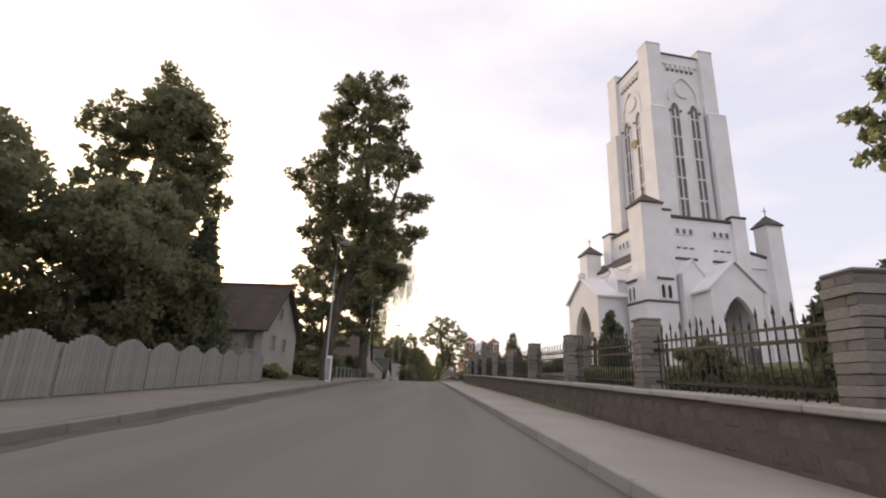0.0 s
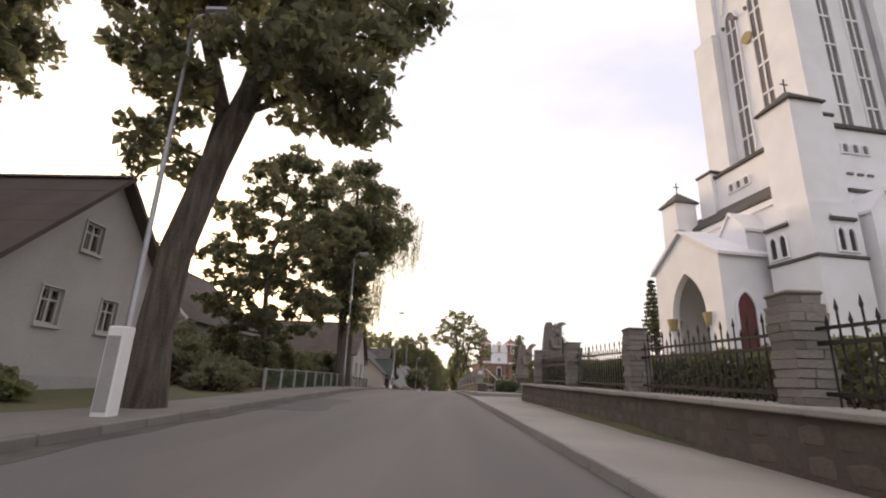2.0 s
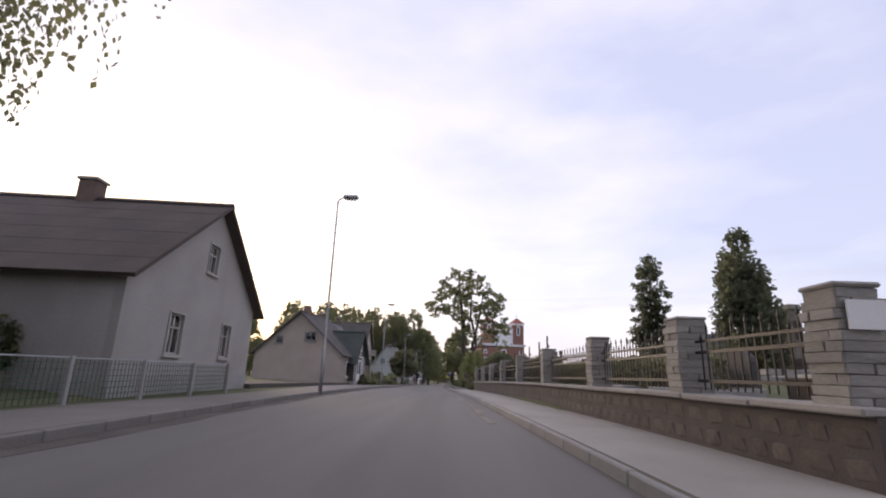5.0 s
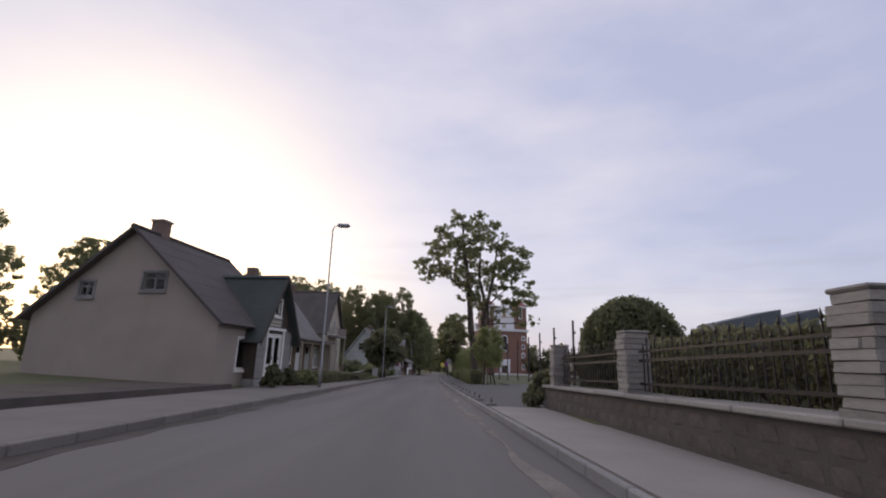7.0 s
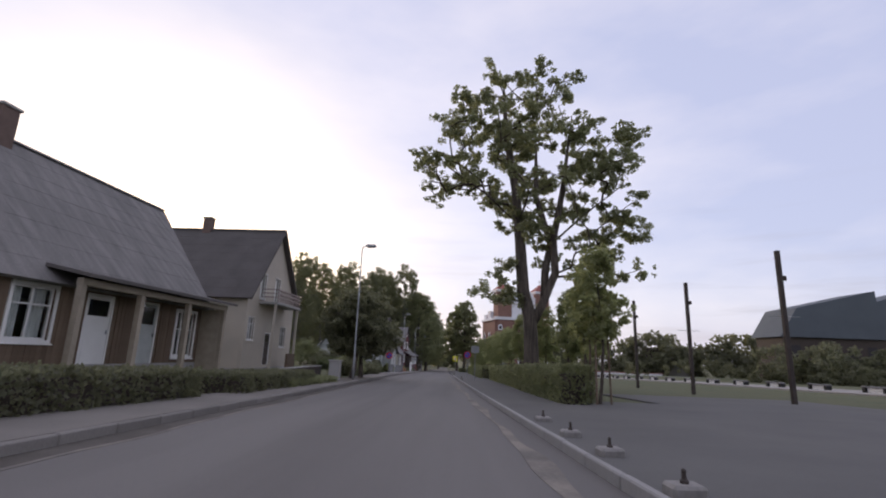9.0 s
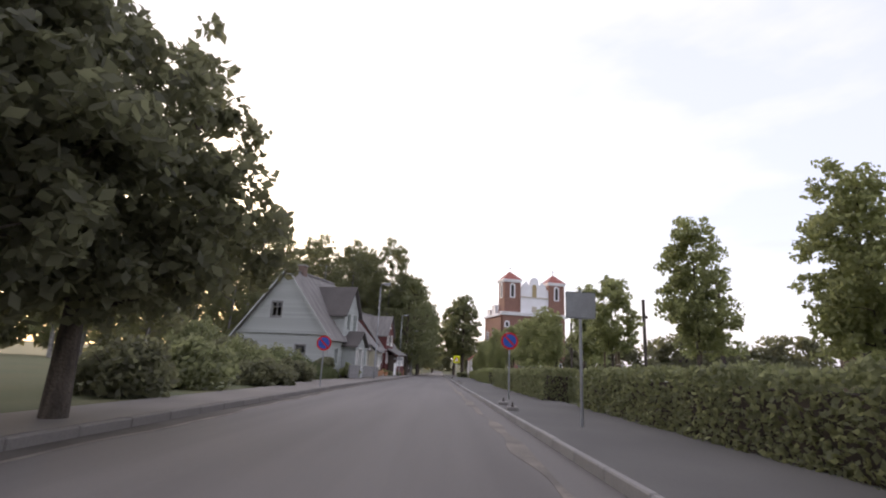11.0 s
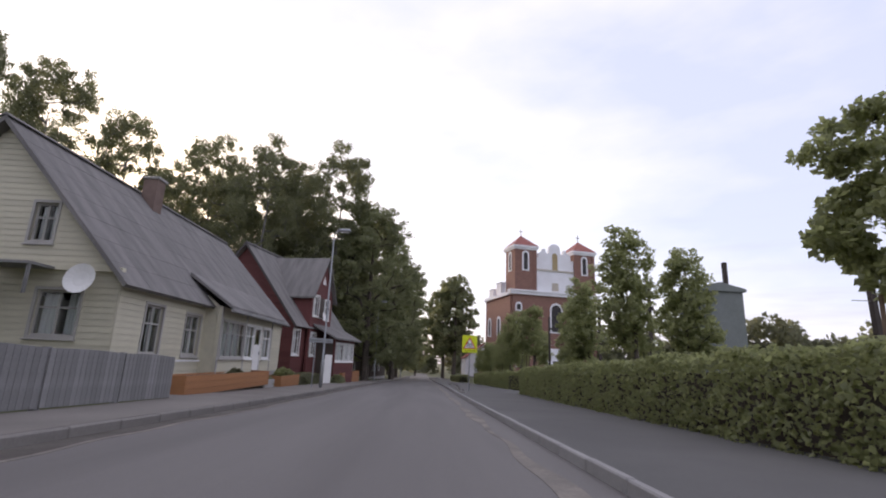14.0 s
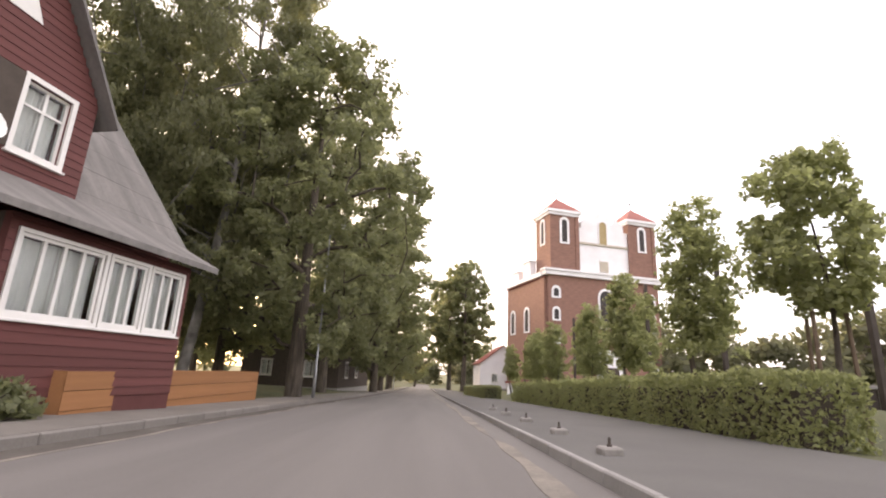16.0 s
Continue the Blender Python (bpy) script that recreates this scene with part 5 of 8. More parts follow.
def white_church():
    z0 = 2.3
    root = thing("church", 19.9, 45.8, z0, 11, "tall white rendered church with a square tower and corner turrets", "church")
    nave = part("nave", boxed(0.6, 0.6, -1, 15.6, 12.0, 11.6), WHITE_RENDER, root)
    bm = bmesh.new()
    prism(bm, [(0.4, 11.6), (15.8, 11.6), (15.8, 12.4), (11.4, 13.3), (1.6, 13.3), (0.4, 12.0)], "y", 0.4, 12.2)
    part("nave_roof", bm, WHITE_RENDER, nave)
    for x0, za, x1, zb in ((11.5, 13.35, 15.9, 12.45), (0.3, 12.05, 1.7, 13.35)):
        bm = bmesh.new()
        prism(bm, [(x0, za), (x1, zb), (x1, zb + 0.22), (x0, za + 0.22)], "y", 0.25, 12.3)
        part("nave_coping", bm, ROOF_DARK, nave)
    base = part("tower_base", boxed(1.7, 0.2, -1, 11.6, 10.2, 16.2), WHITE_RENDER, root)
    part("cornice", boxed(1.5, 0.0, 16.2, 11.8, 10.4, 16.5, bevel=0.05), ROOF_DARK, base)
    for x, y in ((1.5, 0.0), (10.4, 0.0), (1.5, 9.0)):
        part("pier_block", boxed(x - 0.15, y - 0.15, -1, x + 1.5, y + 1.5, 16.75, bevel=0.04), WHITE_RENDER, base)
        part("pier_block_cap", boxed(x - 0.25, y - 0.25, 16.75, x + 1.6, y + 1.6, 17.0, bevel=0.06), ROOF_DARK, base)
    # near corner: a broad block below a dark string course, the turret above it
    part("corner_block", boxed(-0.95, -0.95, -1, 2.3, 2.3, 10.4), WHITE_RENDER, base)
    part("string_course", boxed(-1.05, -1.05, 7.0, 2.4, 2.4, 7.2, bevel=0.03), ROOF_DARK, base)
    tower = part("tower", boxed(3.3, 1.5, 16.0, 11.2, 9.4, 37.4), WHITE_RENDER, root)
    for x in (2.9, 9.8):
        for y in (1.1, 8.0):
            pier = part("buttress", boxed(x, y, 16.2, x + 1.8, y + 1.8, 38.3), WHITE_RENDER, tower)
            ox, oy = (-0.45 if x < 5 else 0.0), (-0.45 if y < 5 else 0.0)
            foot = bmesh.new()
            box(foot, x + ox, y + oy, 16.2, x + 1.8 + (0.45 if x > 5 else 0), y + 1.8 + (0.45 if y > 5 else 0), 29.6)
            part("buttress_foot", foot, WHITE_RENDER, pier)
            bm = bmesh.new()
            pyramid(bm, x + 0.9 + (-0.22 if x < 5 else 0.22), y + 0.9 + (-0.22 if y < 5 else 0.22), 29.66, 2.2, 1.1, 0.05)
            part("weathering", bm, WHITE_RENDER, pier)
            part("pier_cap", boxed(x - 0.06, y - 0.06, 38.3, x + 1.86, y + 1.86, 38.55, bevel=0.05), WHITE_RENDER, pier)
    part("parapet_coping", boxed(3.15, 1.35, 37.4, 11.35, 9.55, 37.6, bevel=0.04), ROOF_DARK, tower)
    front, street = pose(0, 1.5, 0), pose(3.3, 9.4, 0, 0, 0, -90)
    for place, mid in ((front, 7.3), (street, 3.95)):
        for off in (-1.75, 0.7):
            bars = lancet(root, place, mid + off, 16.6, 1.05, 14.4, LOUVRE)
            part("mullion", boxed(mid + off + 0.46, -0.1, 16.6, mid + off + 0.59, -0.03, 30.2), WHITE_RENDER, bars)
            for k in range(5):
                part("transom", boxed(mid + off, -0.11, 19.0 + 2.5 * k, mid + off + 1.05, -0.025, 19.16 + 2.5 * k), WHITE_RENDER, bars)
            for s in (-0.28, 1.05):
                part("hood_stop", boxed(mid + off + s, -0.32, 29.7, mid + off + s + 0.23, 0.02, 30.0, bevel=0.05), LOUVRE, bars)
        # rose with six lobes under a pointed hood
        rm = Matrix.Translation((mid, -0.05, 32.7)) @ Matrix.Rotation(radians(90), 4, "X")
        bm = bmesh.new()
        lathe(bm, [(0.82, -0.06), (1.0, -0.06), (1.0, 0.14), (0.82, 0.14)], 22, rm)
        ring = part("rose", bm, WHITE_RENDER, root)
        ring.matrix_basis = place
        bm = bmesh.new()
        lathe(bm, [(0.8, -0.03), (0.8, 0.02)], 20, rm)
        part("infill", bm, WHITE_RENDER, ring)
        for k in range(6):
            bm = bmesh.new()
            lathe(bm, [(0.21, -0.02), (0.21, 0.05)], 10, rm @ Matrix.Rotation(k * math.pi / 3, 4, "Z") @ Matrix.Translation((0.46, 0, 0)))
            part("lobe", bm, DARK_ROOM, ring)
        bm = bmesh.new()
        outer, inner = lancet_outline(mid - 2.0, 30.2, 4.0, 4.6), lancet_outline(mid - 1.78, 30.2, 3.56, 4.15)
        a0, b0 = [bm.verts.new((p[0], -0.2, p[1])) for p in outer[1:]], [bm.verts.new((p[0], -0.2, p[1])) for p in inner[1:]]
        a1, b1 = [bm.verts.new((p[0], 0.03, p[1])) for p in outer[1:]], [bm.verts.new((p[0], 0.03, p[1])) for p in inner[1:]]
        for k in range(len(a0) - 1):
            bm.faces.new((a0[k], a0[k + 1], b0[k + 1], b0[k]))
            bm.faces.new((a0[k], a1[k], a1[k + 1], a0[k + 1]))
            bm.faces.new((b0[k], b0[k + 1], b1[k + 1], b1[k]))
        part("hood_moulding", bm, WHITE_RENDER, root).matrix_basis = place
        part("ledge", boxed(mid - 2.2, -0.2, 36.0, mid + 2.2, 0.02, 36.25), WHITE_RENDER, root).matrix_basis = place
        for k in range(6):
            # grey boxes paint the shadowed gaps below the corbel blocks
            part("corbel", boxed(mid - 1.75 + 0.62 * k, -0.16, 35.2, mid - 1.47 + 0.62 * k, 0.02, 35.45, bevel=0.03), LOUVRE, root).matrix_basis = place
            part("corbel_block", boxed(mid - 1.78 + 0.62 * k, -0.2, 35.47, mid - 1.44 + 0.62 * k, 0.02, 35.98), WHITE_RENDER, root).matrix_basis = place
    # round clock face on the street side
    bm = bmesh.new()
    lathe(bm, [(0.5, -0.1), (0.5, 0.16)], 18, Matrix.Translation((4.2, -0.1, 27.2)) @ Matrix.Rotation(radians(90), 4, "X"))
    part("clock", bm, OCHRE, root, "small ochre round plaque").matrix_basis = street
    corner_turret(root, 0.4, 0.4, 17.2, 2.3, 1.3, 10)
    corner_turret(root, 0.0, 11.4, 14.6, 1.85, 1.2, -1)
    corner_turret(root, 15.2, 0.6, 16.4, 1.8, 1.3, -1)
    corner_turret(root, 15.2, 11.4, 16.4, 1.8, 1.3, -1)
    # paired small windows with dark hoods on the corner block, towards the churchyard and the street
    for place, us in ((pose(0, -0.95, 0), (0.55, 1.25)), (pose(-0.95, 2.3, 0, 0, 0, -90), (0.35, 1.05))):
        for u in us:
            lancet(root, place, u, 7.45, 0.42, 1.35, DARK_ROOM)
        hood = part("hood", boxed(us[0] - 0.3, -0.2, 9.25, us[1] + 0.72, 0.02, 9.45, bevel=0.03), ROOF_DARK, root)
        hood.matrix_basis = place
        part("frieze", boxed(us[0] - 0.25, -0.14, 9.47, us[1] + 0.67, 0.02, 9.62), WHITE_RENDER, hood)
    for place, us in ((pose(0, 0.2, 0), (3.6, 4.35, 5.1, 7.9, 8.65, 9.4)), (pose(1.7, 10.2, 0, 0, 0, -90), (2.7, 3.45, 4.2))):
        for u in us:
            lancet(root, place, u, 14.5, 0.42, 0.6, LOUVRE, name="blind_opening", shape=round_outline, rim_w=0.11)
            part("peg", boxed(u - 0.02, -0.12, 12.95, u + 0.42, 0.02, 13.1, bevel=0.02), LOUVRE, root).matrix_basis = place
        for u in us[::3]:
            part("drip_course", boxed(u - 0.3, -0.2, 11.75, u + 2.2, 0.02, 11.98, bevel=0.04), ROOF_DARK, root).matrix_basis = place
    # small gabled bays beside the corner block
    for place, u0, u1 in ((pose(0, -1.4, 0), 2.7, 5.0), (pose(-1.4, 2.0, 0, 0, 0, -90), -3.6, -1.3)):
        bay = bmesh.new()
        prism(bay, [(u0, -1), (u1, -1), (u1, 9.9), ((u0 + u1) / 2, 11.2), (u0, 9.9)], "y", 0, 2.0)
        ob = part("gabled_bay", bay, WHITE_RENDER, root)
        ob.matrix_basis = place
        cap = bmesh.new()
        m = (u0 + u1) / 2
        prism(cap, [(u0 - 0.15, 9.75), (m, 11.25), (u1 + 0.15, 9.75), (u1 + 0.15, 9.95), (m, 11.45), (u0 - 0.15, 9.95)], "y", -0.12, 2.0)
        part("coping", cap, WHITE_RENDER, ob)
    # porches: one to the churchyard, one to the street
    side = arch_wall(root, "porch", pose(-1.0, -3.6, 0), 4.6, 10.4, 8.0, 10.7, 5.85, 3.3, 7.6, 0.5, WHITE_RENDER)
    for u in (4.6, 9.9):
        part("porch_wall", boxed(u, 0.5, -0.6, u + 0.5, 3.9, 8.0), WHITE_RENDER, side)
    bm = bmesh.new()
    prism(bm, [(4.3, 7.85), (7.5, 10.8), (10.7, 7.85), (10.7, 8.05), (7.5, 11.0), (4.3, 8.05)], "y", -0.25, 3.9)
    part("porch_roof", bm, WHITE_RENDER, side)
    for u in (4.62, 10.38):
        bm = bmesh.new()
        prism(bm, [(u - 0.16, -0.6), (u + 0.16, -0.6), (u + 0.16, 7.3), (u, 8.0), (u - 0.16, 7.3)], "y", -0.3, -0.004)
        part("porch_buttress", bm, WHITE_RENDER, side)
    lancet(root, pose(3.6, 0.4, 0, 0, 0, -90), 0.9, 1.6, 1.2, 4.6, DARK_ROOM, rim_w=0.18)
    street_porch = arch_wall(root, "porch", pose(-3.9, 9.6, 0, 0, 0, -90), 0.0, 6.6, 8.0, 10.2, 1.6, 3.4, 7.4, 0.5, WHITE_RENDER)
    for u in (0.0, 6.1):
        part("porch_wall", boxed(u, 0.5, -0.6, u + 0.5, 4.0, 8.0), WHITE_RENDER, street_porch)
    bm = bmesh.new()
    prism(bm, [(-0.3, 7.9), (3.3, 10.3), (6.9, 7.9), (6.9, 8.1), (3.3, 10.55), (-0.3, 8.1)], "y", -0.25, 4.2)
    part("porch_roof", bm, WHITE_RENDER, street_porch)
    part("finial_block", boxed(3.0, -0.3, 10.5, 3.6, 0.4, 11.0, bevel=0.03), WHITE_RENDER, street_porch)
    lancet(root, pose(0, 3.0, 0), -3.05, 0.4, 1.25, 5.2, RED_WOOD, rim_w=0.2)
    for u in (0.95, 1.45, 5.15, 5.65):
        bm = bmesh.new()
        lathe(bm, [(0.26, -0.4), (0.26, 0.1), (0.18, 0.25), (0.16, 3.5), (0.24, 3.6)], 10, Matrix.Translation((u, 0.05 if 1 < u < 5.3 else 0.75, 0)))
        col = part("column", bm, WHITE_RENDER, street_porch)
        bm = bmesh.new()
        lathe(bm, [(0.22, 3.6), (0.26, 3.75), (0.36, 4.3), (0.38, 4.45)], 10, Matrix.Translation((u, 0.05 if 1 < u < 5.3 else 0.75, 0)))
        part("capital", bm, OCHRE, col, "gilded brown capital")
    part("inner_door", boxed(2.0, 3.9, -0.4, 4.6, 4.05, 4.4), RED_WOOD, street_porch)
    return root


white_church()


def brick_church():
    root = thing("church", 14.8, 259.4, -3.8, 13.4, "red brick church with white gable and twin square towers", "church")
    part("nave", boxed(-3.0, 0.6, -0.5, 16.4, 14, 17.0), BRICK_RED, root)
    bm = bmesh.new()
    prism(bm, [(-3.3, 17.0), (6.7, 23.0), (16.7, 17.0)], "y", 4.0, 14.3)
    part("nave_roof", bm, ROOF_RED, root)
    part("facade", boxed(-2.6, 0.0, -0.5, 16.0, 0.6, 17.4), BRICK_RED, root)
    bm = bmesh.new()
    box(bm, -3.3, -0.45, 17.4, 16.7, 0.9, 18.0)
    box(bm, -3.5, -0.65, 18.0, 16.9, 0.9, 18.3)
    part("cornice", bm, WHITE_RENDER, root)
    for x in (0.0, 13.4):
        t = part("tower", boxed(x - 2.35, -0.2, 18.3, x + 2.35, 4.4, 26.6), BRICK_RED, root)
        bm = bmesh.new()
        for z, g in ((26.6, 0.25), (27.0, 0.45)):
            box(bm, x - 2.35 - g, -0.2 - g, z, x + 2.35 + g, 4.4 + g, z + 0.4)
        part("tower_cornice", bm, WHITE_RENDER, t)
        bm = bmesh.new()
        pyramid(bm, x, 2.1, 27.5, 4.7, 2.6, 0.35)
        part("tower_roof", bm, ROOF_RED, t)
        bm = bmesh.new()
        cross_on(bm, x, 2.1, 30.0, 1.6, 0.1)
        part("cross", bm, IRON, t)
        for place, u in ((pose(0, -0.2, 0), x - 0.45), (pose(x - 2.35, 4.4, 0, 0, 0, -90), 1.85)):
            lancet(root, place, u, 22.5, 0.9, 3.5, DARK_ROOM, shape=round_outline, rim_w=0.32)
        for dx in (-2.35, 1.85):
            part("pilaster", boxed(x + dx - 0.06, -0.34, 18.3, x + dx + 0.56, -0.2, 26.6), BRICK_RED, t)
    g = part("gable", boxed(2.35, 0.1, 18.3, 11.05, 0.8, 25.2), WHITE_RENDER, root)
    bm = bmesh.new()
    half = [(3.7, 25.2), (3.7, 25.9)] + [(2.75 + 0.95 * math.cos(a), 25.9 + 0.8 * math.sin(a)) for a in (0.5, 1.0, 1.5)] + [(2.6, 27.3), (2.1, 27.3), (2.0, 26.6)]
    half += [(2.0 - 0.65 * math.sin(a), 26.6 - 0.3 * math.sin(2 * a)) for a in (0.5, 1.0, 1.5)] + [(1.25, 27.4)] + [(1.25 * math.cos(a), 27.5 + 1.0 * math.sin(a)) for a in (0.3, 0.7, 1.1, 1.57)]
    outline = [(6.7 + u, z) for u, z in half] + [(6.7 - u, z) for u, z in half[-2::-1]]
    prism(bm, outline, "y", 0.1, 0.8)
    part("scrolled_top", bm, WHITE_RENDER, g)
    bm = bmesh.new()
    box(bm, 2.35, -0.1, 22.6, 11.05, 0.1, 22.9)
    box(bm, 6.0, -0.05, 18.6, 7.4, 0.1, 20.2)
    part("string_course", bm, CREAM_RENDER, g)
    for u, z, w, h in ((6.05, 22.9, 1.3, 3.6), (6.35, 19.0, 0.7, 1.0)):
        lancet(g, pose(0, 0.08, 0), u, z, w, h, DARK_ROOM if h < 2 else OCHRE, name="niche", shape=round_outline, rim_w=0.16)
    for u, z, w, h in ((5.7, 10.3, 2.2, 5.4), (14.15, 14.3, 0.85, 1.2), (-1.85, 14.3, 0.85, 1.2)):
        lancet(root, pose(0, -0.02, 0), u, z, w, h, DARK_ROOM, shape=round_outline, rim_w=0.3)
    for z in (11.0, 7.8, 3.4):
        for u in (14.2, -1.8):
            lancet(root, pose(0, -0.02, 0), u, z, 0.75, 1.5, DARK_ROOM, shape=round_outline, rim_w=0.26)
    for y0, y1, z1 in ((4.6, 7.2, 20.2), (9.0, 11.4, 19.3)):
        stepped = part("parapet", boxed(-3.3, y0, 17.6, -2.3, y1, z1, bevel=0.05), WHITE_RENDER, root)
        part("parapet_cap", boxed(-3.45, y0 - 0.15, z1, -2.15, y1 + 0.15, z1 + 0.2, bevel=0.04), WHITE_RENDER, stepped)
    part("side_cornice", boxed(-3.45, 0.9, 17.2, -3.0, 14.0, 17.9, bevel=0.05), WHITE_RENDER, root)
    door = part("portal", boxed(4.6, -0.6, -0.5, 9.0, 0.0, 7.0), WHITE_RENDER, root)
    part("door", boxed(5.6, -0.66, -0.5, 8.0, -0.6, 4.6), DARK_WOOD, door)
    for k in range(2):
        lancet(root, pose(-3.0, 12.2 - 5.2 * k, 0, 0, 0, -90), 0.0, 9.6, 1.3, 3.4, DARK_ROOM, shape=round_outline, rim_w=0.28)
    return root


brick_church()

# ---- street furniture ----
def lamp_column(x, y, z, lean=0.0, group="street lamps along the footway"):
    root = thing("street_lamp", x, y, z, 0, "slim grey steel street lamp on the footway", "street lamp", group)
    bm = bmesh.new()
    lathe(bm, [(0.072, -0.2), (0.072, 1.2), (0.052, 1.25), (0.042, 4.0), (0.03, 7.5)], 10)
    tube(bm, [(0, 0, 7.45), (0.06, 0, 7.62), (0.3, 0, 7.7)], [0.035, 0.03, 0.03], 8)
    part("pole", bm, STEEL, root, smooth=True)
    bm = bmesh.new()
    box(bm, 0.22, -0.14, 7.63, 0.82, 0.14, 7.79, bevel=0.05)
    head = part("lamp_head", bm, STEEL, root)
    part("lens", boxed(0.32, -0.09, 7.605, 0.72, 0.09, 7.63, bevel=0.01), WHITE_PAINT, head)
    part("hatch", boxed(-0.03, -0.08, 0.5, 0.03, -0.066, 0.85), CONCRETE, root)
    return root


for lx, ly in ((-6.3, 26.6), (-7.0, 46.3), (-7.05, 69.2), (-8.6, 97.7), (-9.2, 128.2), (-9.8, 166.0), (-9.7, 188.6), (-9.6, 213.0), (-9.6, 240.0), (-9.6, 268.0)):
    lamp_column(lx, ly, road_z(ly) + STEP)


# ---- churchyard wall, pillars and railings on the right ----
def wall_run(y0, y1, height, base_r, label):
    """Retaining wall of dark field stones under a concrete coping; stones are pieces."""
    holder = tagged(ribbon("wall_churchyard", base_r + 0.04, base_r + 0.66, y0, y1, STEP + height - 0.07, MORTAR, height + 0.3), label, "wall", kind="structure")
    rng = random.Random(int(y0 * 7))
    kinds = []
    for k in range(8):
        bm = bmesh.new()
        bmesh.ops.create_icosphere(bm, subdivisions=1, radius=0.5)
        for v in bm.verts:
            v.co = Vector((v.co.x * 0.3, v.co.y, v.co.z)) * (1 + rng.uniform(-0.14, 0.14))
            v.co.y = max(-0.47, min(0.47, v.co.y * 1.25))
            v.co.z = max(-0.46, min(0.46, v.co.z * 1.25))
        kinds.append(mesh_of("stone", bm, STONE))
    rows = 2
    for r in range(rows):
        y = y0 + 0.05
        h = (height - 0.12) / rows
        while y < y1 - 0.1:
            w = rng.uniform(0.26, 0.5)
            yy = y + w / 2
            m = Matrix.Translation((line_x(yy) + base_r + 0.05, yy, road_z(yy) + STEP + h * (r + 0.5) + 0.01)) @ Matrix.Rotation(rng.uniform(-0.06, 0.06), 4, "X") @ Matrix.Diagonal((0.15 * rng.uniform(0.8, 1.2), w * 0.96, h * rng.uniform(0.88, 1.0), 1))
            shared("stone", rng.choice(kinds), m, holder)
            y += w
    bm = boxed(-0.05, 0.005, -0.07, 0.70, 0.995, 0.0, bevel=0.015)
    me = mesh_of("coping_stone", bm, COPING)
    y = y0
    while y < y1 - 0.2:
        l = min(1.35, y1 - y)
        c0, c1, z0, z1 = line_x(y), line_x(y + l), road_z(y), road_z(y + l)
        m = pose(c0 + base_r, y, z0 + STEP + height + rng.uniform(-0.006, 0.006), math.degrees(math.atan2(z1 - z0, l)), 0, math.degrees(math.atan2(c0 - c1, l))) @ Matrix.Diagonal((1, l, 1, 1))
        shared("coping_stone", me, m, holder)
        y += l
    return holder


def pillar(r, y, z, w, h, material, group, label, seed=0):
    """A square pillar of rough stone blocks laid in courses, under a thin cap."""
    rng = random.Random(seed)
    root = thing("stone_pillar", line_x(y) + r, y, z, rng.uniform(-1, 1), label, "pillar", group)
    n = max(3, round(h / 0.088))
    kinds = []
    for cut in ((-0.5, 0.5), (-0.5, rng.uniform(-0.12, 0.12)), (-0.5, 0.22)):
        bm = boxed(cut[0], -0.5, 0.03, cut[1] - 0.012, 0.5, 0.97, bevel=0.035)
        for v in bm.verts:
            v.co += Vector((rng.uniform(-0.02, 0.02), rng.uniform(-0.02, 0.02), rng.uniform(-0.05, 0.05)))
        kinds.append((mesh_of("block", bm, material), cut[1]))
    for k in range(n):
        ch = h / n
        turn = rng.choice((0, math.pi / 2, math.pi, -math.pi / 2))
        grow = w * (1 + rng.uniform(-0.035, 0.035)) * (1.0 if k < n - 1 else 0.9)
        base = Matrix.Translation((rng.uniform(-0.01, 0.01), rng.uniform(-0.01, 0.01), ch * k)) @ Matrix.Rotation(turn, 4, "Z") @ Matrix.Diagonal((grow, grow, ch, 1))
        me, cut = kinds[0] if k % 3 == 1 else rng.choice(kinds[1:])
        shared("block", me, base, root)
        if cut < 0.45:
            shared("block", kinds[0][0], base @ Matrix.Translation(((cut + 0.5) / 2, 0, 0)) @ Matrix.Diagonal((0.5 - cut, 0.985, 1, 1)), root)
    bm = bmesh.new()
    box(bm, -w * 0.5, -w * 0.5, h, w * 0.5, w * 0.5, h + 0.045, bevel=0.02)
    part("cap", bm, material, root)
    return root


def railing(r, y0, y1, z0, z1, h, group, label, pitch=0.13):
    """An iron fence panel: two rails, pointed bars."""
    x0, x1 = line_x(y0) + r, line_x(y1) + r
    root = thing("iron_fence_panel", x0, y0, z0, math.degrees(math.atan2(x0 - x1, y1 - y0)), label, "fence", group)
    l = math.hypot(x1 - x0, y1 - y0)
    rise = z1 - z0
    for k, (zz, t) in enumerate(((0.16, 0.02), (h - 0.28, 0.02), (h - 0.14, 0.016))):
        bm = bmesh.new()
        prism(bm, [(0, zz - t), (l, zz - t + rise), (l, zz + t + rise), (0, zz + t)], "x", -t, t)
        part("rail", bm, IRON, root)
    bm = bmesh.new()
    lathe(bm, [(0.011, 0.0), (0.011, 1.0), (0.020, 1.03), (0.002, 1.14)], 5)
    me = mesh_of("bar", bm, IRON)
    n = int(l / pitch)
    for k in range(1, n):
        u = l * k / n
        shared("bar", me, Matrix.Translation((0, u, 0.05 + rise * u / l)) @ Matrix.Diagonal((1, 1, h - 0.05 - (0.12 if k % 2 else 0.0), 1)), root)
    return root


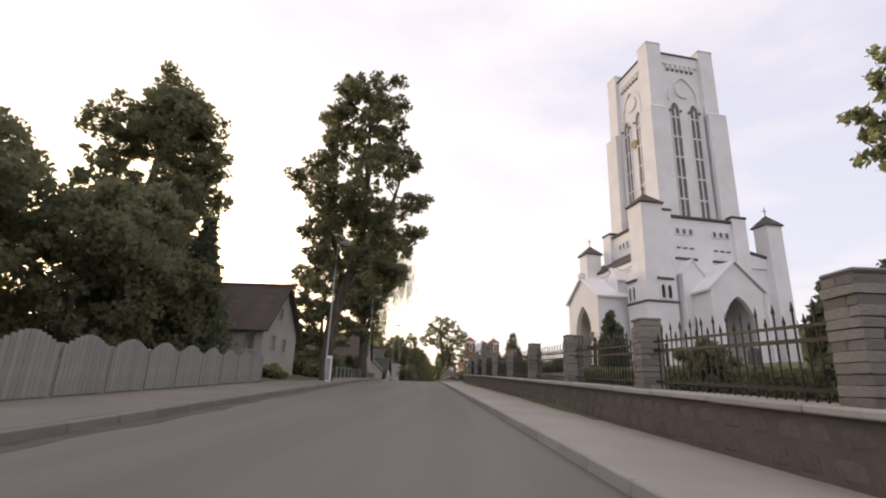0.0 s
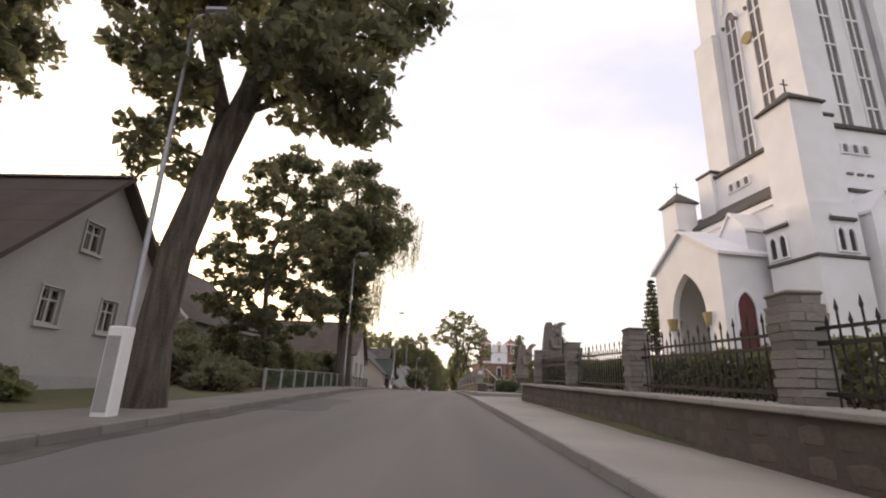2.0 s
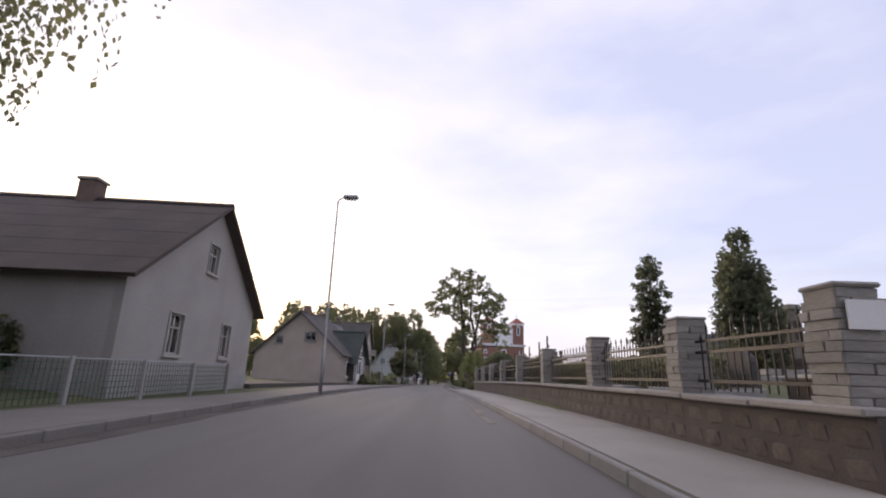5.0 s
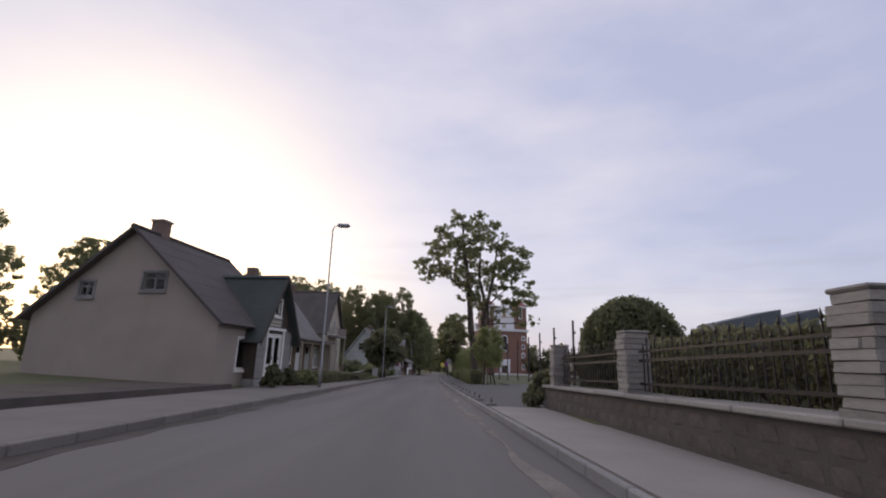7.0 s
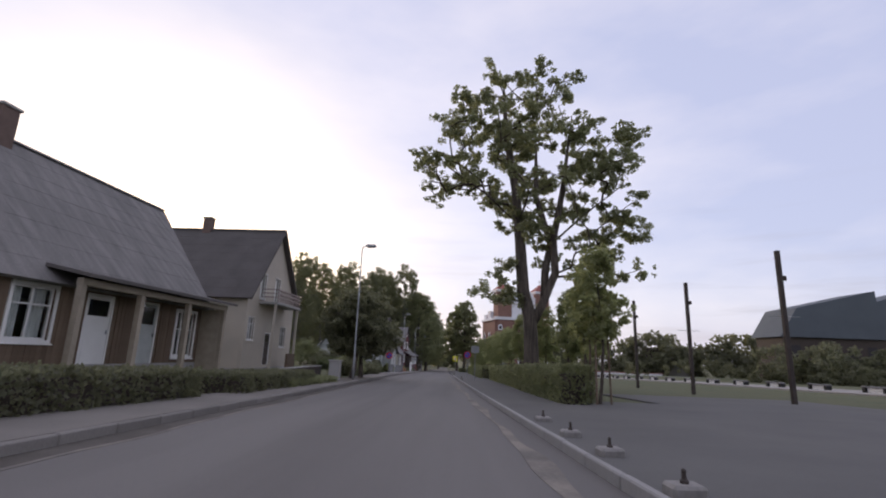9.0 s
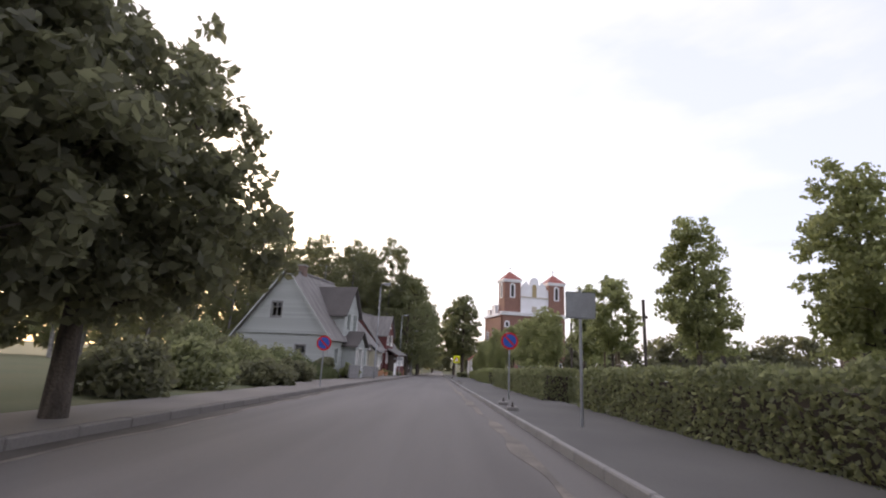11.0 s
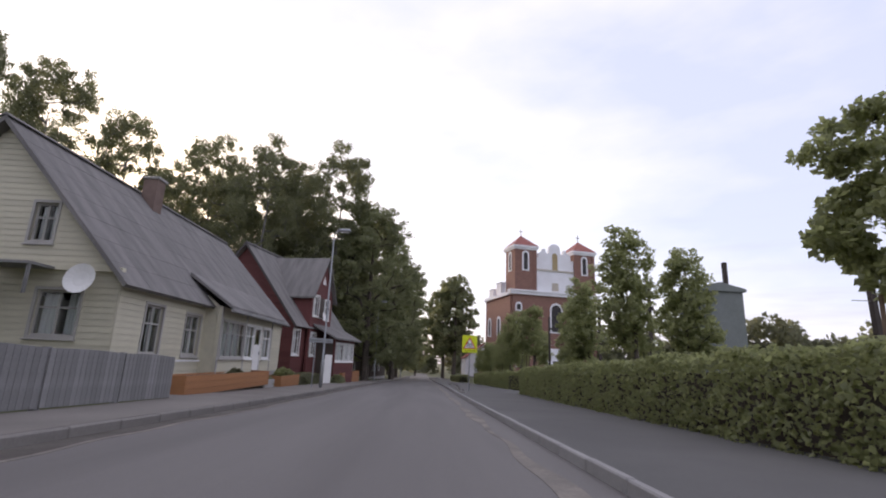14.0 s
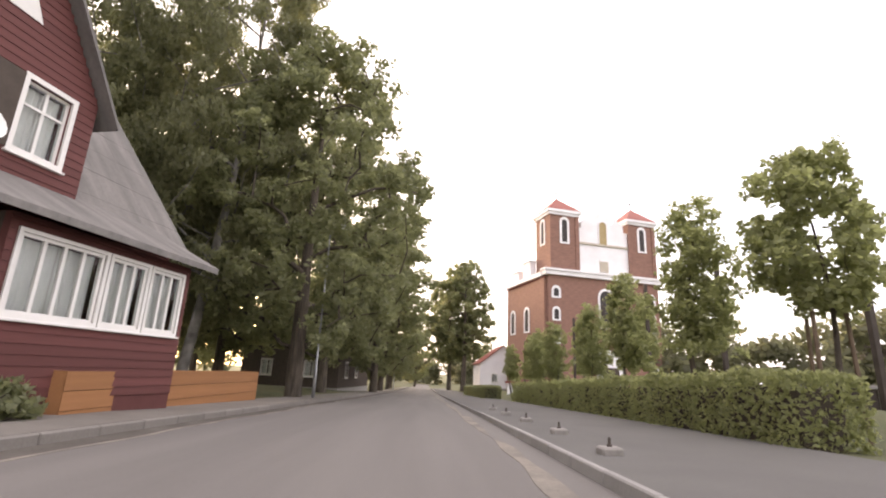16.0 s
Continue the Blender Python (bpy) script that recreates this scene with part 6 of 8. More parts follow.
WALL_H = 0.60
wall_run(-12, 36.5, WALL_H, 3.25, "dark field-stone retaining wall under pale coping")
wall_run(54.4, 88.1, WALL_H, 3.25, "dark field-stone wall round the cemetery")
pil_y = [-7.8 + 3.93 * k for k in range(12)]
for k, py in enumerate(pil_y):
    pillar(3.7, py, road_z(py) + STEP + WALL_H - 0.02, 0.38, 1.08, BLOCK, "pillars of the churchyard fence", "grey rough stone fence pillar with flat cap", k)
for k, (a, b) in enumerate(zip(pil_y, pil_y[1:])):
    railing(3.7, a + 0.24, b - 0.24, road_z(a) + STEP + WALL_H - 0.05, road_z(b) + STEP + WALL_H - 0.05, 0.90, "railings of the churchyard", "black iron railing with pointed bars between pillars")
pil2_y = [54.8, 57.4] + [61.0 + 4.4 * k for k in range(7)]
for k, py in enumerate(pil2_y):
    pillar(3.5, py, road_z(py) + STEP + WALL_H - 0.02, 0.42, 0.98, BLOCK_PALE, "pillars of the cemetery fence", "pale stone block fence pillar with flat cap", 40 + k)
for k, (a, b) in enumerate(zip(pil2_y, pil2_y[1:])):
    railing(3.5, a + 0.24, b - 0.24, road_z(a) + STEP + WALL_H, road_z(b) + STEP + WALL_H, 0.80, "railings of the cemetery", "black iron railing with pointed bars between pillars")


# ---- forecourt, statues and cemetery on the right ----
# three long steps, laid askew to the street, up to a pale landing
for k in range(3):
    bm = boxed(-0.02 * k, 0.40 * k, -0.35, 7.6, 0.40 * (k + 1) - 0.004 if k < 2 else 6.0, 0.14 * (k + 1), bevel=0.02)
    flight = part("church_step_%d" % (k + 1), bm, PAVING if k == 2 else CONCRETE)
    flight.matrix_basis = pose(2.9, 48.85, 1.365, 0, 0, -26)
    tagged(flight, "broad worn concrete step up to the church" if k < 2 else "pale landing above the worn steps", "step", kind="structure")
    # thin dark sheet over each riser, clear of the tread edge
    part("riser", boxed(0.0, 0.40 * k - 0.006, -0.1, 7.6, 0.40 * k + 0.002, 0.14 * (k + 1) - 0.035), GUTTER_RISER, flight, "dark riser face")


def pedestal(x, y, z, w, d, h, label):
    root = thing("pedestal", x, y, z, 2, label, "pedestal", "pedestals beside the steps")
    part("base", boxed(-w / 2 - 0.08, -d / 2 - 0.08, -0.4, w / 2 + 0.08, d / 2 + 0.08, 0.16, bevel=0.02), CONCRETE, root)
    me = mesh_of("block", boxed(-0.5, -0.5, 0.02, 0.5, 0.5, 0.98, bevel=0.03), STONE)
    n = 3
    for k in range(n):
        for a, s in ((-0.25, 0.49), (0.25, 0.49)):
            shared("block", me, Matrix.Translation((a * w + (0.06 if k % 2 else 0), 0, 0.16 + (h - 0.28) * k / n)) @ Matrix.Diagonal((w * s, d, (h - 0.28) / n, 1)), root)
    part("top_slab", boxed(-w / 2 - 0.08, -d / 2 - 0.08, h - 0.12, w / 2 + 0.14, d / 2 + 0.08, h, bevel=0.02), BLOCK, root)
    return root


def winged_statue(x, y, z, rz, s, label):
    """A kneeling figure with raised wings, one plain weathered shape."""
    bm = bmesh.new()

    def blob(c, r, m=None):
        out = bmesh.ops.create_icosphere(bm, subdivisions=3, radius=1.0)["verts"]
        bmesh.ops.transform(bm, matrix=Matrix.Translation(c) @ (m or Matrix()) @ Matrix.Diagonal((*r, 1)), verts=out)
    robe = Matrix.Translation((0.08, -0.04, 0.0)) @ Matrix.Diagonal((1.0, 0.72, 1.0, 1.0))
    lathe(bm, [(0.60, 0.0), (0.61, 0.14), (0.53, 0.20), (0.50, 0.34), (0.43, 0.38), (0.40, 0.56), (0.33, 0.62), (0.28, 0.90), (0.25, 1.15), (0.22, 1.32), (0.10, 1.42)], 20, robe)
    blob((0.20, -0.22, 1.44), (0.12, 0.14, 0.16))
    for ax in (-0.10, 0.30):
        blob((ax, -0.2, 0.98), (0.09, 0.13, 0.3), Matrix.Rotation(radians(-22), 4, "X"))
    blob((0.10, -0.34, 0.72), (0.26, 0.10, 0.09))
    tall = [(-0.58, 0.05), (0.04, 0.1), (0.08, 0.8), (0.06, 1.45), (0.02, 1.80), (-0.08, 1.97), (-0.22, 1.98), (-0.34, 1.78), (-0.42, 1.25), (-0.49, 0.7)]
    prism(bm, tall, "y", -0.12, 0.16, Matrix.Rotation(radians(12), 4, "Z"))
    low = [(0.10, 0.9), (0.40, 0.75), (0.44, 1.3), (0.42, 1.66), (0.50, 1.80), (0.68, 1.88), (0.66, 1.97), (0.44, 1.99), (0.26, 1.88), (0.12, 1.62)]
    prism(bm, low, "y", -0.10, 0.13, Matrix.Rotation(radians(-12), 4, "Z"))
    me = mesh_of("statue", bm, STATUE)
    ob = new("statue", me)
    ob.matrix_basis = pose(x, y, z, 0, 0, rz) @ Matrix.Scale(s, 4)
    rm = ob.modifiers.new("merge", "REMESH")
    rm.mode, rm.voxel_size, rm.use_smooth_shade = "VOXEL", 0.032, True
    sm = ob.modifiers.new("soften", "SMOOTH")
    sm.iterations = 3
    return tagged(ob, label, "statue", "winged statues by the steps")


pedestal(3.6, 41.0, 1.50, 1.5, 1.1, 1.27, "brown stone pedestal of a statue")
winged_statue(3.6, 41.0, 2.76, 8, 0.95, "weathered stone kneeling figure with raised wings")
pedestal(3.75, 50.3, 1.38, 1.35, 1.2, 1.0, "brown stone pedestal beside the steps")
winged_statue(3.7, 50.3, 2.37, -6, 1.05, "weathered stone winged figure beyond the steps")


def handrail():
    root = thing("handrail", line_x(39.9) + 2.5, 39.9, road_z(39.9) + STEP, 0, "grey steel handrail beside the footway steps", "handrail")
    bm = bmesh.new()
    tube(bm, [(-0.05, 1.0, 1.15), (0.35, -0.2, 0.65)], [0.025, 0.025], 8)
    part("rail", bm, STEEL, root)
    for x, y, h in ((0.02, 0.75, 1.05), (0.26, 0.06, 0.75)):
        bm = bmesh.new()
        tube(bm, [(x, y, -0.1), (x, y, h)], [0.02, 0.02], 8)
        part("post", bm, STEEL, root)


handrail()
dome_bush(2.45, 49.75, road_z(49.7) + STEP - 0.02, 0.72, 0.72, "low round clipped bush by the forecourt", NEEDLE, 3, 6000, 0.045)
shrub("bush", 2.6, 51.5, 1.36, 0.8, 1.0, 0.85, "wide dark mountain pine by the forecourt", NEEDLE, 4, 9000, 0.05)
shrub("bush", 8.6, 57.0, ground_z(8.6, 57.0), 1.5, 1.5, 1.4, "dark spreading bush on the bank", NEEDLE, 5, 4500, 0.08)
hedge(1.95, 36.9, 4.4, 36.9, 0.8, 1.0, "clipped dark hedge block behind the wall end", 6)


def notice_board(x, y, z):
    root = thing("notice_board", x, y, z, 10, "white notice board on two posts", "notice board")
    for u in (-0.5, 0.5):
        part("post", boxed(u - 0.03, -0.03, -0.2, u + 0.03, 0.03, 1.5), STEEL, root)
    b = part("panel", boxed(-0.6, -0.05, 0.75, 0.6, -0.03, 1.5), WHITE_PAINT, root)
    for k in range(3):
        part("sheet", boxed(-0.5 + 0.36 * k, -0.056, 0.85, -0.22 + 0.36 * k, -0.05, 1.4), GREY_RENDER if k % 2 else CONCRETE, b)


notice_board(11.6, 57.0, ground_z(11.6, 57.0) - 0.4)
hedge(line_x(70) + 4.7, 70.0, line_x(85.5) + 4.6, 85.5, 0.8, 1.05, "dark rough planting behind the cemetery railing", 14, LEAF_DARK)
hedge(line_x(60) + 5.2, 60.0, line_x(69) + 5.0, 69.0, 0.7, 0.7, "low dark planting between the graves", 15, LEAF_DARK)
tree("thuja", 6.0, 70.5, ground_z(6, 70.5), 5.6, 0.65, 0.3, "tall narrow dark thuja with a second column grown into it", NEEDLE, trunk_r=0.1, clumps=110, leaves=17000, size=0.05, seed=2, clump_r=0.3, tufts=5, tuft=0.5,
     path=((0, 0, 0), (0, 0, 2.0), (0.05, 0, 5.3)), lobes=((0.05, 0, 2.9, 0.55, 0.55, 2.6), (0.05, 0, 1.6, 0.6, 0.6, 1.4), (-0.45, 0, 1.9, 0.36, 0.4, 1.7)))
conifer("thuja", 10.2, 71.0, ground_z(10.2, 71), 6.4, 1.35, "broad conical dark thuja among graves", 4, tight=True)
conifer("thuja", 7.6, 21.8, ground_z(7.6, 21.8), 2.9, 0.62, "narrow dark thuja behind the railing", 5, tight=True)
conifer("thuja", 13.4, 14.0, ground_z(13.4, 14), 3.2, 0.8, "dark thuja in the churchyard", 6, tight=True)
conifer("thuja", 9.4, 11.5, ground_z(9.4, 11.5), 2.4, 0.6, "small thuja behind the railing", 7, tight=True)
conifer("thuja", 12.5, 84.0, ground_z(12.5, 84), 2.4, 0.7, "pointed thuja on the bank", 8, tight=True)
conifer("thuja", 14.5, 83.0, ground_z(14.5, 83), 2.2, 0.7, "pointed thuja on the bank", 9, tight=True)
conifer("spruce_tree", 19.6, 68.5, ground_z(19.6, 68.5), 10.2, 2.0, "spruce with bare lower trunk on the bank", 10, bare=0.28)
conifer("spruce_tree", 23.0, 66.0, ground_z(23, 66), 11.5, 2.6, "dark spruce behind the graves", 11, bare=0.12)
hedge(6.4, 5.0, 5.2, 18.0, 0.7, 0.42, "low dark planting behind the churchyard railing", 12)
for sx, sy, sr, sh in ((5.9, 11.6, 0.5, 1.15), (5.8, 10.4, 0.6, 1.3), (6.3, 7.2, 0.55, 1.35), (6.6, 5.4, 0.6, 1.2)):
    shrub("shrub", sx, sy, ground_z(sx, sy), sr, sr, sh, "dark leafy shrub behind the churchyard railing", LEAF_DARK, int(sy * 10), 3500, 0.06, group="churchyard shrubs")
hedge(3.9, 24.0, 3.3, 35.0, 0.8, 0.75, "low clipped hedge behind the railing", 13)
for k, (bx, by, r, h) in enumerate(((16, 76, 3.0, 2.4), (20, 78, 3.2, 2.8), (12, 79, 2.4, 1.8), (24, 72, 3.0, 2.6), (15, 60, 2.2, 1.7), (18, 57, 2.6, 2.0), (12.5, 56.5, 1.6, 1.3))):
    shrub("bush", bx, by, ground_z(bx, by), r, r, h, "rough green bush on the cemetery bank", LEAF_DARK, 20 + k, 5200, 0.11, group="bushes on the bank")
dome_bush(1.5, 86.6, ground_z(1.5, 86.6), 1.12, 2.45, "tall dome of clipped dark shrub at the fence end", LEAF_HEDGE, 31)
shrub("bush", -0.1, 88.7, ground_z(-0.1, 88.7), 0.65, 0.6, 1.15, "wild dark bush at the end of the wall", LEAF_DARK, 32, 3800, 0.06)
tree("tree", 21.5, 17.5, ground_z(21.5, 17.5), 14.5, 3.6, 6.0, "tall tree in the churchyard", LEAF_MID, trunk_r=0.25, clumps=45, leaves=9000, size=0.2, seed=15, clump_r=1.1)


def gravestone(x, y, kind, seed):
    rng = random.Random(seed)
    z = ground_z(x, y)
    root = thing("gravestone", x, y, z, rng.uniform(70, 100), {"slab": "dark upright granite gravestone", "cross": "dark iron grave cross on a stone foot", "round": "round-topped dark gravestone"}[kind] + " in the cemetery", "gravestone", "graves")
    h = rng.uniform(0.8, 1.25)
    part("foot", boxed(-0.4, -0.18, -0.2, 0.4, 0.18, 0.16, bevel=0.02), CONCRETE, root)
    bm = bmesh.new()
    if kind == "cross":
        h *= 1.25
        box(bm, -0.05, -0.05, 0.16, 0.05, 0.05, h, bevel=0.01)
        box(bm, -0.34, -0.045, h * 0.68, 0.34, 0.045, h * 0.68 + 0.1, bevel=0.01)
    else:
        w = rng.uniform(0.26, 0.42)
        top = [(w * math.cos(a), h - (w * 0.6 if kind == "round" else 0.12) + (w * 0.6 if kind == "round" else 0.12) * math.sin(a)) for a in [math.pi * k / 8 for k in range(9)]]
        prism(bm, [(-w, 0.16), (w, 0.16)] + top, "y", -0.07, 0.07)
    part("stone" if kind != "cross" else "cross", bm, GRAVE if kind != "cross" else IRON, root)
    part("kerb", boxed(-0.5, 0.2, -0.1, 0.5, 1.7, 0.12, bevel=0.02), CONCRETE, root)


GRAVE = mat("dark_granite", (0.085, 0.08, 0.078), 0.65, 0.25, 6, 60, 0.0)
rg = random.Random(9)
for row, gx in enumerate((3.0, 5.4, 8.0, 10.8, 14.0)):
    for gy in range(57, 88, 3):
        y = gy + rg.uniform(-0.6, 0.6)
        if rg.random() < 0.86:
            gravestone(gx + line_x(y) + 3.1, y, rg.choice(("slab", "slab", "cross", "round")), rg.randint(0, 9999))
for gx, gy in ((8.8, 9.0), (10.2, 16.0), (7.2, 26.5), (9.0, 29.0), (6.0, 32.0), (11.0, 24.0)):
    gravestone(gx, gy, rg.choice(("slab", "cross")), rg.randint(0, 9999))


def big_cross(x, y, h, label, k=1.0):
    root = thing("memorial_cross", x, y, ground_z(x, y), 0, label, "cross")
    w = 0.34 * k
    part("plinth", boxed(-w, -w, -0.2, w, w, 0.75 * k, bevel=0.04), STONE, root)
    part("plinth_step", boxed(-w - 0.14 * k, -w - 0.14 * k, -0.25, w + 0.14 * k, w + 0.14 * k, 0.22 * k, bevel=0.03), STONE, root)
    bm = bmesh.new()
    t, a, zc = 0.085 * k, 0.5 * k, h * 0.74
    box(bm, -t, -t * 0.9, 0.75 * k - 0.02, t, t * 0.9, h, bevel=0.02)
    box(bm, -a, -t * 0.88, zc, a, t * 0.88, zc + 2 * t, bevel=0.02)
    for ex, ez in ((-a, zc + t), (a, zc + t), (0, h)):
        lathe(bm, [(0.0, -t * 0.86), (t * 1.5, -t * 0.86), (t * 1.5, t * 0.86), (0.0, t * 0.86)], 8, Matrix.Translation((ex, 0, ez)) @ Matrix.Rotation(radians(90), 4, "X"))
    part("cross", bm, DARK_WOOD, root)


big_cross(13.2, 70.0, 3.2, "tall dark memorial cross on a stone plinth")
big_cross(8.6, 27.5, 2.0, "dark stone cross behind the railing", 0.8)
big_cross(line_x(81) + 8.0, 81.0, 1.9, "slender dark cross over the cemetery railing", 0.6)
big_cross(line_x(78.2) + 7.0, 78.2, 1.7, "dark grave cross over the cemetery railing", 0.55)


def shrine(x, y):
    root = thing("memorial_pillar", x, y, ground_z(x, y), 8, "tall grey stone memorial pillar with a flat cap", "memorial")
    part("base", boxed(-0.42, -0.42, -0.3, 0.42, 0.42, 0.5, bevel=0.03), STONE, root)
    part("shaft", boxed(-0.27, -0.27, 0.5, 0.27, 0.27, 2.55, bevel=0.03), BLOCK, root)
    part("tablet", boxed(-0.17, -0.285, 1.3, 0.17, -0.272, 2.1), STONE, root)
    bm = bmesh.new()
    box(bm, -0.36, -0.36, 2.55, 0.36, 0.36, 2.7, bevel=0.03)
    box(bm, -0.28, -0.28, 2.7, 0.28, 0.28, 2.8)
    part("cap", bm, COPING, root)


shrine(12.4, 71.5)


def litter_bin(x, y):
    root = thing("litter_bin", x, y, ground_z(x, y), 0, "dark waste container by the cemetery gate", "bin")
    bm = bmesh.new()
    prism(bm, [(-0.42, 0.0), (0.42, 0.0), (0.5, 0.8), (-0.5, 0.8)], "y", -0.35, 0.35)
    part("body", bm, RUST, root)
    part("lid", boxed(-0.53, -0.38, 0.8, 0.53, 0.38, 0.86, bevel=0.02), RUST, root)


litter_bin(3.6, 58.3)
plaque_y = 54.8
part("plaque", boxed(-0.16, -0.262, 0.62, 0.16, -0.245, 0.86), WHITE_PAINT, [o for o in scene.objects if o.name.startswith("stone_pillar") and abs(o.location.y - plaque_y) < 0.1][0])

# ---- the square: masts, bollard stones, hedges, young trees, benches ----
mast_root = thing("mast", 8.5, 104.2, ground_z(8.5, 104.2), 0, "dark square steel mast with small floodlight", "mast", "masts on the square")
part("shaft", boxed(-0.08, -0.08, -0.3, 0.08, 0.08, 5.9, bevel=0.012), RUST, mast_root)
part("floodlight", boxed(0.08, -0.07, 4.7, 0.24, 0.07, 4.9, bevel=0.03), RUST, mast_root)
bar = bmesh.new()
tube(bar, [(-0.6, 0, 3.3), (0.6, 0, 3.3)], [0.012, 0.012], 6)
part("crossbar", bar, STEEL, mast_root)
for k in range(1, 22):
    my = 104.2 + 7.46 * min(k, 9) + 6.45 * max(0, k - 9)
    mx = 9.0 - 1.4 * smooth(140, 170, my) - 0.8 * smooth(185, 200, my)
    copy_thing(mast_root, pose(mx, my, ground_z(mx, my)))

stone_root = thing("bollard_foot", *at(1.95, 88.7), 0, "low concrete bollard foot with an iron stub", "bollard foot", "bollard feet along the kerb")
part("block", boxed(-0.135, -0.11, -0.05, 0.135, 0.11, 0.09, bevel=0.025), FOOT, stone_root)
stub = bmesh.new()
lathe(stub, [(0.034, 0.09), (0.034, 0.11), (0.02, 0.12), (0.017, 0.165), (0.021, 0.18), (0.01, 0.195)], 8)
part("stub", stub, RUST, stone_root)
for by in (91.2, 92.9, 94.6, 96.4, 98.4, 100.2, 102.3, 104.4, 106.1, 107.6, 109.5, 138, 140, 162.8, 164.4, 166.4, 189.2, 191.0, 194.1, 197.4, 200.0, 202.9, 205.7, 208.6):
    bx, _, bz = at(1.95 + random.uniform(-0.05, 0.05) + 0.4 * smooth(190, 200, by), by)
    copy_thing(stone_root, pose(bx, by, bz, 0, 0, random.uniform(-12, 12)))

hedge(*at(4.2, 115.0)[:2], *at(4.8, 141.0)[:2], 0.95, 1.08, "long clipped green hedge beside the footway", 51, LEAF_MID)
hedge(*at(4.5, 143.5)[:2], *at(4.8, 161.5)[:2], 1.1, 1.1, "long clipped green hedge beside the footway", 52, LEAF_MID)
# these two take the lighter leaf, stronger light painted into the colour
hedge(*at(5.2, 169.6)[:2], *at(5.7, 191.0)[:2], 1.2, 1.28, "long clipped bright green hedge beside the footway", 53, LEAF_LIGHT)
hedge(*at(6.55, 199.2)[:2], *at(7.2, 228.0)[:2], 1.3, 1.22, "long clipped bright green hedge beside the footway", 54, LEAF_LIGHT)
hedge(*at(5.6, 232)[:2], *at(5.6, 252)[:2], 1.4, 1.0, "clipped green hedge in the distance", 55, LEAF_MID)

kiosk = thing("transformer_kiosk", 5.15, 181.4, ground_z(5.15, 181.4), 0, "tall grey-green rendered transformer kiosk behind the hedge", "kiosk")
part("body", boxed(-0.8, -0.6, -0.3, 0.8, 0.6, 4.0, bevel=0.02), KIOSK_RENDER, kiosk)
bm = bmesh.new()
prism(bm, [(-0.88, 4.0), (0.88, 4.0), (0.88, 4.1), (0.0, 4.32), (-0.88, 4.1)], "y", -0.68, 0.68)
part("roof", bm, KIOSK_RENDER, kiosk)
kiosk_door = part("door", boxed(-0.45, -0.625, 0.1, 0.45, -0.602, 2.1, bevel=0.006), STEEL, kiosk)
part("handle", boxed(0.3, -0.655, 1.0, 0.34, -0.626, 1.18, bevel=0.005), RUST, kiosk_door)

bench_root = thing("bench", 20.2, 108, ground_z(20.2, 108), 90, "low concrete and timber bench by the walk", "bench", "benches by the pale walk")
part("seat", boxed(-0.9, -0.22, 0.40, 0.9, 0.22, 0.48, bevel=0.01), GREY_WOOD, bench_root)
for u in (-0.75, 0.75):
    part("leg", boxed(u - 0.12, -0.2, -0.05, u + 0.12, 0.2, 0.40, bevel=0.01), SIGN_BLACK, bench_root)
part("panel", boxed(-0.6, -0.08, 0.05, 0.6, 0.08, 0.38), WHITE_PAINT, bench_root)
for k in range(1, 24):
    by = 108 + 4.7 * k
    copy_thing(bench_root, pose(22.8, by, ground_z(22.8, by), 0, 0, 90))

low_bench = thing("concrete_bench", 6.25, 204.2, ground_z(6.25, 204.2), 0, "low bench with pale concrete ends and dark panels", "bench", "concrete benches on the square")
for u in (-0.98, 0.80):
    part("end_block", boxed(u, -0.24, -0.3, u + 0.18, 0.24, 0.62, bevel=0.015), FOOT, low_bench)
part("panel", boxed(-0.8, -0.16, -0.2, 0.8, 0.16, 0.52, bevel=0.01), RUST, low_bench)
part("seat", boxed(-0.8, -0.22, 0.524, 0.8, 0.22, 0.59, bevel=0.012), GREY_WOOD, low_bench)
for bx in (8.25, 10.25):
    copy_thing(low_bench, pose(bx, 204.2, ground_z(bx, 204.2) + 0.02))

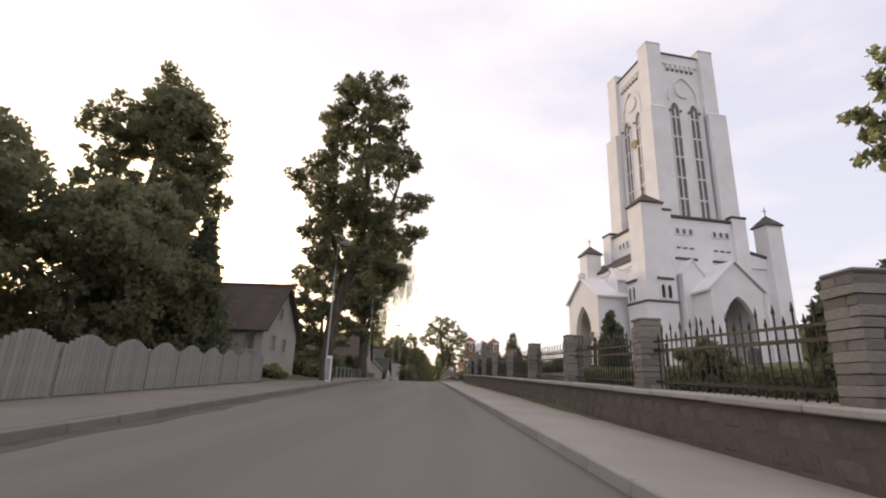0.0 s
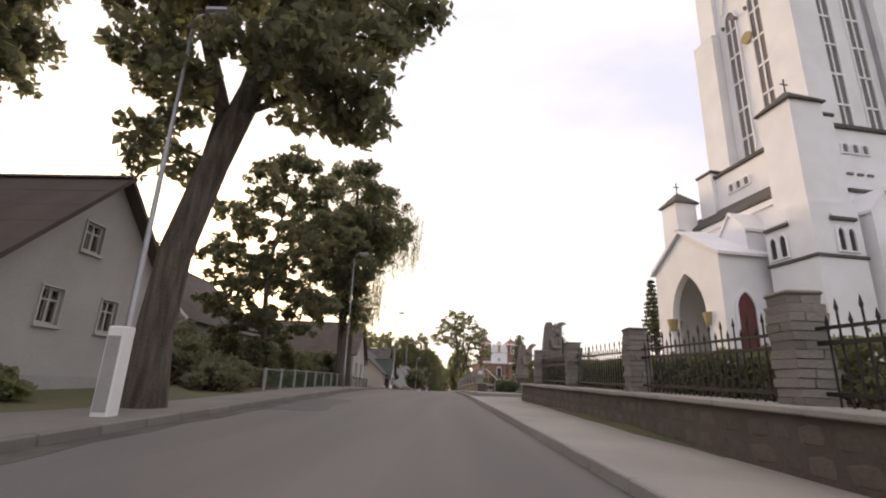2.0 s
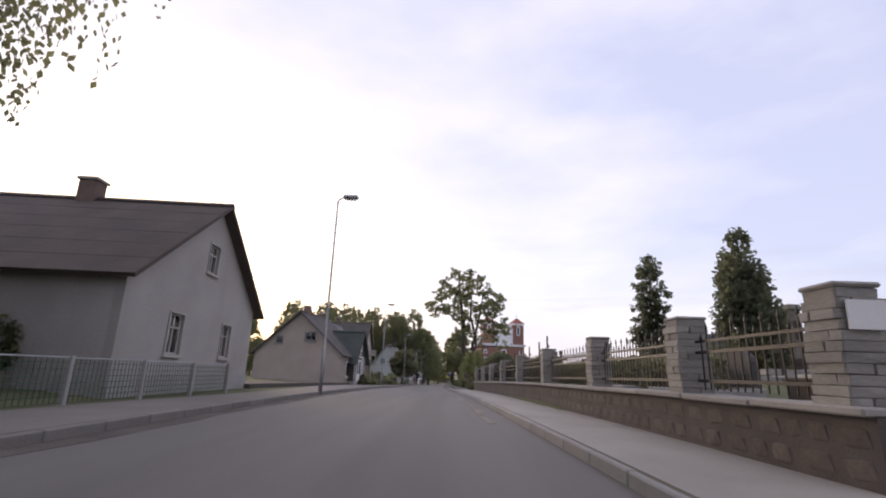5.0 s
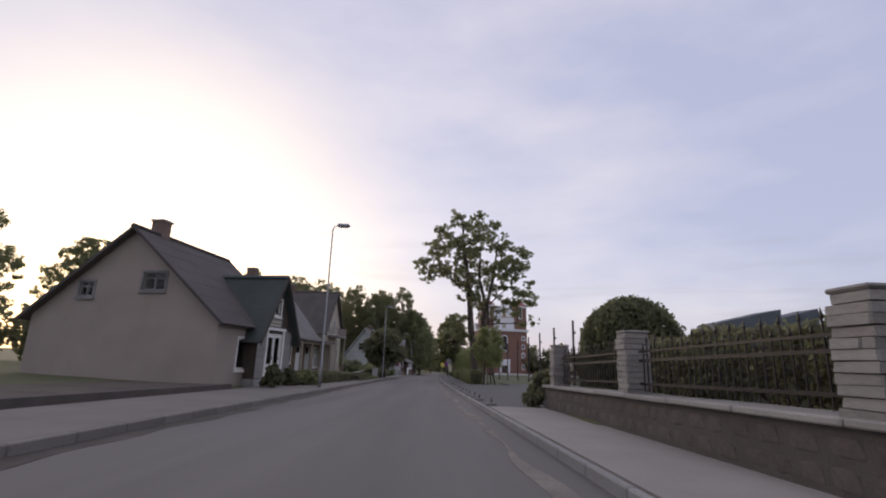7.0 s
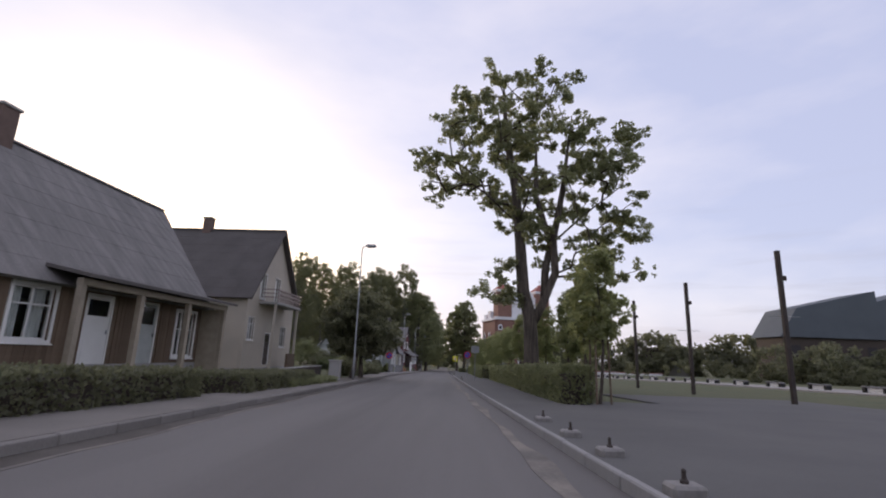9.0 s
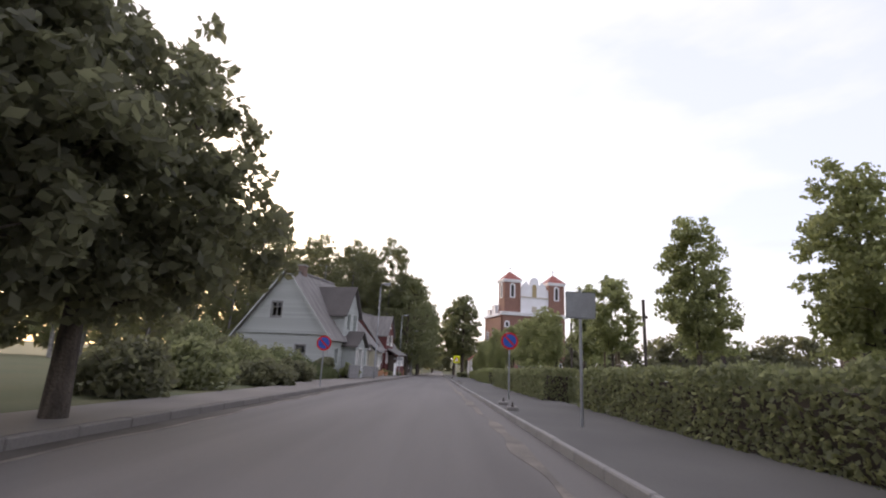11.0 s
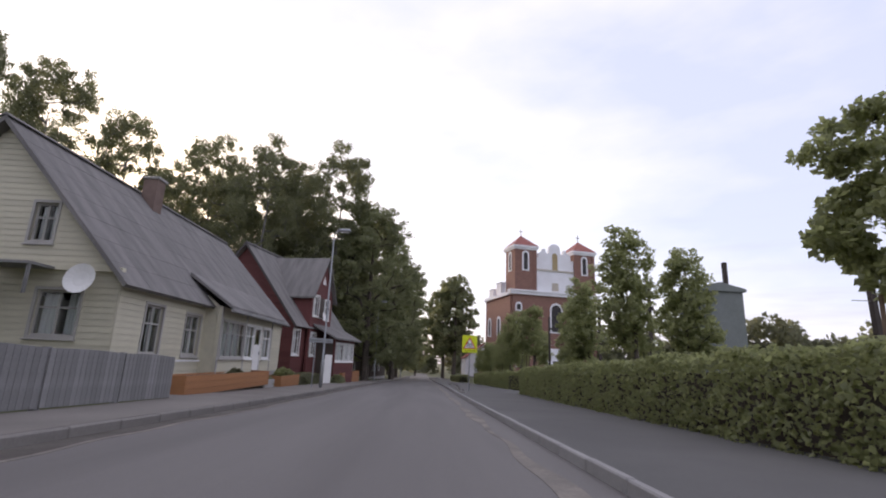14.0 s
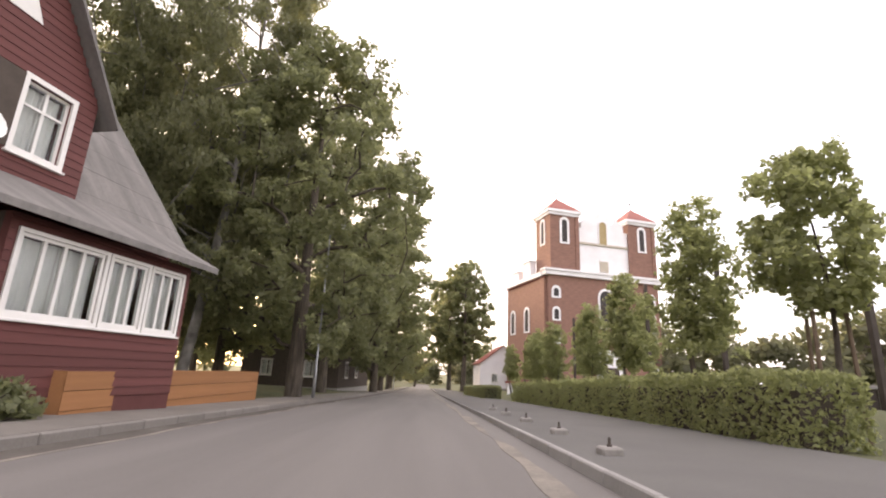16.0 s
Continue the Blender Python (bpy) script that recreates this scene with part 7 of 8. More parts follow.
oak = tree("oak_tree", 0.55, 126.8, ground_z(0.6, 126.8), 19.2, 6.7, 5.3, "tall forked oak with an open airy crown", LEAF_MID, trunk_r=0.42, clumps=210, leaves=66000, size=0.085, seed=21, clump_r=0.75, tufts=11, tuft=0.31, bough=0.036,
           path=((0, 0, 0), (0.02, 0, 2.0), (-0.05, 0, 3.8), (-0.4, 0.1, 5.2), (-0.55, 0.2, 8.0), (-0.8, 0.2, 11.0), (-1.4, 0.0, 14.5), (-1.6, 0.0, 18.2)),
           forks=(((0.05, 0, 3.3), (0.6, 0, 4.4), (1.35, -0.1, 6.2), (1.3, 0, 8.2), (1.9, 0.2, 11.0), (2.6, 0.3, 16.0)), ((0.75, 0, 4.7), (0.85, 0.2, 6.4), (1.25, 0.5, 8.0), (0.5, 0.9, 11.0), (0.6, 1.2, 15.5)),
                  ((1.3, 0, 8.0), (3.0, -0.2, 9.6), (5.2, -0.3, 11.4)), ((1.3, 0, 6.0), (2.9, 0, 6.2), (4.8, 0, 6.3)), ((-0.6, 0.2, 9.0), (-2.6, 0.0, 10.8), (-5.0, -0.2, 12.4))),
           lobes=((-0.4, 0, 12.6, 7.2, 5.2, 2.8), (-0.6, 0, 15.9, 4.8, 3.8, 2.4), (5.6, 0, 6.4, 1.3, 1.2, 0.6), (-1.7, 0, 5.4, 0.9, 0.9, 1.5), (2.6, 0, 8.0, 2.6, 2.4, 1.9), (-0.7, 0, 8.8, 1.5, 1.7, 1.5), (5.2, 0, 9.6, 1.4, 2, 1.9)))
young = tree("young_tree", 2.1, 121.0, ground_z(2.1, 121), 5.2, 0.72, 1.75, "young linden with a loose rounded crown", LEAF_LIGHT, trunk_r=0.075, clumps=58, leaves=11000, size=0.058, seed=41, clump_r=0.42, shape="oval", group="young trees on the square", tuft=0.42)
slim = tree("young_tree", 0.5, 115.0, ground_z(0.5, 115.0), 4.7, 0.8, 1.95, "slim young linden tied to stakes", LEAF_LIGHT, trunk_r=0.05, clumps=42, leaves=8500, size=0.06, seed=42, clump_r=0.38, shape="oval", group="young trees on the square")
for a in range(3):
    st = bmesh.new()
    tube(st, [(0.35 * math.cos(a * 2.1), 0.35 * math.sin(a * 2.1), -0.2), (0.3 * math.cos(a * 2.1), 0.3 * math.sin(a * 2.1), 1.9)], [0.03, 0.03], 6)
    part("stake", st, BROWN_WOOD, slim)


def more(ob, spots):
    for x, y, s, a in spots:
        copy_thing(ob, pose(x, y, ground_z(x, y), 0, 0, a) @ Matrix.Scale(s, 4))


def row_of(source, spots):
    """Trees in the row behind the hedge: (place along the street, offset, size, turn)."""
    more(source, [(line_x(y) + r, y, k, a) for y, r, k, a in spots])


row_of(young, [(124.4, 6.6, 0.92, 50), (129.6, 6.4, 0.9, 110), (133.5, 6.6, 0.85, 150), (138.0, 6.5, 0.95, 70), (146.6, 6.5, 0.9, 20), (153.2, 6.5, 0.85, 200), (156.4, 6.6, 0.95, 250), (159.4, 6.4, 0.9, 300), (162.6, 6.6, 0.95, 20),
               (176.8, 6.6, 0.8, 60), (180.2, 6.5, 1.1, 120), (185.2, 6.6, 0.95, 160), (188.6, 7.2, 0.9, 210), (203.5, 7.0, 1.12, 310), (208.5, 7.2, 0.95, 40),
               (213.5, 7.6, 0.9, 80), (218.5, 7.2, 0.85, 130), (224.0, 7.6, 0.9, 200), (229.5, 8.4, 0.95, 250), (234.0, 9.4, 1.0, 300), (240.0, 8.6, 0.95, 30), (231.0, 13.0, 1.2, 100), (222.0, 14.0, 1.1, 170), (238.0, 15.0, 1.1, 240)])
row_of(slim, [(171.4, 6.85, 1.15, 40), (200.6, 7.8, 1.3, 90), (143.0, 6.2, 0.95, 150)])


# ---- signs ----
def children_sign():
    x, y, z = at(2.55, 192.6)
    root = thing("road_sign", x, y, z + 0.28, 0, "fluorescent yellow children warning sign on a steel post", "road sign", scale=0.66)
    bm = bmesh.new()
    tube(bm, [(0, 0.03, -0.7), (0, 0.03, 4.1)], [0.045, 0.045], 10)
    part("post", bm, STEEL, root)
    panel = part("panel", boxed(-0.64, -0.02, 2.72, 0.64, 0.0, 4.18, bevel=0.008), SIGN_YELLOW, root)
    def tri(w, z0, h, y0, y1):
        bm = bmesh.new()
        prism(bm, [(-w / 2, z0), (w / 2, z0), (0, z0 + h)], "y", y0, y1)
        return bm
    part("triangle_border", tri(1.14, 3.06, 1.0, -0.026, -0.02), SIGN_RED, panel)
    part("triangle_field", tri(0.86, 3.13, 0.755, -0.030, -0.0262), WHITE_PAINT, panel)
    for dx, s in ((-0.13, 1.0), (0.13, 0.9)):
        bm = bmesh.new()
        lathe(bm, [(0.0001, -0.002), (0.045 * s, -0.002), (0.045 * s, 0.002), (0.0001, 0.002)], 10, Matrix.Translation((dx, -0.033, 3.17 + 0.40 * s)) @ Matrix.Rotation(radians(90), 4, "X"))
        part("pictogram_dot", bm, SIGN_BLACK, panel)
        for pts in (((0.0, 0.34), (0.02, 0.18)), ((0.02, 0.18), (0.12, 0.10)), ((0.12, 0.10), (0.11, 0.0)), ((0.02, 0.18), (-0.08, 0.09)), ((-0.08, 0.09), (-0.16, 0.08)), ((0.0, 0.31), (0.12, 0.25)), ((0.0, 0.31), (-0.11, 0.24))):
            (ax, az), (bx, bz) = pts
            l = math.hypot(bx - ax, bz - az)
            m = Matrix.Translation((dx + ax * s, -0.033, 3.16 + az * s)) @ Matrix.Rotation(-math.atan2(bz - az, bx - ax), 4, "Y")
            part("pictogram_stroke", boxed(0, -0.002, -0.021, l * s, 0.002, 0.021, m=m), SIGN_BLACK, panel)
    text = bpy.data.curves.new("lettering", "FONT")
    text.body, text.size, text.align_x, text.extrude = "VAIKAI", 0.25, "CENTER", 0.001
    text.space_character = 1.25
    text.materials.append(SIGN_BLACK)
    ob = new("lettering", text)
    ob.parent = panel
    ob.matrix_basis = pose(0, -0.024, 2.80, 90, 0, 0)


children_sign()


def round_sign(rx, y, h, label="round blue and red no-stopping sign on a post"):
    root = thing("road_sign", *at(rx, y), 0, label, "road sign")
    bm = bmesh.new()
    tube(bm, [(0, 0.03, -0.2), (0, 0.03, h + 0.3)], [0.03, 0.03], 8)
    part("post", bm, STEEL, root)
    m = Matrix.Translation((0, 0, h)) @ Matrix.Rotation(radians(90), 4, "X")
    bm = bmesh.new()
    lathe(bm, [(0.30, 0.0), (0.30, 0.02)], 20, m)
    plate = part("plate", bm, SIGN_RED, root)
    bm = bmesh.new()
    lathe(bm, [(0.23, 0.022), (0.23, 0.025)], 20, m)
    part("field", bm, SIGN_BLUE, plate)
    part("slash", boxed(-0.24, -0.034, -0.03, 0.24, -0.026, 0.03, m=Matrix.Translation((0, 0, h)) @ Matrix.Rotation(radians(45), 4, "Y")), SIGN_RED, plate)


round_sign(2.6, 143.0, 1.95)
round_sign(-4.5, 145.9, 1.7, label="round no-stopping sign on the pale footway")
back = thing("road_sign", *at(2.68, 135.0), 0, "grey back of a road sign on its post", "road sign")
bm = bmesh.new()
tube(bm, [(0, 0.03, -0.2), (0, 0.03, 2.45)], [0.03, 0.03], 8)
part("post", bm, STEEL, back)
part("plate", boxed(-0.28, -0.01, 1.9, 0.28, 0.01, 2.4, bevel=0.02), STEEL, back)


for rx, sy, sr, sh in ((4.9, 76.4, 0.6, 1.0), (4.8, 78.6, 0.7, 1.15), (5.0, 80.6, 0.65, 0.95), (4.7, 82.8, 0.6, 1.05), (6.9, 56.4, 0.6, 0.5), (7.4, 58.4, 0.7, 0.6), (8.6, 60.2, 0.8, 0.6), (9.6, 57.6, 0.7, 0.5)):
    sx = line_x(sy) + rx
    shrub("shrub", sx, sy, ground_z(sx, sy), sr, sr, sh, "dark garden shrub inside the cemetery wall", LEAF_DARK, int(sy * 10), 3200, 0.06, group="shrubs in the cemetery")

# ---- gardens and fences on the left ----
def scalloped_fence(y0, y1, rx, n, h_low, h_high, material, label, group):
    """Board fence in bays, each bay's top a shallow curve."""
    board_me = mesh_of("board", boxed(0.004, -0.012, 0.0, 0.126, 0.012, 1.0, bevel=0.004), material)
    for k in range(n):
        ya, yb = y0 + (y1 - y0) * k / n, y0 + (y1 - y0) * (k + 1) / n
        xa, xb = line_x(ya) + rx, line_x(yb) + rx
        za, zb = ground_z(xa, ya), ground_z(xb, yb)
        root = thing("fence_bay", xa, ya, za, math.degrees(math.atan2(yb - ya, xb - xa)), label, "fence", group)
        l = math.hypot(xb - xa, yb - ya)
        part("post", boxed(-0.06, 0.015, -0.3, 0.06, 0.11, h_low + 0.02, bevel=0.008), material, root)
        for zz in (0.3, h_low - 0.25):
            bm = bmesh.new()
            prism(bm, [(0, zz), (l, zz + zb - za), (l, zz + 0.07 + zb - za), (0, zz + 0.07)], "y", 0.015, 0.05)
            part("rail", bm, material, root)
        m = int(l / 0.13)
        for j in range(m):
            u = j / max(1, m - 1)
            h = h_low + (h_high - h_low) * math.sin(math.pi * u) - 0.05
            shared("board", board_me, Matrix.Translation((j * 0.13, 0, 0.05 + (zb - za) * j * 0.13 / l)) @ Matrix.Diagonal((1, 1, h, 1)), root)


scalloped_fence(-6.0, 21.8, -6.9, 18, 1.02, 1.24, GREY_WOOD_PALE, "pale weathered board fence with scalloped tops", "bays of the board fence")
scalloped_fence(160.9, 177.0, -5.98, 8, 0.98, 1.0, GREY_WOOD, "grey weathered board fence before a garden", "bays of the grey fence")

stub = thing("utility_box", -6.0, 26.05, ground_z(-6.6, 26.05), 0, "white concrete utility pillar beside the lamp", "utility box")
part("body", boxed(-0.13, -0.13, -0.1, 0.13, 0.13, 1.55, bevel=0.015), WHITE_PAINT, stub)
part("door", boxed(-0.1, -0.142, 0.3, 0.1, -0.13, 1.4), CONCRETE, stub)

def wire_bay(y, length):
    """A slim pale post with a top rail and fine green mesh up to the next post."""
    px, _, pz = at(-6.2, y)
    root = thing("fence_bay", px, y, pz, math.degrees(math.atan2(0.04, 1)), "low green wire fence bay with pale post", "fence", "bays of the wire fence")
    part("post", boxed(-0.045, -0.045, -0.3, 0.045, 0.045, 0.84, bevel=0.01), CONCRETE, root)
    rail = bmesh.new()
    tube(rail, [(0, 0.0, 0.8), (0, length, 0.8)], [0.014, 0.014], 6)
    part("top_rail", rail, STEEL, root)
    wires = bmesh.new()
    for j in range(7):
        box(wires, -0.006, 0.0, 0.05 + 0.11 * j, 0.006, length, 0.06 + 0.11 * j)
    for j in range(int(length / 0.12)):
        box(wires, -0.004, 0.12 * j, 0.05, 0.004, 0.12 * j + 0.009, 0.78)
    part("mesh", wires, WIRE_GREEN, root)


for k in range(8):
    wire_bay(37.1 + 2.0 * k, 2.0)
for k in range(4):
    wire_bay(56.8 + 2.2 * k, 2.2)
for y in (53.1, 65.6):
    px, _, pz = at(-6.2, y)
    root = thing("fence_post", px, y, pz, 0, "slim pale concrete post ending a wire fence", "fence post")
    part("post", boxed(-0.05, -0.05, -0.3, 0.05, 0.05, 0.88, bevel=0.01), CONCRETE, root)
hedge(-9.6, 39.0, -10.1, 53.0, 0.8, 0.7, "dark garden hedge behind the wire fence", 61, LEAF_DARK)

shr = [(-9.3, 27.0, 0.9, 1.1, 0.8), (-9.0, 35.5, 1.0, 1.2, 1.0), (-10.0, 38.0, 1.4, 1.4, 1.3), (-13.0, 24.2, 1.6, 1.8, 1.9), (-16.5, 22.5, 2.0, 2.0, 2.2), (-12.0, 53.0, 1.6, 1.6, 2.4), (-14.5, 56.0, 1.8, 1.8, 2.2),
       (-11.8, 62.2, 1.0, 1.2, 2.6), (-12.0, 64.0, 1.1, 1.3, 1.6), (-15.0, 43.0, 2.0, 2.0, 2.8), (-10.3, 98.6, 0.5, 0.6, 0.9), (-10.0, 95.4, 0.45, 0.5, 1.1), (-10.0, 100.2, 0.7, 0.8, 0.8)]
for k, (x, y, sx, sy, h) in enumerate(shr):
    shrub("shrub", x, y, ground_z(x, y), sx, sy, h, "leafy garden shrub beside a house", LEAF_DARK if k % 3 else LEAF_MID, 70 + k, 3600, 0.08, group="garden shrubs")
hedge(-10.6, 101.0, -10.4, 112.2, 1.2, 0.6, "dark low hedge before the plank house", 62, LEAF_DARK)
hedge(-10.2, 113.6, -10.4, 121.5, 1.6, 0.5, "low overgrown bed before the plank house", 63, LEAF_DARK)

wall_g = thing("garden_wall", -11.6, 122.0, ground_z(-11.6, 122), 0, "low dark garden wall before the cream house", "garden wall")
part("wall", boxed(-0.12, 0, -0.3, 0.12, 8.0, 0.5, bevel=0.01), MORTAR, wall_g)
part("coping", boxed(-0.16, 0, 0.5, 0.16, 8.0, 0.56, bevel=0.01), CONCRETE, wall_g)
gate_post = thing("gate_post", -9.75, 126.0, ground_z(-9.75, 126), 0, "pale concrete gate post by the footway", "gate post")
part("body", boxed(-0.27, -0.25, -0.2, 0.27, 0.25, 1.2, bevel=0.02), CONCRETE, gate_post)
part("cap", boxed(-0.31, -0.29, 1.2, 0.31, 0.29, 1.27, bevel=0.02), CONCRETE, gate_post)
hedge(-9.9, 117.5, -9.8, 124.8, 1.0, 0.42, "low grassy hedge before the cream house", 64, LEAF_MID)
tree("tree", -9.5, 132.6, ground_z(-9.5, 132.6), 6.0, 2.1, 1.7, "rounded dark linden beside the lamp", LEAF_DARK, trunk_r=0.15, clumps=70, leaves=20000, size=0.09, seed=16, clump_r=0.8, group="lindens beside the lamp")
tree("tree", -9.7, 130.1, ground_z(-9.7, 130.1), 5.4, 1.8, 1.9, "rounded dark linden beside the lamp", LEAF_DARK, trunk_r=0.15, clumps=60, leaves=17000, size=0.09, seed=17, clump_r=0.75, group="lindens beside the lamp")
for k, (x, y, s, h) in enumerate(((-11.5, 137, 1.2, 1.3), (-12, 141, 1.4, 1.5), (-11.3, 145, 1.2, 1.0), (-13.5, 148, 1.8, 1.6), (-11.6, 150, 1.1, 1.1), (-14.6, 157.6, 1.6, 1.9),
                                 (-17.5, 156.5, 2.0, 2.5), (-20.5, 158, 2.2, 3.6), (-12.6, 160.4, 0.9, 1.5), (-12.3, 169.0, 0.6, 1.2))):
    shrub("shrub", x, y, ground_z(x, y), s, s * 1.15, h, "overgrown green garden shrub behind the footway", LEAF_MID if k % 2 else LEAF_DARK, 90 + k, 5200, 0.085, group="garden shrubs")


def tall_grass(x0, x1, y0, y1, n, label, seed=1):
    """Uncut grass and weeds: single bent blades in loose drifts."""
    rng = np.random.default_rng(seed)
    x, y = rng.uniform(x0, x1, n), rng.uniform(y0, y1, n)
    drift = 0.75 + 0.35 * np.sin(x * 1.3 + 0.6 * y) * np.cos(y * 0.9 - 0.4 * x)
    h = rng.uniform(0.5, 1.2, n) * drift * (0.6 + 0.6 * np.clip((x1 - x) / 1.5, 0, 1))
    a, bend = rng.uniform(0, 6.283, n), rng.uniform(0.05, 0.35, n) * h
    w = rng.uniform(0.012, 0.03, n)
    z = np.array([ground_z(p, q) for p, q in zip(x, y)]) - 0.03
    dx, dy, tx, ty = np.cos(a) * w, np.sin(a) * w, -np.sin(a) * bend, np.cos(a) * bend
    v = np.stack([np.stack([x - dx, y - dy, z], 1), np.stack([x + dx, y + dy, z], 1), np.stack([x + dx * 0.7 + tx * 0.4, y + dy * 0.7 + ty * 0.4, z + h * 0.6], 1), np.stack([x + tx, y + ty, z + h], 1)], 1).reshape(-1, 3)
    ob = new("tall_grass", quick_mesh("tall_grass", v, np.arange(n * 4).reshape(-1, 4), BLADE))
    return tagged(ob, label, "grass", kind="stuff")


tall_grass(-17.0, -11.55, 150.0, 160.8, 26000, "uncut dark green grass and weeds behind the footway")


def planter(x, y, l, h, label, rz=90):
    root = thing("planter", x, y, ground_z(x, y) - 0.02, rz, label, "planter", "wooden planters before the houses")
    me = mesh_of("board", boxed(0, -0.02, 0, 1, 0.02, 1, bevel=0.008), ORANGE_WOOD)
    n = 3
    for k in range(n):
        shared("board", me, Matrix.Translation((0, 0.0, h * k / n)) @ Matrix.Diagonal((l, 1, h / n * 0.97, 1)), root)
        shared("board", me, Matrix.Translation((0, 0.75, h * k / n)) @ Matrix.Diagonal((l, 1, h / n * 0.97, 1)), root)
    for u in (0.0, l - 0.05):
        part("end", boxed(u, 0.021, 0.0, u + 0.05, 0.729, h - 0.004), ORANGE_WOOD, root)
    part("soil", boxed(0.05, 0.03, 0.0, l - 0.05, 0.72, h - 0.06), SOIL, root)


planter(-11.3, 178.6, 7.2, 0.55, "long orange-stained wooden planter box")
planter(-11.3, 187.6, 3.3, 0.52, "short orange-stained wooden planter box with greenery")
for py in (183.2,):
    shrub("plant", -11.68, py, ground_z(-11.7, py) + 0.45, 0.28, 0.4, 0.32, "small dark plant in the long planter", LEAF_DARK, int(py), 1500, 0.06, group="plants in the planters")
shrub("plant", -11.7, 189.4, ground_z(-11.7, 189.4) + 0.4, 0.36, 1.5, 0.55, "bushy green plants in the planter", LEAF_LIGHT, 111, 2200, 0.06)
shrub("plant", -11.75, 186.6, ground_z(-11.6, 186.6), 0.4, 0.5, 0.75, "bushy green plants beside the doorway", LEAF_MID, 112, 1600, 0.06)
planter(-10.45, 199.3, 8.9, 0.92, "orange-brown wooden planter box at the lawn")
shrub("plant", -10.6, 198.0, ground_z(-10.6, 198.0), 0.6, 1.2, 0.55, "low plants before the glazed porch", LEAF_MID, 113, 2400, 0.06)
hedge(-11.75, 190.6, -11.35, 195.0, 0.7, 0.55, "low dark planting along the red house", 65, LEAF_DARK)
gate = thing("wooden_gate", -10.8, 196.0, ground_z(-10.8, 196.0), 60, "tall white boarded gate beside the red house", "gate")
gb = mesh_of("board", boxed(0.005, -0.015, 0, 0.165, 0.015, 1, bevel=0.005), WHITE_PAINT)
for k in range(4):
    shared("board", gb, Matrix.Translation((0.17 * k - 0.43, 0, 0.05)) @ Matrix.Diagonal((1, 1, 1.72, 1)), gate)
for zz in (0.4, 1.35):
    part("rail", boxed(-0.43, 0.018, zz, 0.25, 0.05, zz + 0.09), WHITE_PAINT, gate)
nameplate = thing("street_sign", -10.05, 188.3, ground_z(-10.05, 188.3), 0, "grey street name plates on a thin post beside a lamp column", "street sign")
bm = bmesh.new()
tube(bm, [(0, 0, -0.2), (0, 0, 2.45)], [0.03, 0.03], 8)
part("post", bm, STEEL, nameplate)
for u0, u1, zz in ((-0.3, 0.42, 2.3), (0.44, 0.82, 2.28)):
    plate = part("plate", boxed(u0, -0.05, zz, u1, -0.032, zz + 0.2, bevel=0.004), STEEL, nameplate)
    part("lettering_bar", boxed(u0 + 0.07, -0.056, zz + 0.07, u1 - 0.07, -0.0502, zz + 0.13), GREY_WOOD, plate)

# dark timber house and trees at the end of the row
house_k, walls_k = house("dark timber house half hidden behind trees", -17.0, 236.0, -3.0, -6, 9.0, 12.0, 4.6, 8.4, DARK_WOOD, ROOF_BROWN,
                         openings=[("S", -2.6, 1.3, 0.9, 1.3, "window", W1), ("S", 1.4, 1.3, 0.9, 1.3, "window", W1), ("S", -0.4, 4.6, 0.8, 1.1, "window", W1),
                                   ("E", 2.2, 1.3, 0.9, 1.3, "window", W1), ("E", 6.0, 1.3, 0.9, 1.3, "window", W1)])
tree("tree", -6.5, 27.8, ground_z(-6.7, 27.8), 20.2, 4.5, 5.0, "tall old maple with a leaning trunk and dark crown", LEAF_DARK, trunk_r=0.35, clumps=118, leaves=32000, size=0.13, seed=3, clump_r=0.9, tufts=8, tuft=0.4,
     path=((0, 0, 0), (-0.1, 0, 1.6), (0.0, 0, 3.2), (0.4, 0.1, 5.2), (0.95, 0.1, 7.0), (1.3, 0.2, 9.5), (1.3, 0.3, 13.0), (1.1, 0.2, 18.6)),
     forks=(((0.25, 0.05, 4.6), (0.2, 0.5, 6.6), (-0.7, 0.6, 9.0), (-1.2, 0.4, 12.5)), ((0.6, 0.1, 6.0), (1.9, -0.3, 8.2), (3.0, -0.4, 10.4), (3.6, -0.3, 13.0))),
     lobes=((1.0, 0, 12.2, 4.1, 3.4, 3.0), (0.9, 0, 16.4, 2.9, 2.7, 3.3), (-0.4, 0.2, 8.2, 1.6, 1.7, 2.2), (2.6, -0.2, 8.0, 2.4, 1.8, 1.9), (-0.9, 0, 5.3, 1.0, 0.9, 0.9)))
tree("tree", -20.6, 31.0, ground_z(-20.6, 31.0), 20.5, 4.4, 3.6, "broad dense dark tree behind the fence", LEAF_DARK, trunk_r=0.45, clumps=120, leaves=40000, size=0.18, seed=5, clump_r=1.2, shape="round", tuft=0.5)
conifer("spruce_tree", -11.5, 22.0, ground_z(-11.5, 22.0), 7.6, 2.5, "dark dense spruce overhanging the board fence", 14, bare=0.16, tiers=22, per=16)
tree("tree", -28.5, 24.0, ground_z(-28, 22), 13.5, 4.0, 1.0, "leafy garden tree by the fence", LEAF_MID, trunk_r=0.3, clumps=60, leaves=16000, size=0.15, seed=6, clump_r=1.1)
tree("tree", -10.8, 44.6, ground_z(-10.8, 44.6), 13.0, 4.5, 2.4, "spreading maple with tiered branches", LEAF_DARK, trunk_r=0.18, clumps=140, leaves=36000, size=0.115, seed=8, clump_r=0.7, tuft=0.42)
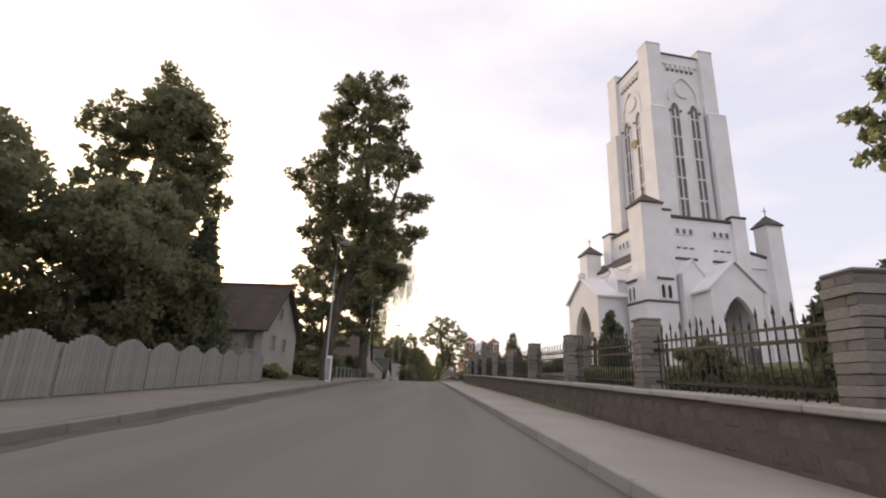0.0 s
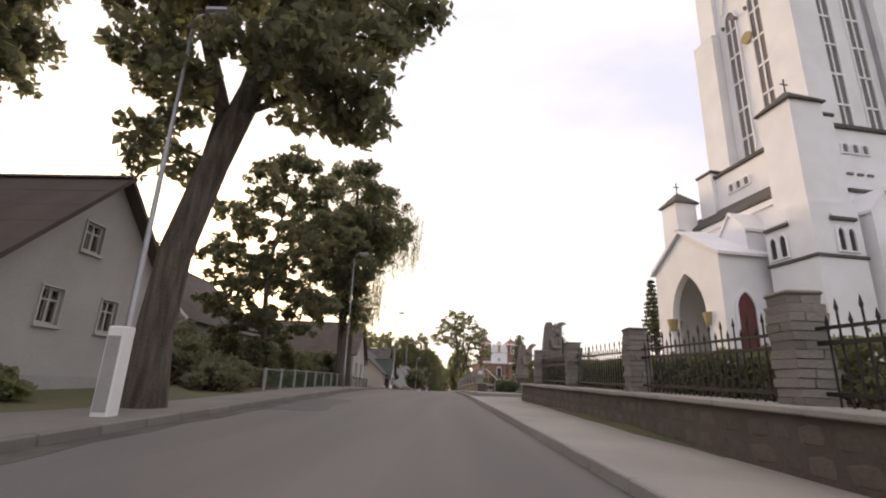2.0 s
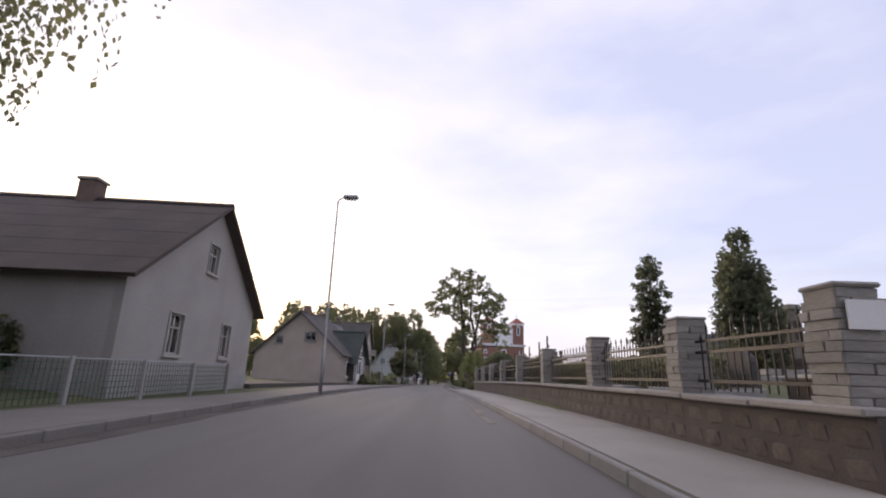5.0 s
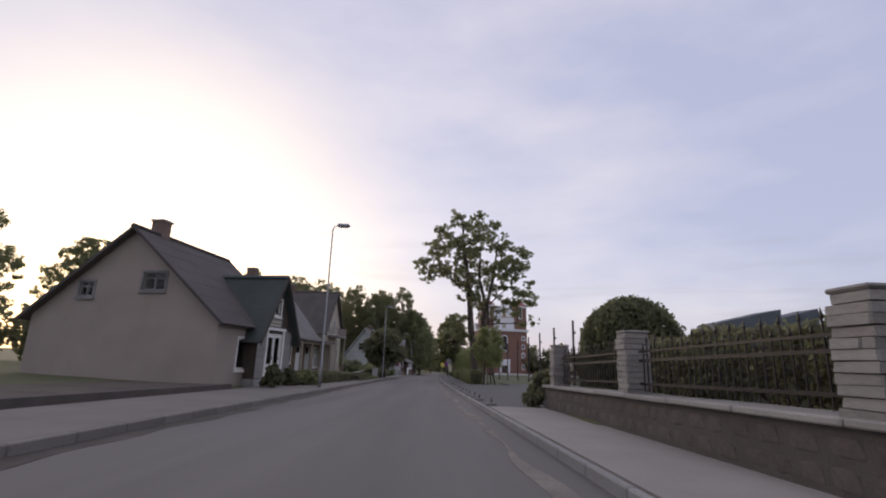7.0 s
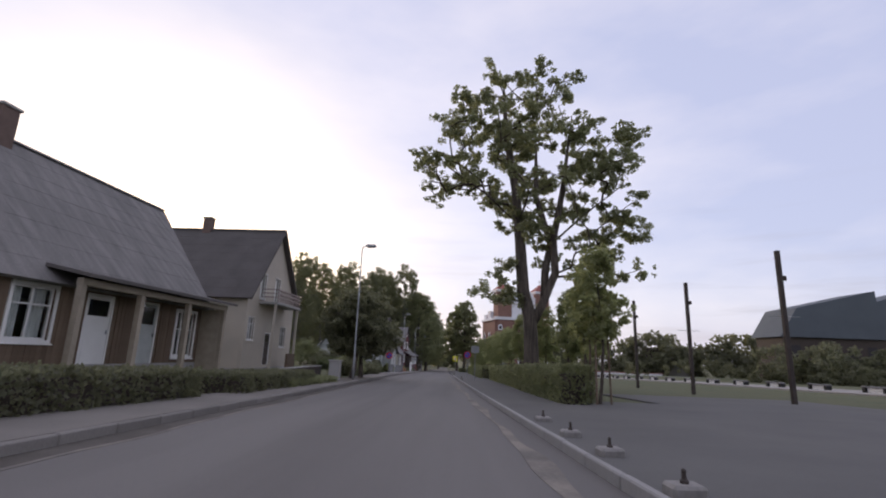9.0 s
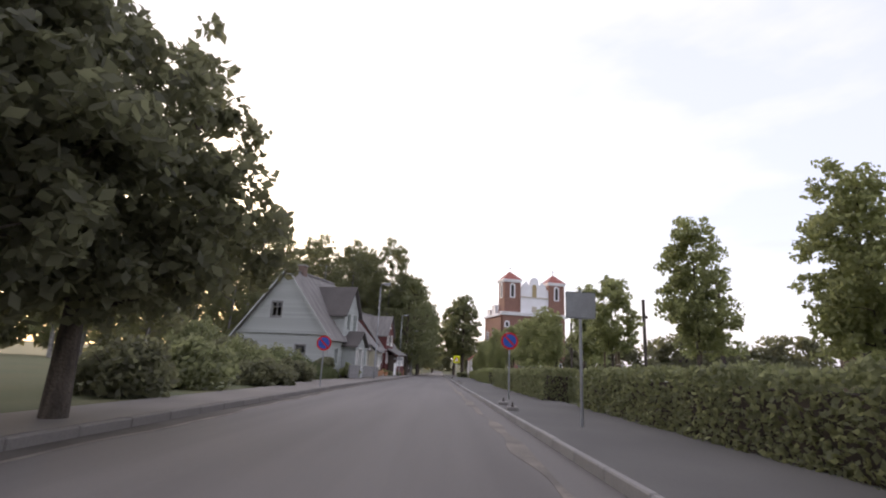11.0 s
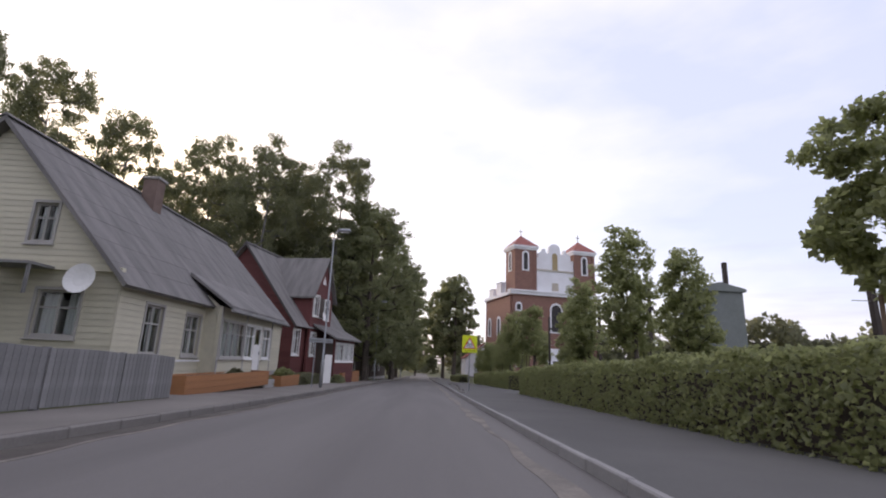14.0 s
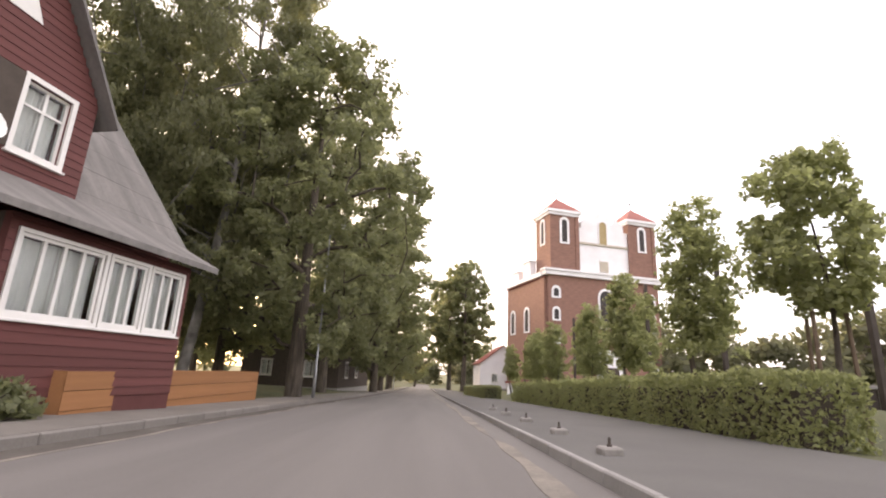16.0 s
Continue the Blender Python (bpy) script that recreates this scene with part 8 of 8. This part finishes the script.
tree("tree", -8.6, 51.9, ground_z(-8.6, 51.9), 16.6, 3.4, 4.4, "dense dark linden beside the footway", LEAF_DARK, trunk_r=0.34, clumps=120, leaves=38000, size=0.115, seed=9, clump_r=0.85, tuft=0.45,
     path=((0, 0, 0), (0.05, 0, 2.0), (-0.1, 0, 4.5), (0.0, 0, 8.0), (0.2, 0, 12.0), (0.1, 0, 16.2)),
     lobes=((0.0, 0, 9.6, 3.3, 2.8, 2.8), (0.0, 0, 13.0, 2.9, 2.6, 3.6), (-1.5, 0, 6.6, 2.2, 2.2, 2.0), (0.6, -0.1, 6.2, 1.1, 1.2, 2.4), (-2.4, 0, 4.9, 1.6, 1.6, 1.3)))
birch = tree("birch_tree", -8.7, 55.2, ground_z(-8.5, 55.2), 17.0, 3.2, 8.0, "leaning birch with dark bark and long hanging twigs", LEAF_BIRCH, BARK, trunk_r=0.23, clumps=80, leaves=26000, size=0.075, seed=11, clump_r=0.7,
             path=((0, 0, 0), (-0.1, 0, 2.9), (-0.1, 0, 5.6), (0.3, 0, 7.2), (0.55, -0.1, 8.8), (1.1, -0.2, 12.0), (1.5, -0.2, 16.6)),
             forks=(((0.4, 0, 7.9), (1.5, -0.2, 9.6), (3.0, -0.3, 11.3), (4.5, -0.4, 11.6)), ((0.6, -0.1, 9.2), (-0.6, 0.1, 10.6), (-1.3, 0.1, 12.0))),
             lobes=((1.2, 0, 13.0, 2.6, 2.2, 3.2), (0.6, 0, 10.0, 2.0, 1.8, 1.3), (3.2, -0.3, 11.6, 1.7, 1.2, 1.2)), droop=0.8)
birch_strands(birch, [(1.3, -0.2, 7.4), (1.7, -0.1, 7.0), (0.6, 0.1, 6.6), (0.4, 0.1, 5.8), (1.1, 0.0, 5.9), (-0.9, 0.1, 7.2), (1.0, 0.0, 8.6), (-0.7, 0.1, 8.4), (-0.3, 0.0, 9.2), (1.9, -0.3, 8.8), (2.9, -0.3, 10.2), (3.9, -0.4, 10.8), (4.6, -0.4, 11.0), (4.5, -0.3, 12.6), (3.9, -0.2, 13.8), (2.8, 0.2, 14.4)], np.random.default_rng(4), LEAF_BIRCH, 46, (0.8, 2.6), 0.055)
for x, y, h, r, sd in ((-16.6, 27.6, 7.4, 2.5, 54), (-14.6, 22.0, 8.5, 2.6, 51), (-13.0, 17.0, 6.8, 2.2, 55), (-15.6, 13.2, 8.2, 2.6, 56), (-18.6, 11.0, 8.6, 2.8, 57), (-12.9, 20.4, 6.4, 2.1, 58), (-18.5, 17.0, 9.5, 3.0, 52), (-23.5, 19.0, 12.5, 3.4, 53)):
    tree("tree", x, y, ground_z(x, y), h, r, 0.5, "leafy garden tree crowding behind the board fence", LEAF_DARK, trunk_r=0.16, clumps=70, leaves=17000, size=0.12, seed=sd, clump_r=0.9, shape="column", tuft=0.5, group="garden trees behind the fence")
for x, y, r, h, sd in ((-10.6, 57.4, 1.3, 3.2, 71), (-12.8, 59.4, 1.6, 2.9, 72), (-11.9, 48.4, 1.6, 3.2, 73), (-13.6, 40.4, 1.8, 3.3, 74), (-11.0, 36.6, 1.2, 1.7, 75), (-10.9, 43.0, 1.3, 2.5, 77), (-13.2, 45.6, 1.8, 3.4, 78), (-16.5, 38.6, 2.0, 3.6, 79), (-12.2, 62.0, 1.1, 2.4, 76)):
    shrub("shrub", x, y, ground_z(x, y), r, r, h, "tall dark garden shrub before the house", LEAF_DARK, sd, 7000, 0.085, group="garden shrubs")
far_a = tree("tree", -10.6, 213.5, ground_z(-10.6, 213.5), 17.6, 5.4, 2.6, "tall dense linden beside the street", LEAF_MID, trunk_r=0.34, clumps=150, leaves=42000, size=0.125, seed=31, clump_r=1.1, group="tall trees by the street", shape="round", tuft=0.4)
far_b = tree("birch_tree", -15.4, 213.0, ground_z(-15.4, 213), 24.0, 5.0, 4.0, "tall birch with a loose crown", LEAF_BIRCH, BIRCH_BARK, trunk_r=0.22, clumps=150, leaves=46000, size=0.10, seed=32, clump_r=1.0, shape="oval", group="tall birches behind the houses", lean=(1.4, 0.0), droop=0.8)
birch_strands(far_b, [(3.4, -1.0, 20.5), (-1.5, 1.0, 18.0), (2.4, 2.0, 15.0), (-2.0, -1.5, 12.0), (3.0, -1.6, 19.5)], np.random.default_rng(5), LEAF_BIRCH, 40, (1.5, 3.5), 0.1)
more(far_a, [(-12.0, 226, 1.1, 40), (-9.6, 238, 1.0, 80), (-17, 244, 1.15, 130), (-10.5, 255, 1.05, 200), (-18, 262, 1.15, 260), (-11, 275, 1.0, 300), (-20, 285, 1.2, 20), (-12, 296, 1.0, 70),
             (-20, 228, 1.05, 320), (-26, 232, 1.0, 110), (-33, 226, 1.0, 250), (-40, 222, 1.0, 15), (-32, 250, 1.1, 10), (-16, 318, 1.1, 200), (-30, 300, 1.2, 150), (-42, 330, 1.3, 30), (-24, 340, 1.2, 90), (-8, 350, 1.1, 220)])
more(far_b, [(-18, 217, 0.9, 140), (-24, 216, 0.92, 10), (-33, 214, 0.9, 80), (-39, 205, 0.88, 160), (-44, 195, 0.85, 220), (-47, 184, 0.82, 300), (-33, 190, 0.8, 330), (-21, 208, 0.92, 50), (-27, 212, 1.0, 120), (-31, 206, 0.92, 200), (-20, 219, 0.98, 260), (-35, 200, 0.95, 310), (-38, 190, 0.9, 20), (-36, 178, 0.82, 77), (-41, 172, 0.8, 140), (-29, 222, 1.0, 170)])
pair = tree("tree", 3.0, 293.0, ground_z(3.6, 293), 26.5, 6.6, 7.0, "big spreading tree at the end of the street", LEAF_MID, trunk_r=0.5, clumps=110, leaves=22000, size=0.28, seed=33, clump_r=1.7, shape="round")
copy_thing(pair, pose(0.4, 299.0, ground_z(0, 299), 0, 0, 130) @ Matrix.Scale(0.92, 4))

# ---- distance ----
for k, (x, y, s, a) in enumerate(((24, 320, 1.1, 0), (40, 330, 1.0, 70), (-60, 300, 1.2, 30), (-75, 260, 1.2, 60), (-70, 210, 1.1, 90), (-58, 180, 1.0, 200), (-52, 140, 0.95, 150), (-48, 118, 0.9, 20), (-44, 102, 0.8, 99), (-60, 90, 0.8, 9))):
    copy_thing(far_a, pose(x, y, ground_z(x, y), 0, 0, a) @ Matrix.Scale(s, 4))


def far_wood(name, x0, x1, y0, y1, n, h, seed, label):
    """A far belt of trees, too many to count: trunks and leaf clumps in one stuff object."""
    rng = np.random.default_rng(seed)
    cs, rs = [], []
    for k in range(n):
        u = (k + rng.random()) / n
        x, y = x0 + (x1 - x0) * u + rng.normal() * 3, y0 + (y1 - y0) * u + rng.normal() * 3
        z = ground_z(x, y)
        hh = h * rng.uniform(0.6, 1.15)
        for j in range(9):
            cs.append((x + rng.normal() * hh * 0.2, y + rng.normal() * hh * 0.2, z + hh * rng.uniform(0.08, 0.9)))
            rs.append(hh * rng.uniform(0.12, 0.22))
    v, f = leaf_cloud(rng, cs, rs, n * 420, h * 0.05, 0.9)
    ob = new(name, quick_mesh(name, v, f, LEAF_DARK))
    return tagged(ob, label, "woodland", kind="stuff")


far_wood("far_woods_right", 30, 240, 275, 190, 120, 12.5, 1, "belt of dark trees beyond the square")
far_wood("far_bushes", 40, 150, 215, 120, 90, 3.4, 4, "row of bushes and small trees behind the square")
far_wood("hall_screen", 58, 112, 196, 203, 40, 7.2, 6, "dense bushes before the large hall")
far_wood("far_woods_ahead", -60, 60, 430, 430, 46, 17, 2, "dark woods at the end of the street")
far_wood("far_woods_left", -110, -70, 80, 330, 60, 14, 3, "dark woods behind the gardens")
far_wood("far_woods_yard", 40, 60, 20, 110, 40, 8, 5, "trees behind the churchyard")


def hall(x, y, d, label):
    """A big hall: a steep eave towards the street, a long rising roof and a second, lower one behind it."""
    root = thing("hall", x, y, ground_z(x, y), 0, label, "building")
    part("wall", boxed(0.8, 0, -1, 32.0, d, 9.3), DARK_WOOD, root)
    bm = bmesh.new()
    prism(bm, [(0, 9.3), (4.2, 15.7), (22.0, 20.0), (22.0, 9.3)], "y", -0.8, d + 0.8)
    part("roof", bm, ROOF_BLUE, root)
    bm = bmesh.new()
    prism(bm, [(22.2, 9.3), (22.2, 17.6), (32.8, 20.6), (32.8, 9.3)], "y", -0.4, d + 0.4)
    part("rear_roof", bm, ROOF_BLUE, root)
    for k in range(7):
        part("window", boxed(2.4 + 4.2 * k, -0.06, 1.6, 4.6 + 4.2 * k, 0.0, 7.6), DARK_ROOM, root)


hall(69.0, 208, 9, "large hall with a long dark blue-grey sloping roof across the square")
house_l, walls_l = house("grey far house beyond the square", 78, 262, ground_z(78, 262), 80, 10, 16, 4.5, 9.0, GREY_RENDER, ROOF_BROWN, openings=[("S", -2, 1.5, 1.2, 1.5, "window", W1), ("S", 1.2, 1.5, 1.2, 1.5, "window", W1)])
house_m, walls_m = house("small white house with a red roof near the church", 8.6, 276, ground_z(8.6, 276), 0, 8, 12, 4.5, 7.5, WHITE_RENDER, ROOF_RED, openings=[("S", -2, 1.3, 1.0, 1.4, "window", W1), ("S", 1.2, 1.3, 1.0, 1.4, "window", W1)])
wall_c = thing("churchyard_wall", 0, 0, 0, 0, "white wall with red coping round the brick church", "wall")
part("wall", boxed(4.5, 247.0, -4.5, 60.0, 247.4, -1.7), WHITE_RENDER, wall_c)
part("coping", boxed(4.3, 246.85, -1.7, 60.2, 247.55, -1.5), ROOF_RED, wall_c)
for rx, sy, sr, sh in ((-6.7, 163.4, 0.6, 1.25), (-6.6, 164.7, 0.7, 1.4), (-6.75, 166.0, 0.55, 1.2)):
    sx = line_x(sy) + rx
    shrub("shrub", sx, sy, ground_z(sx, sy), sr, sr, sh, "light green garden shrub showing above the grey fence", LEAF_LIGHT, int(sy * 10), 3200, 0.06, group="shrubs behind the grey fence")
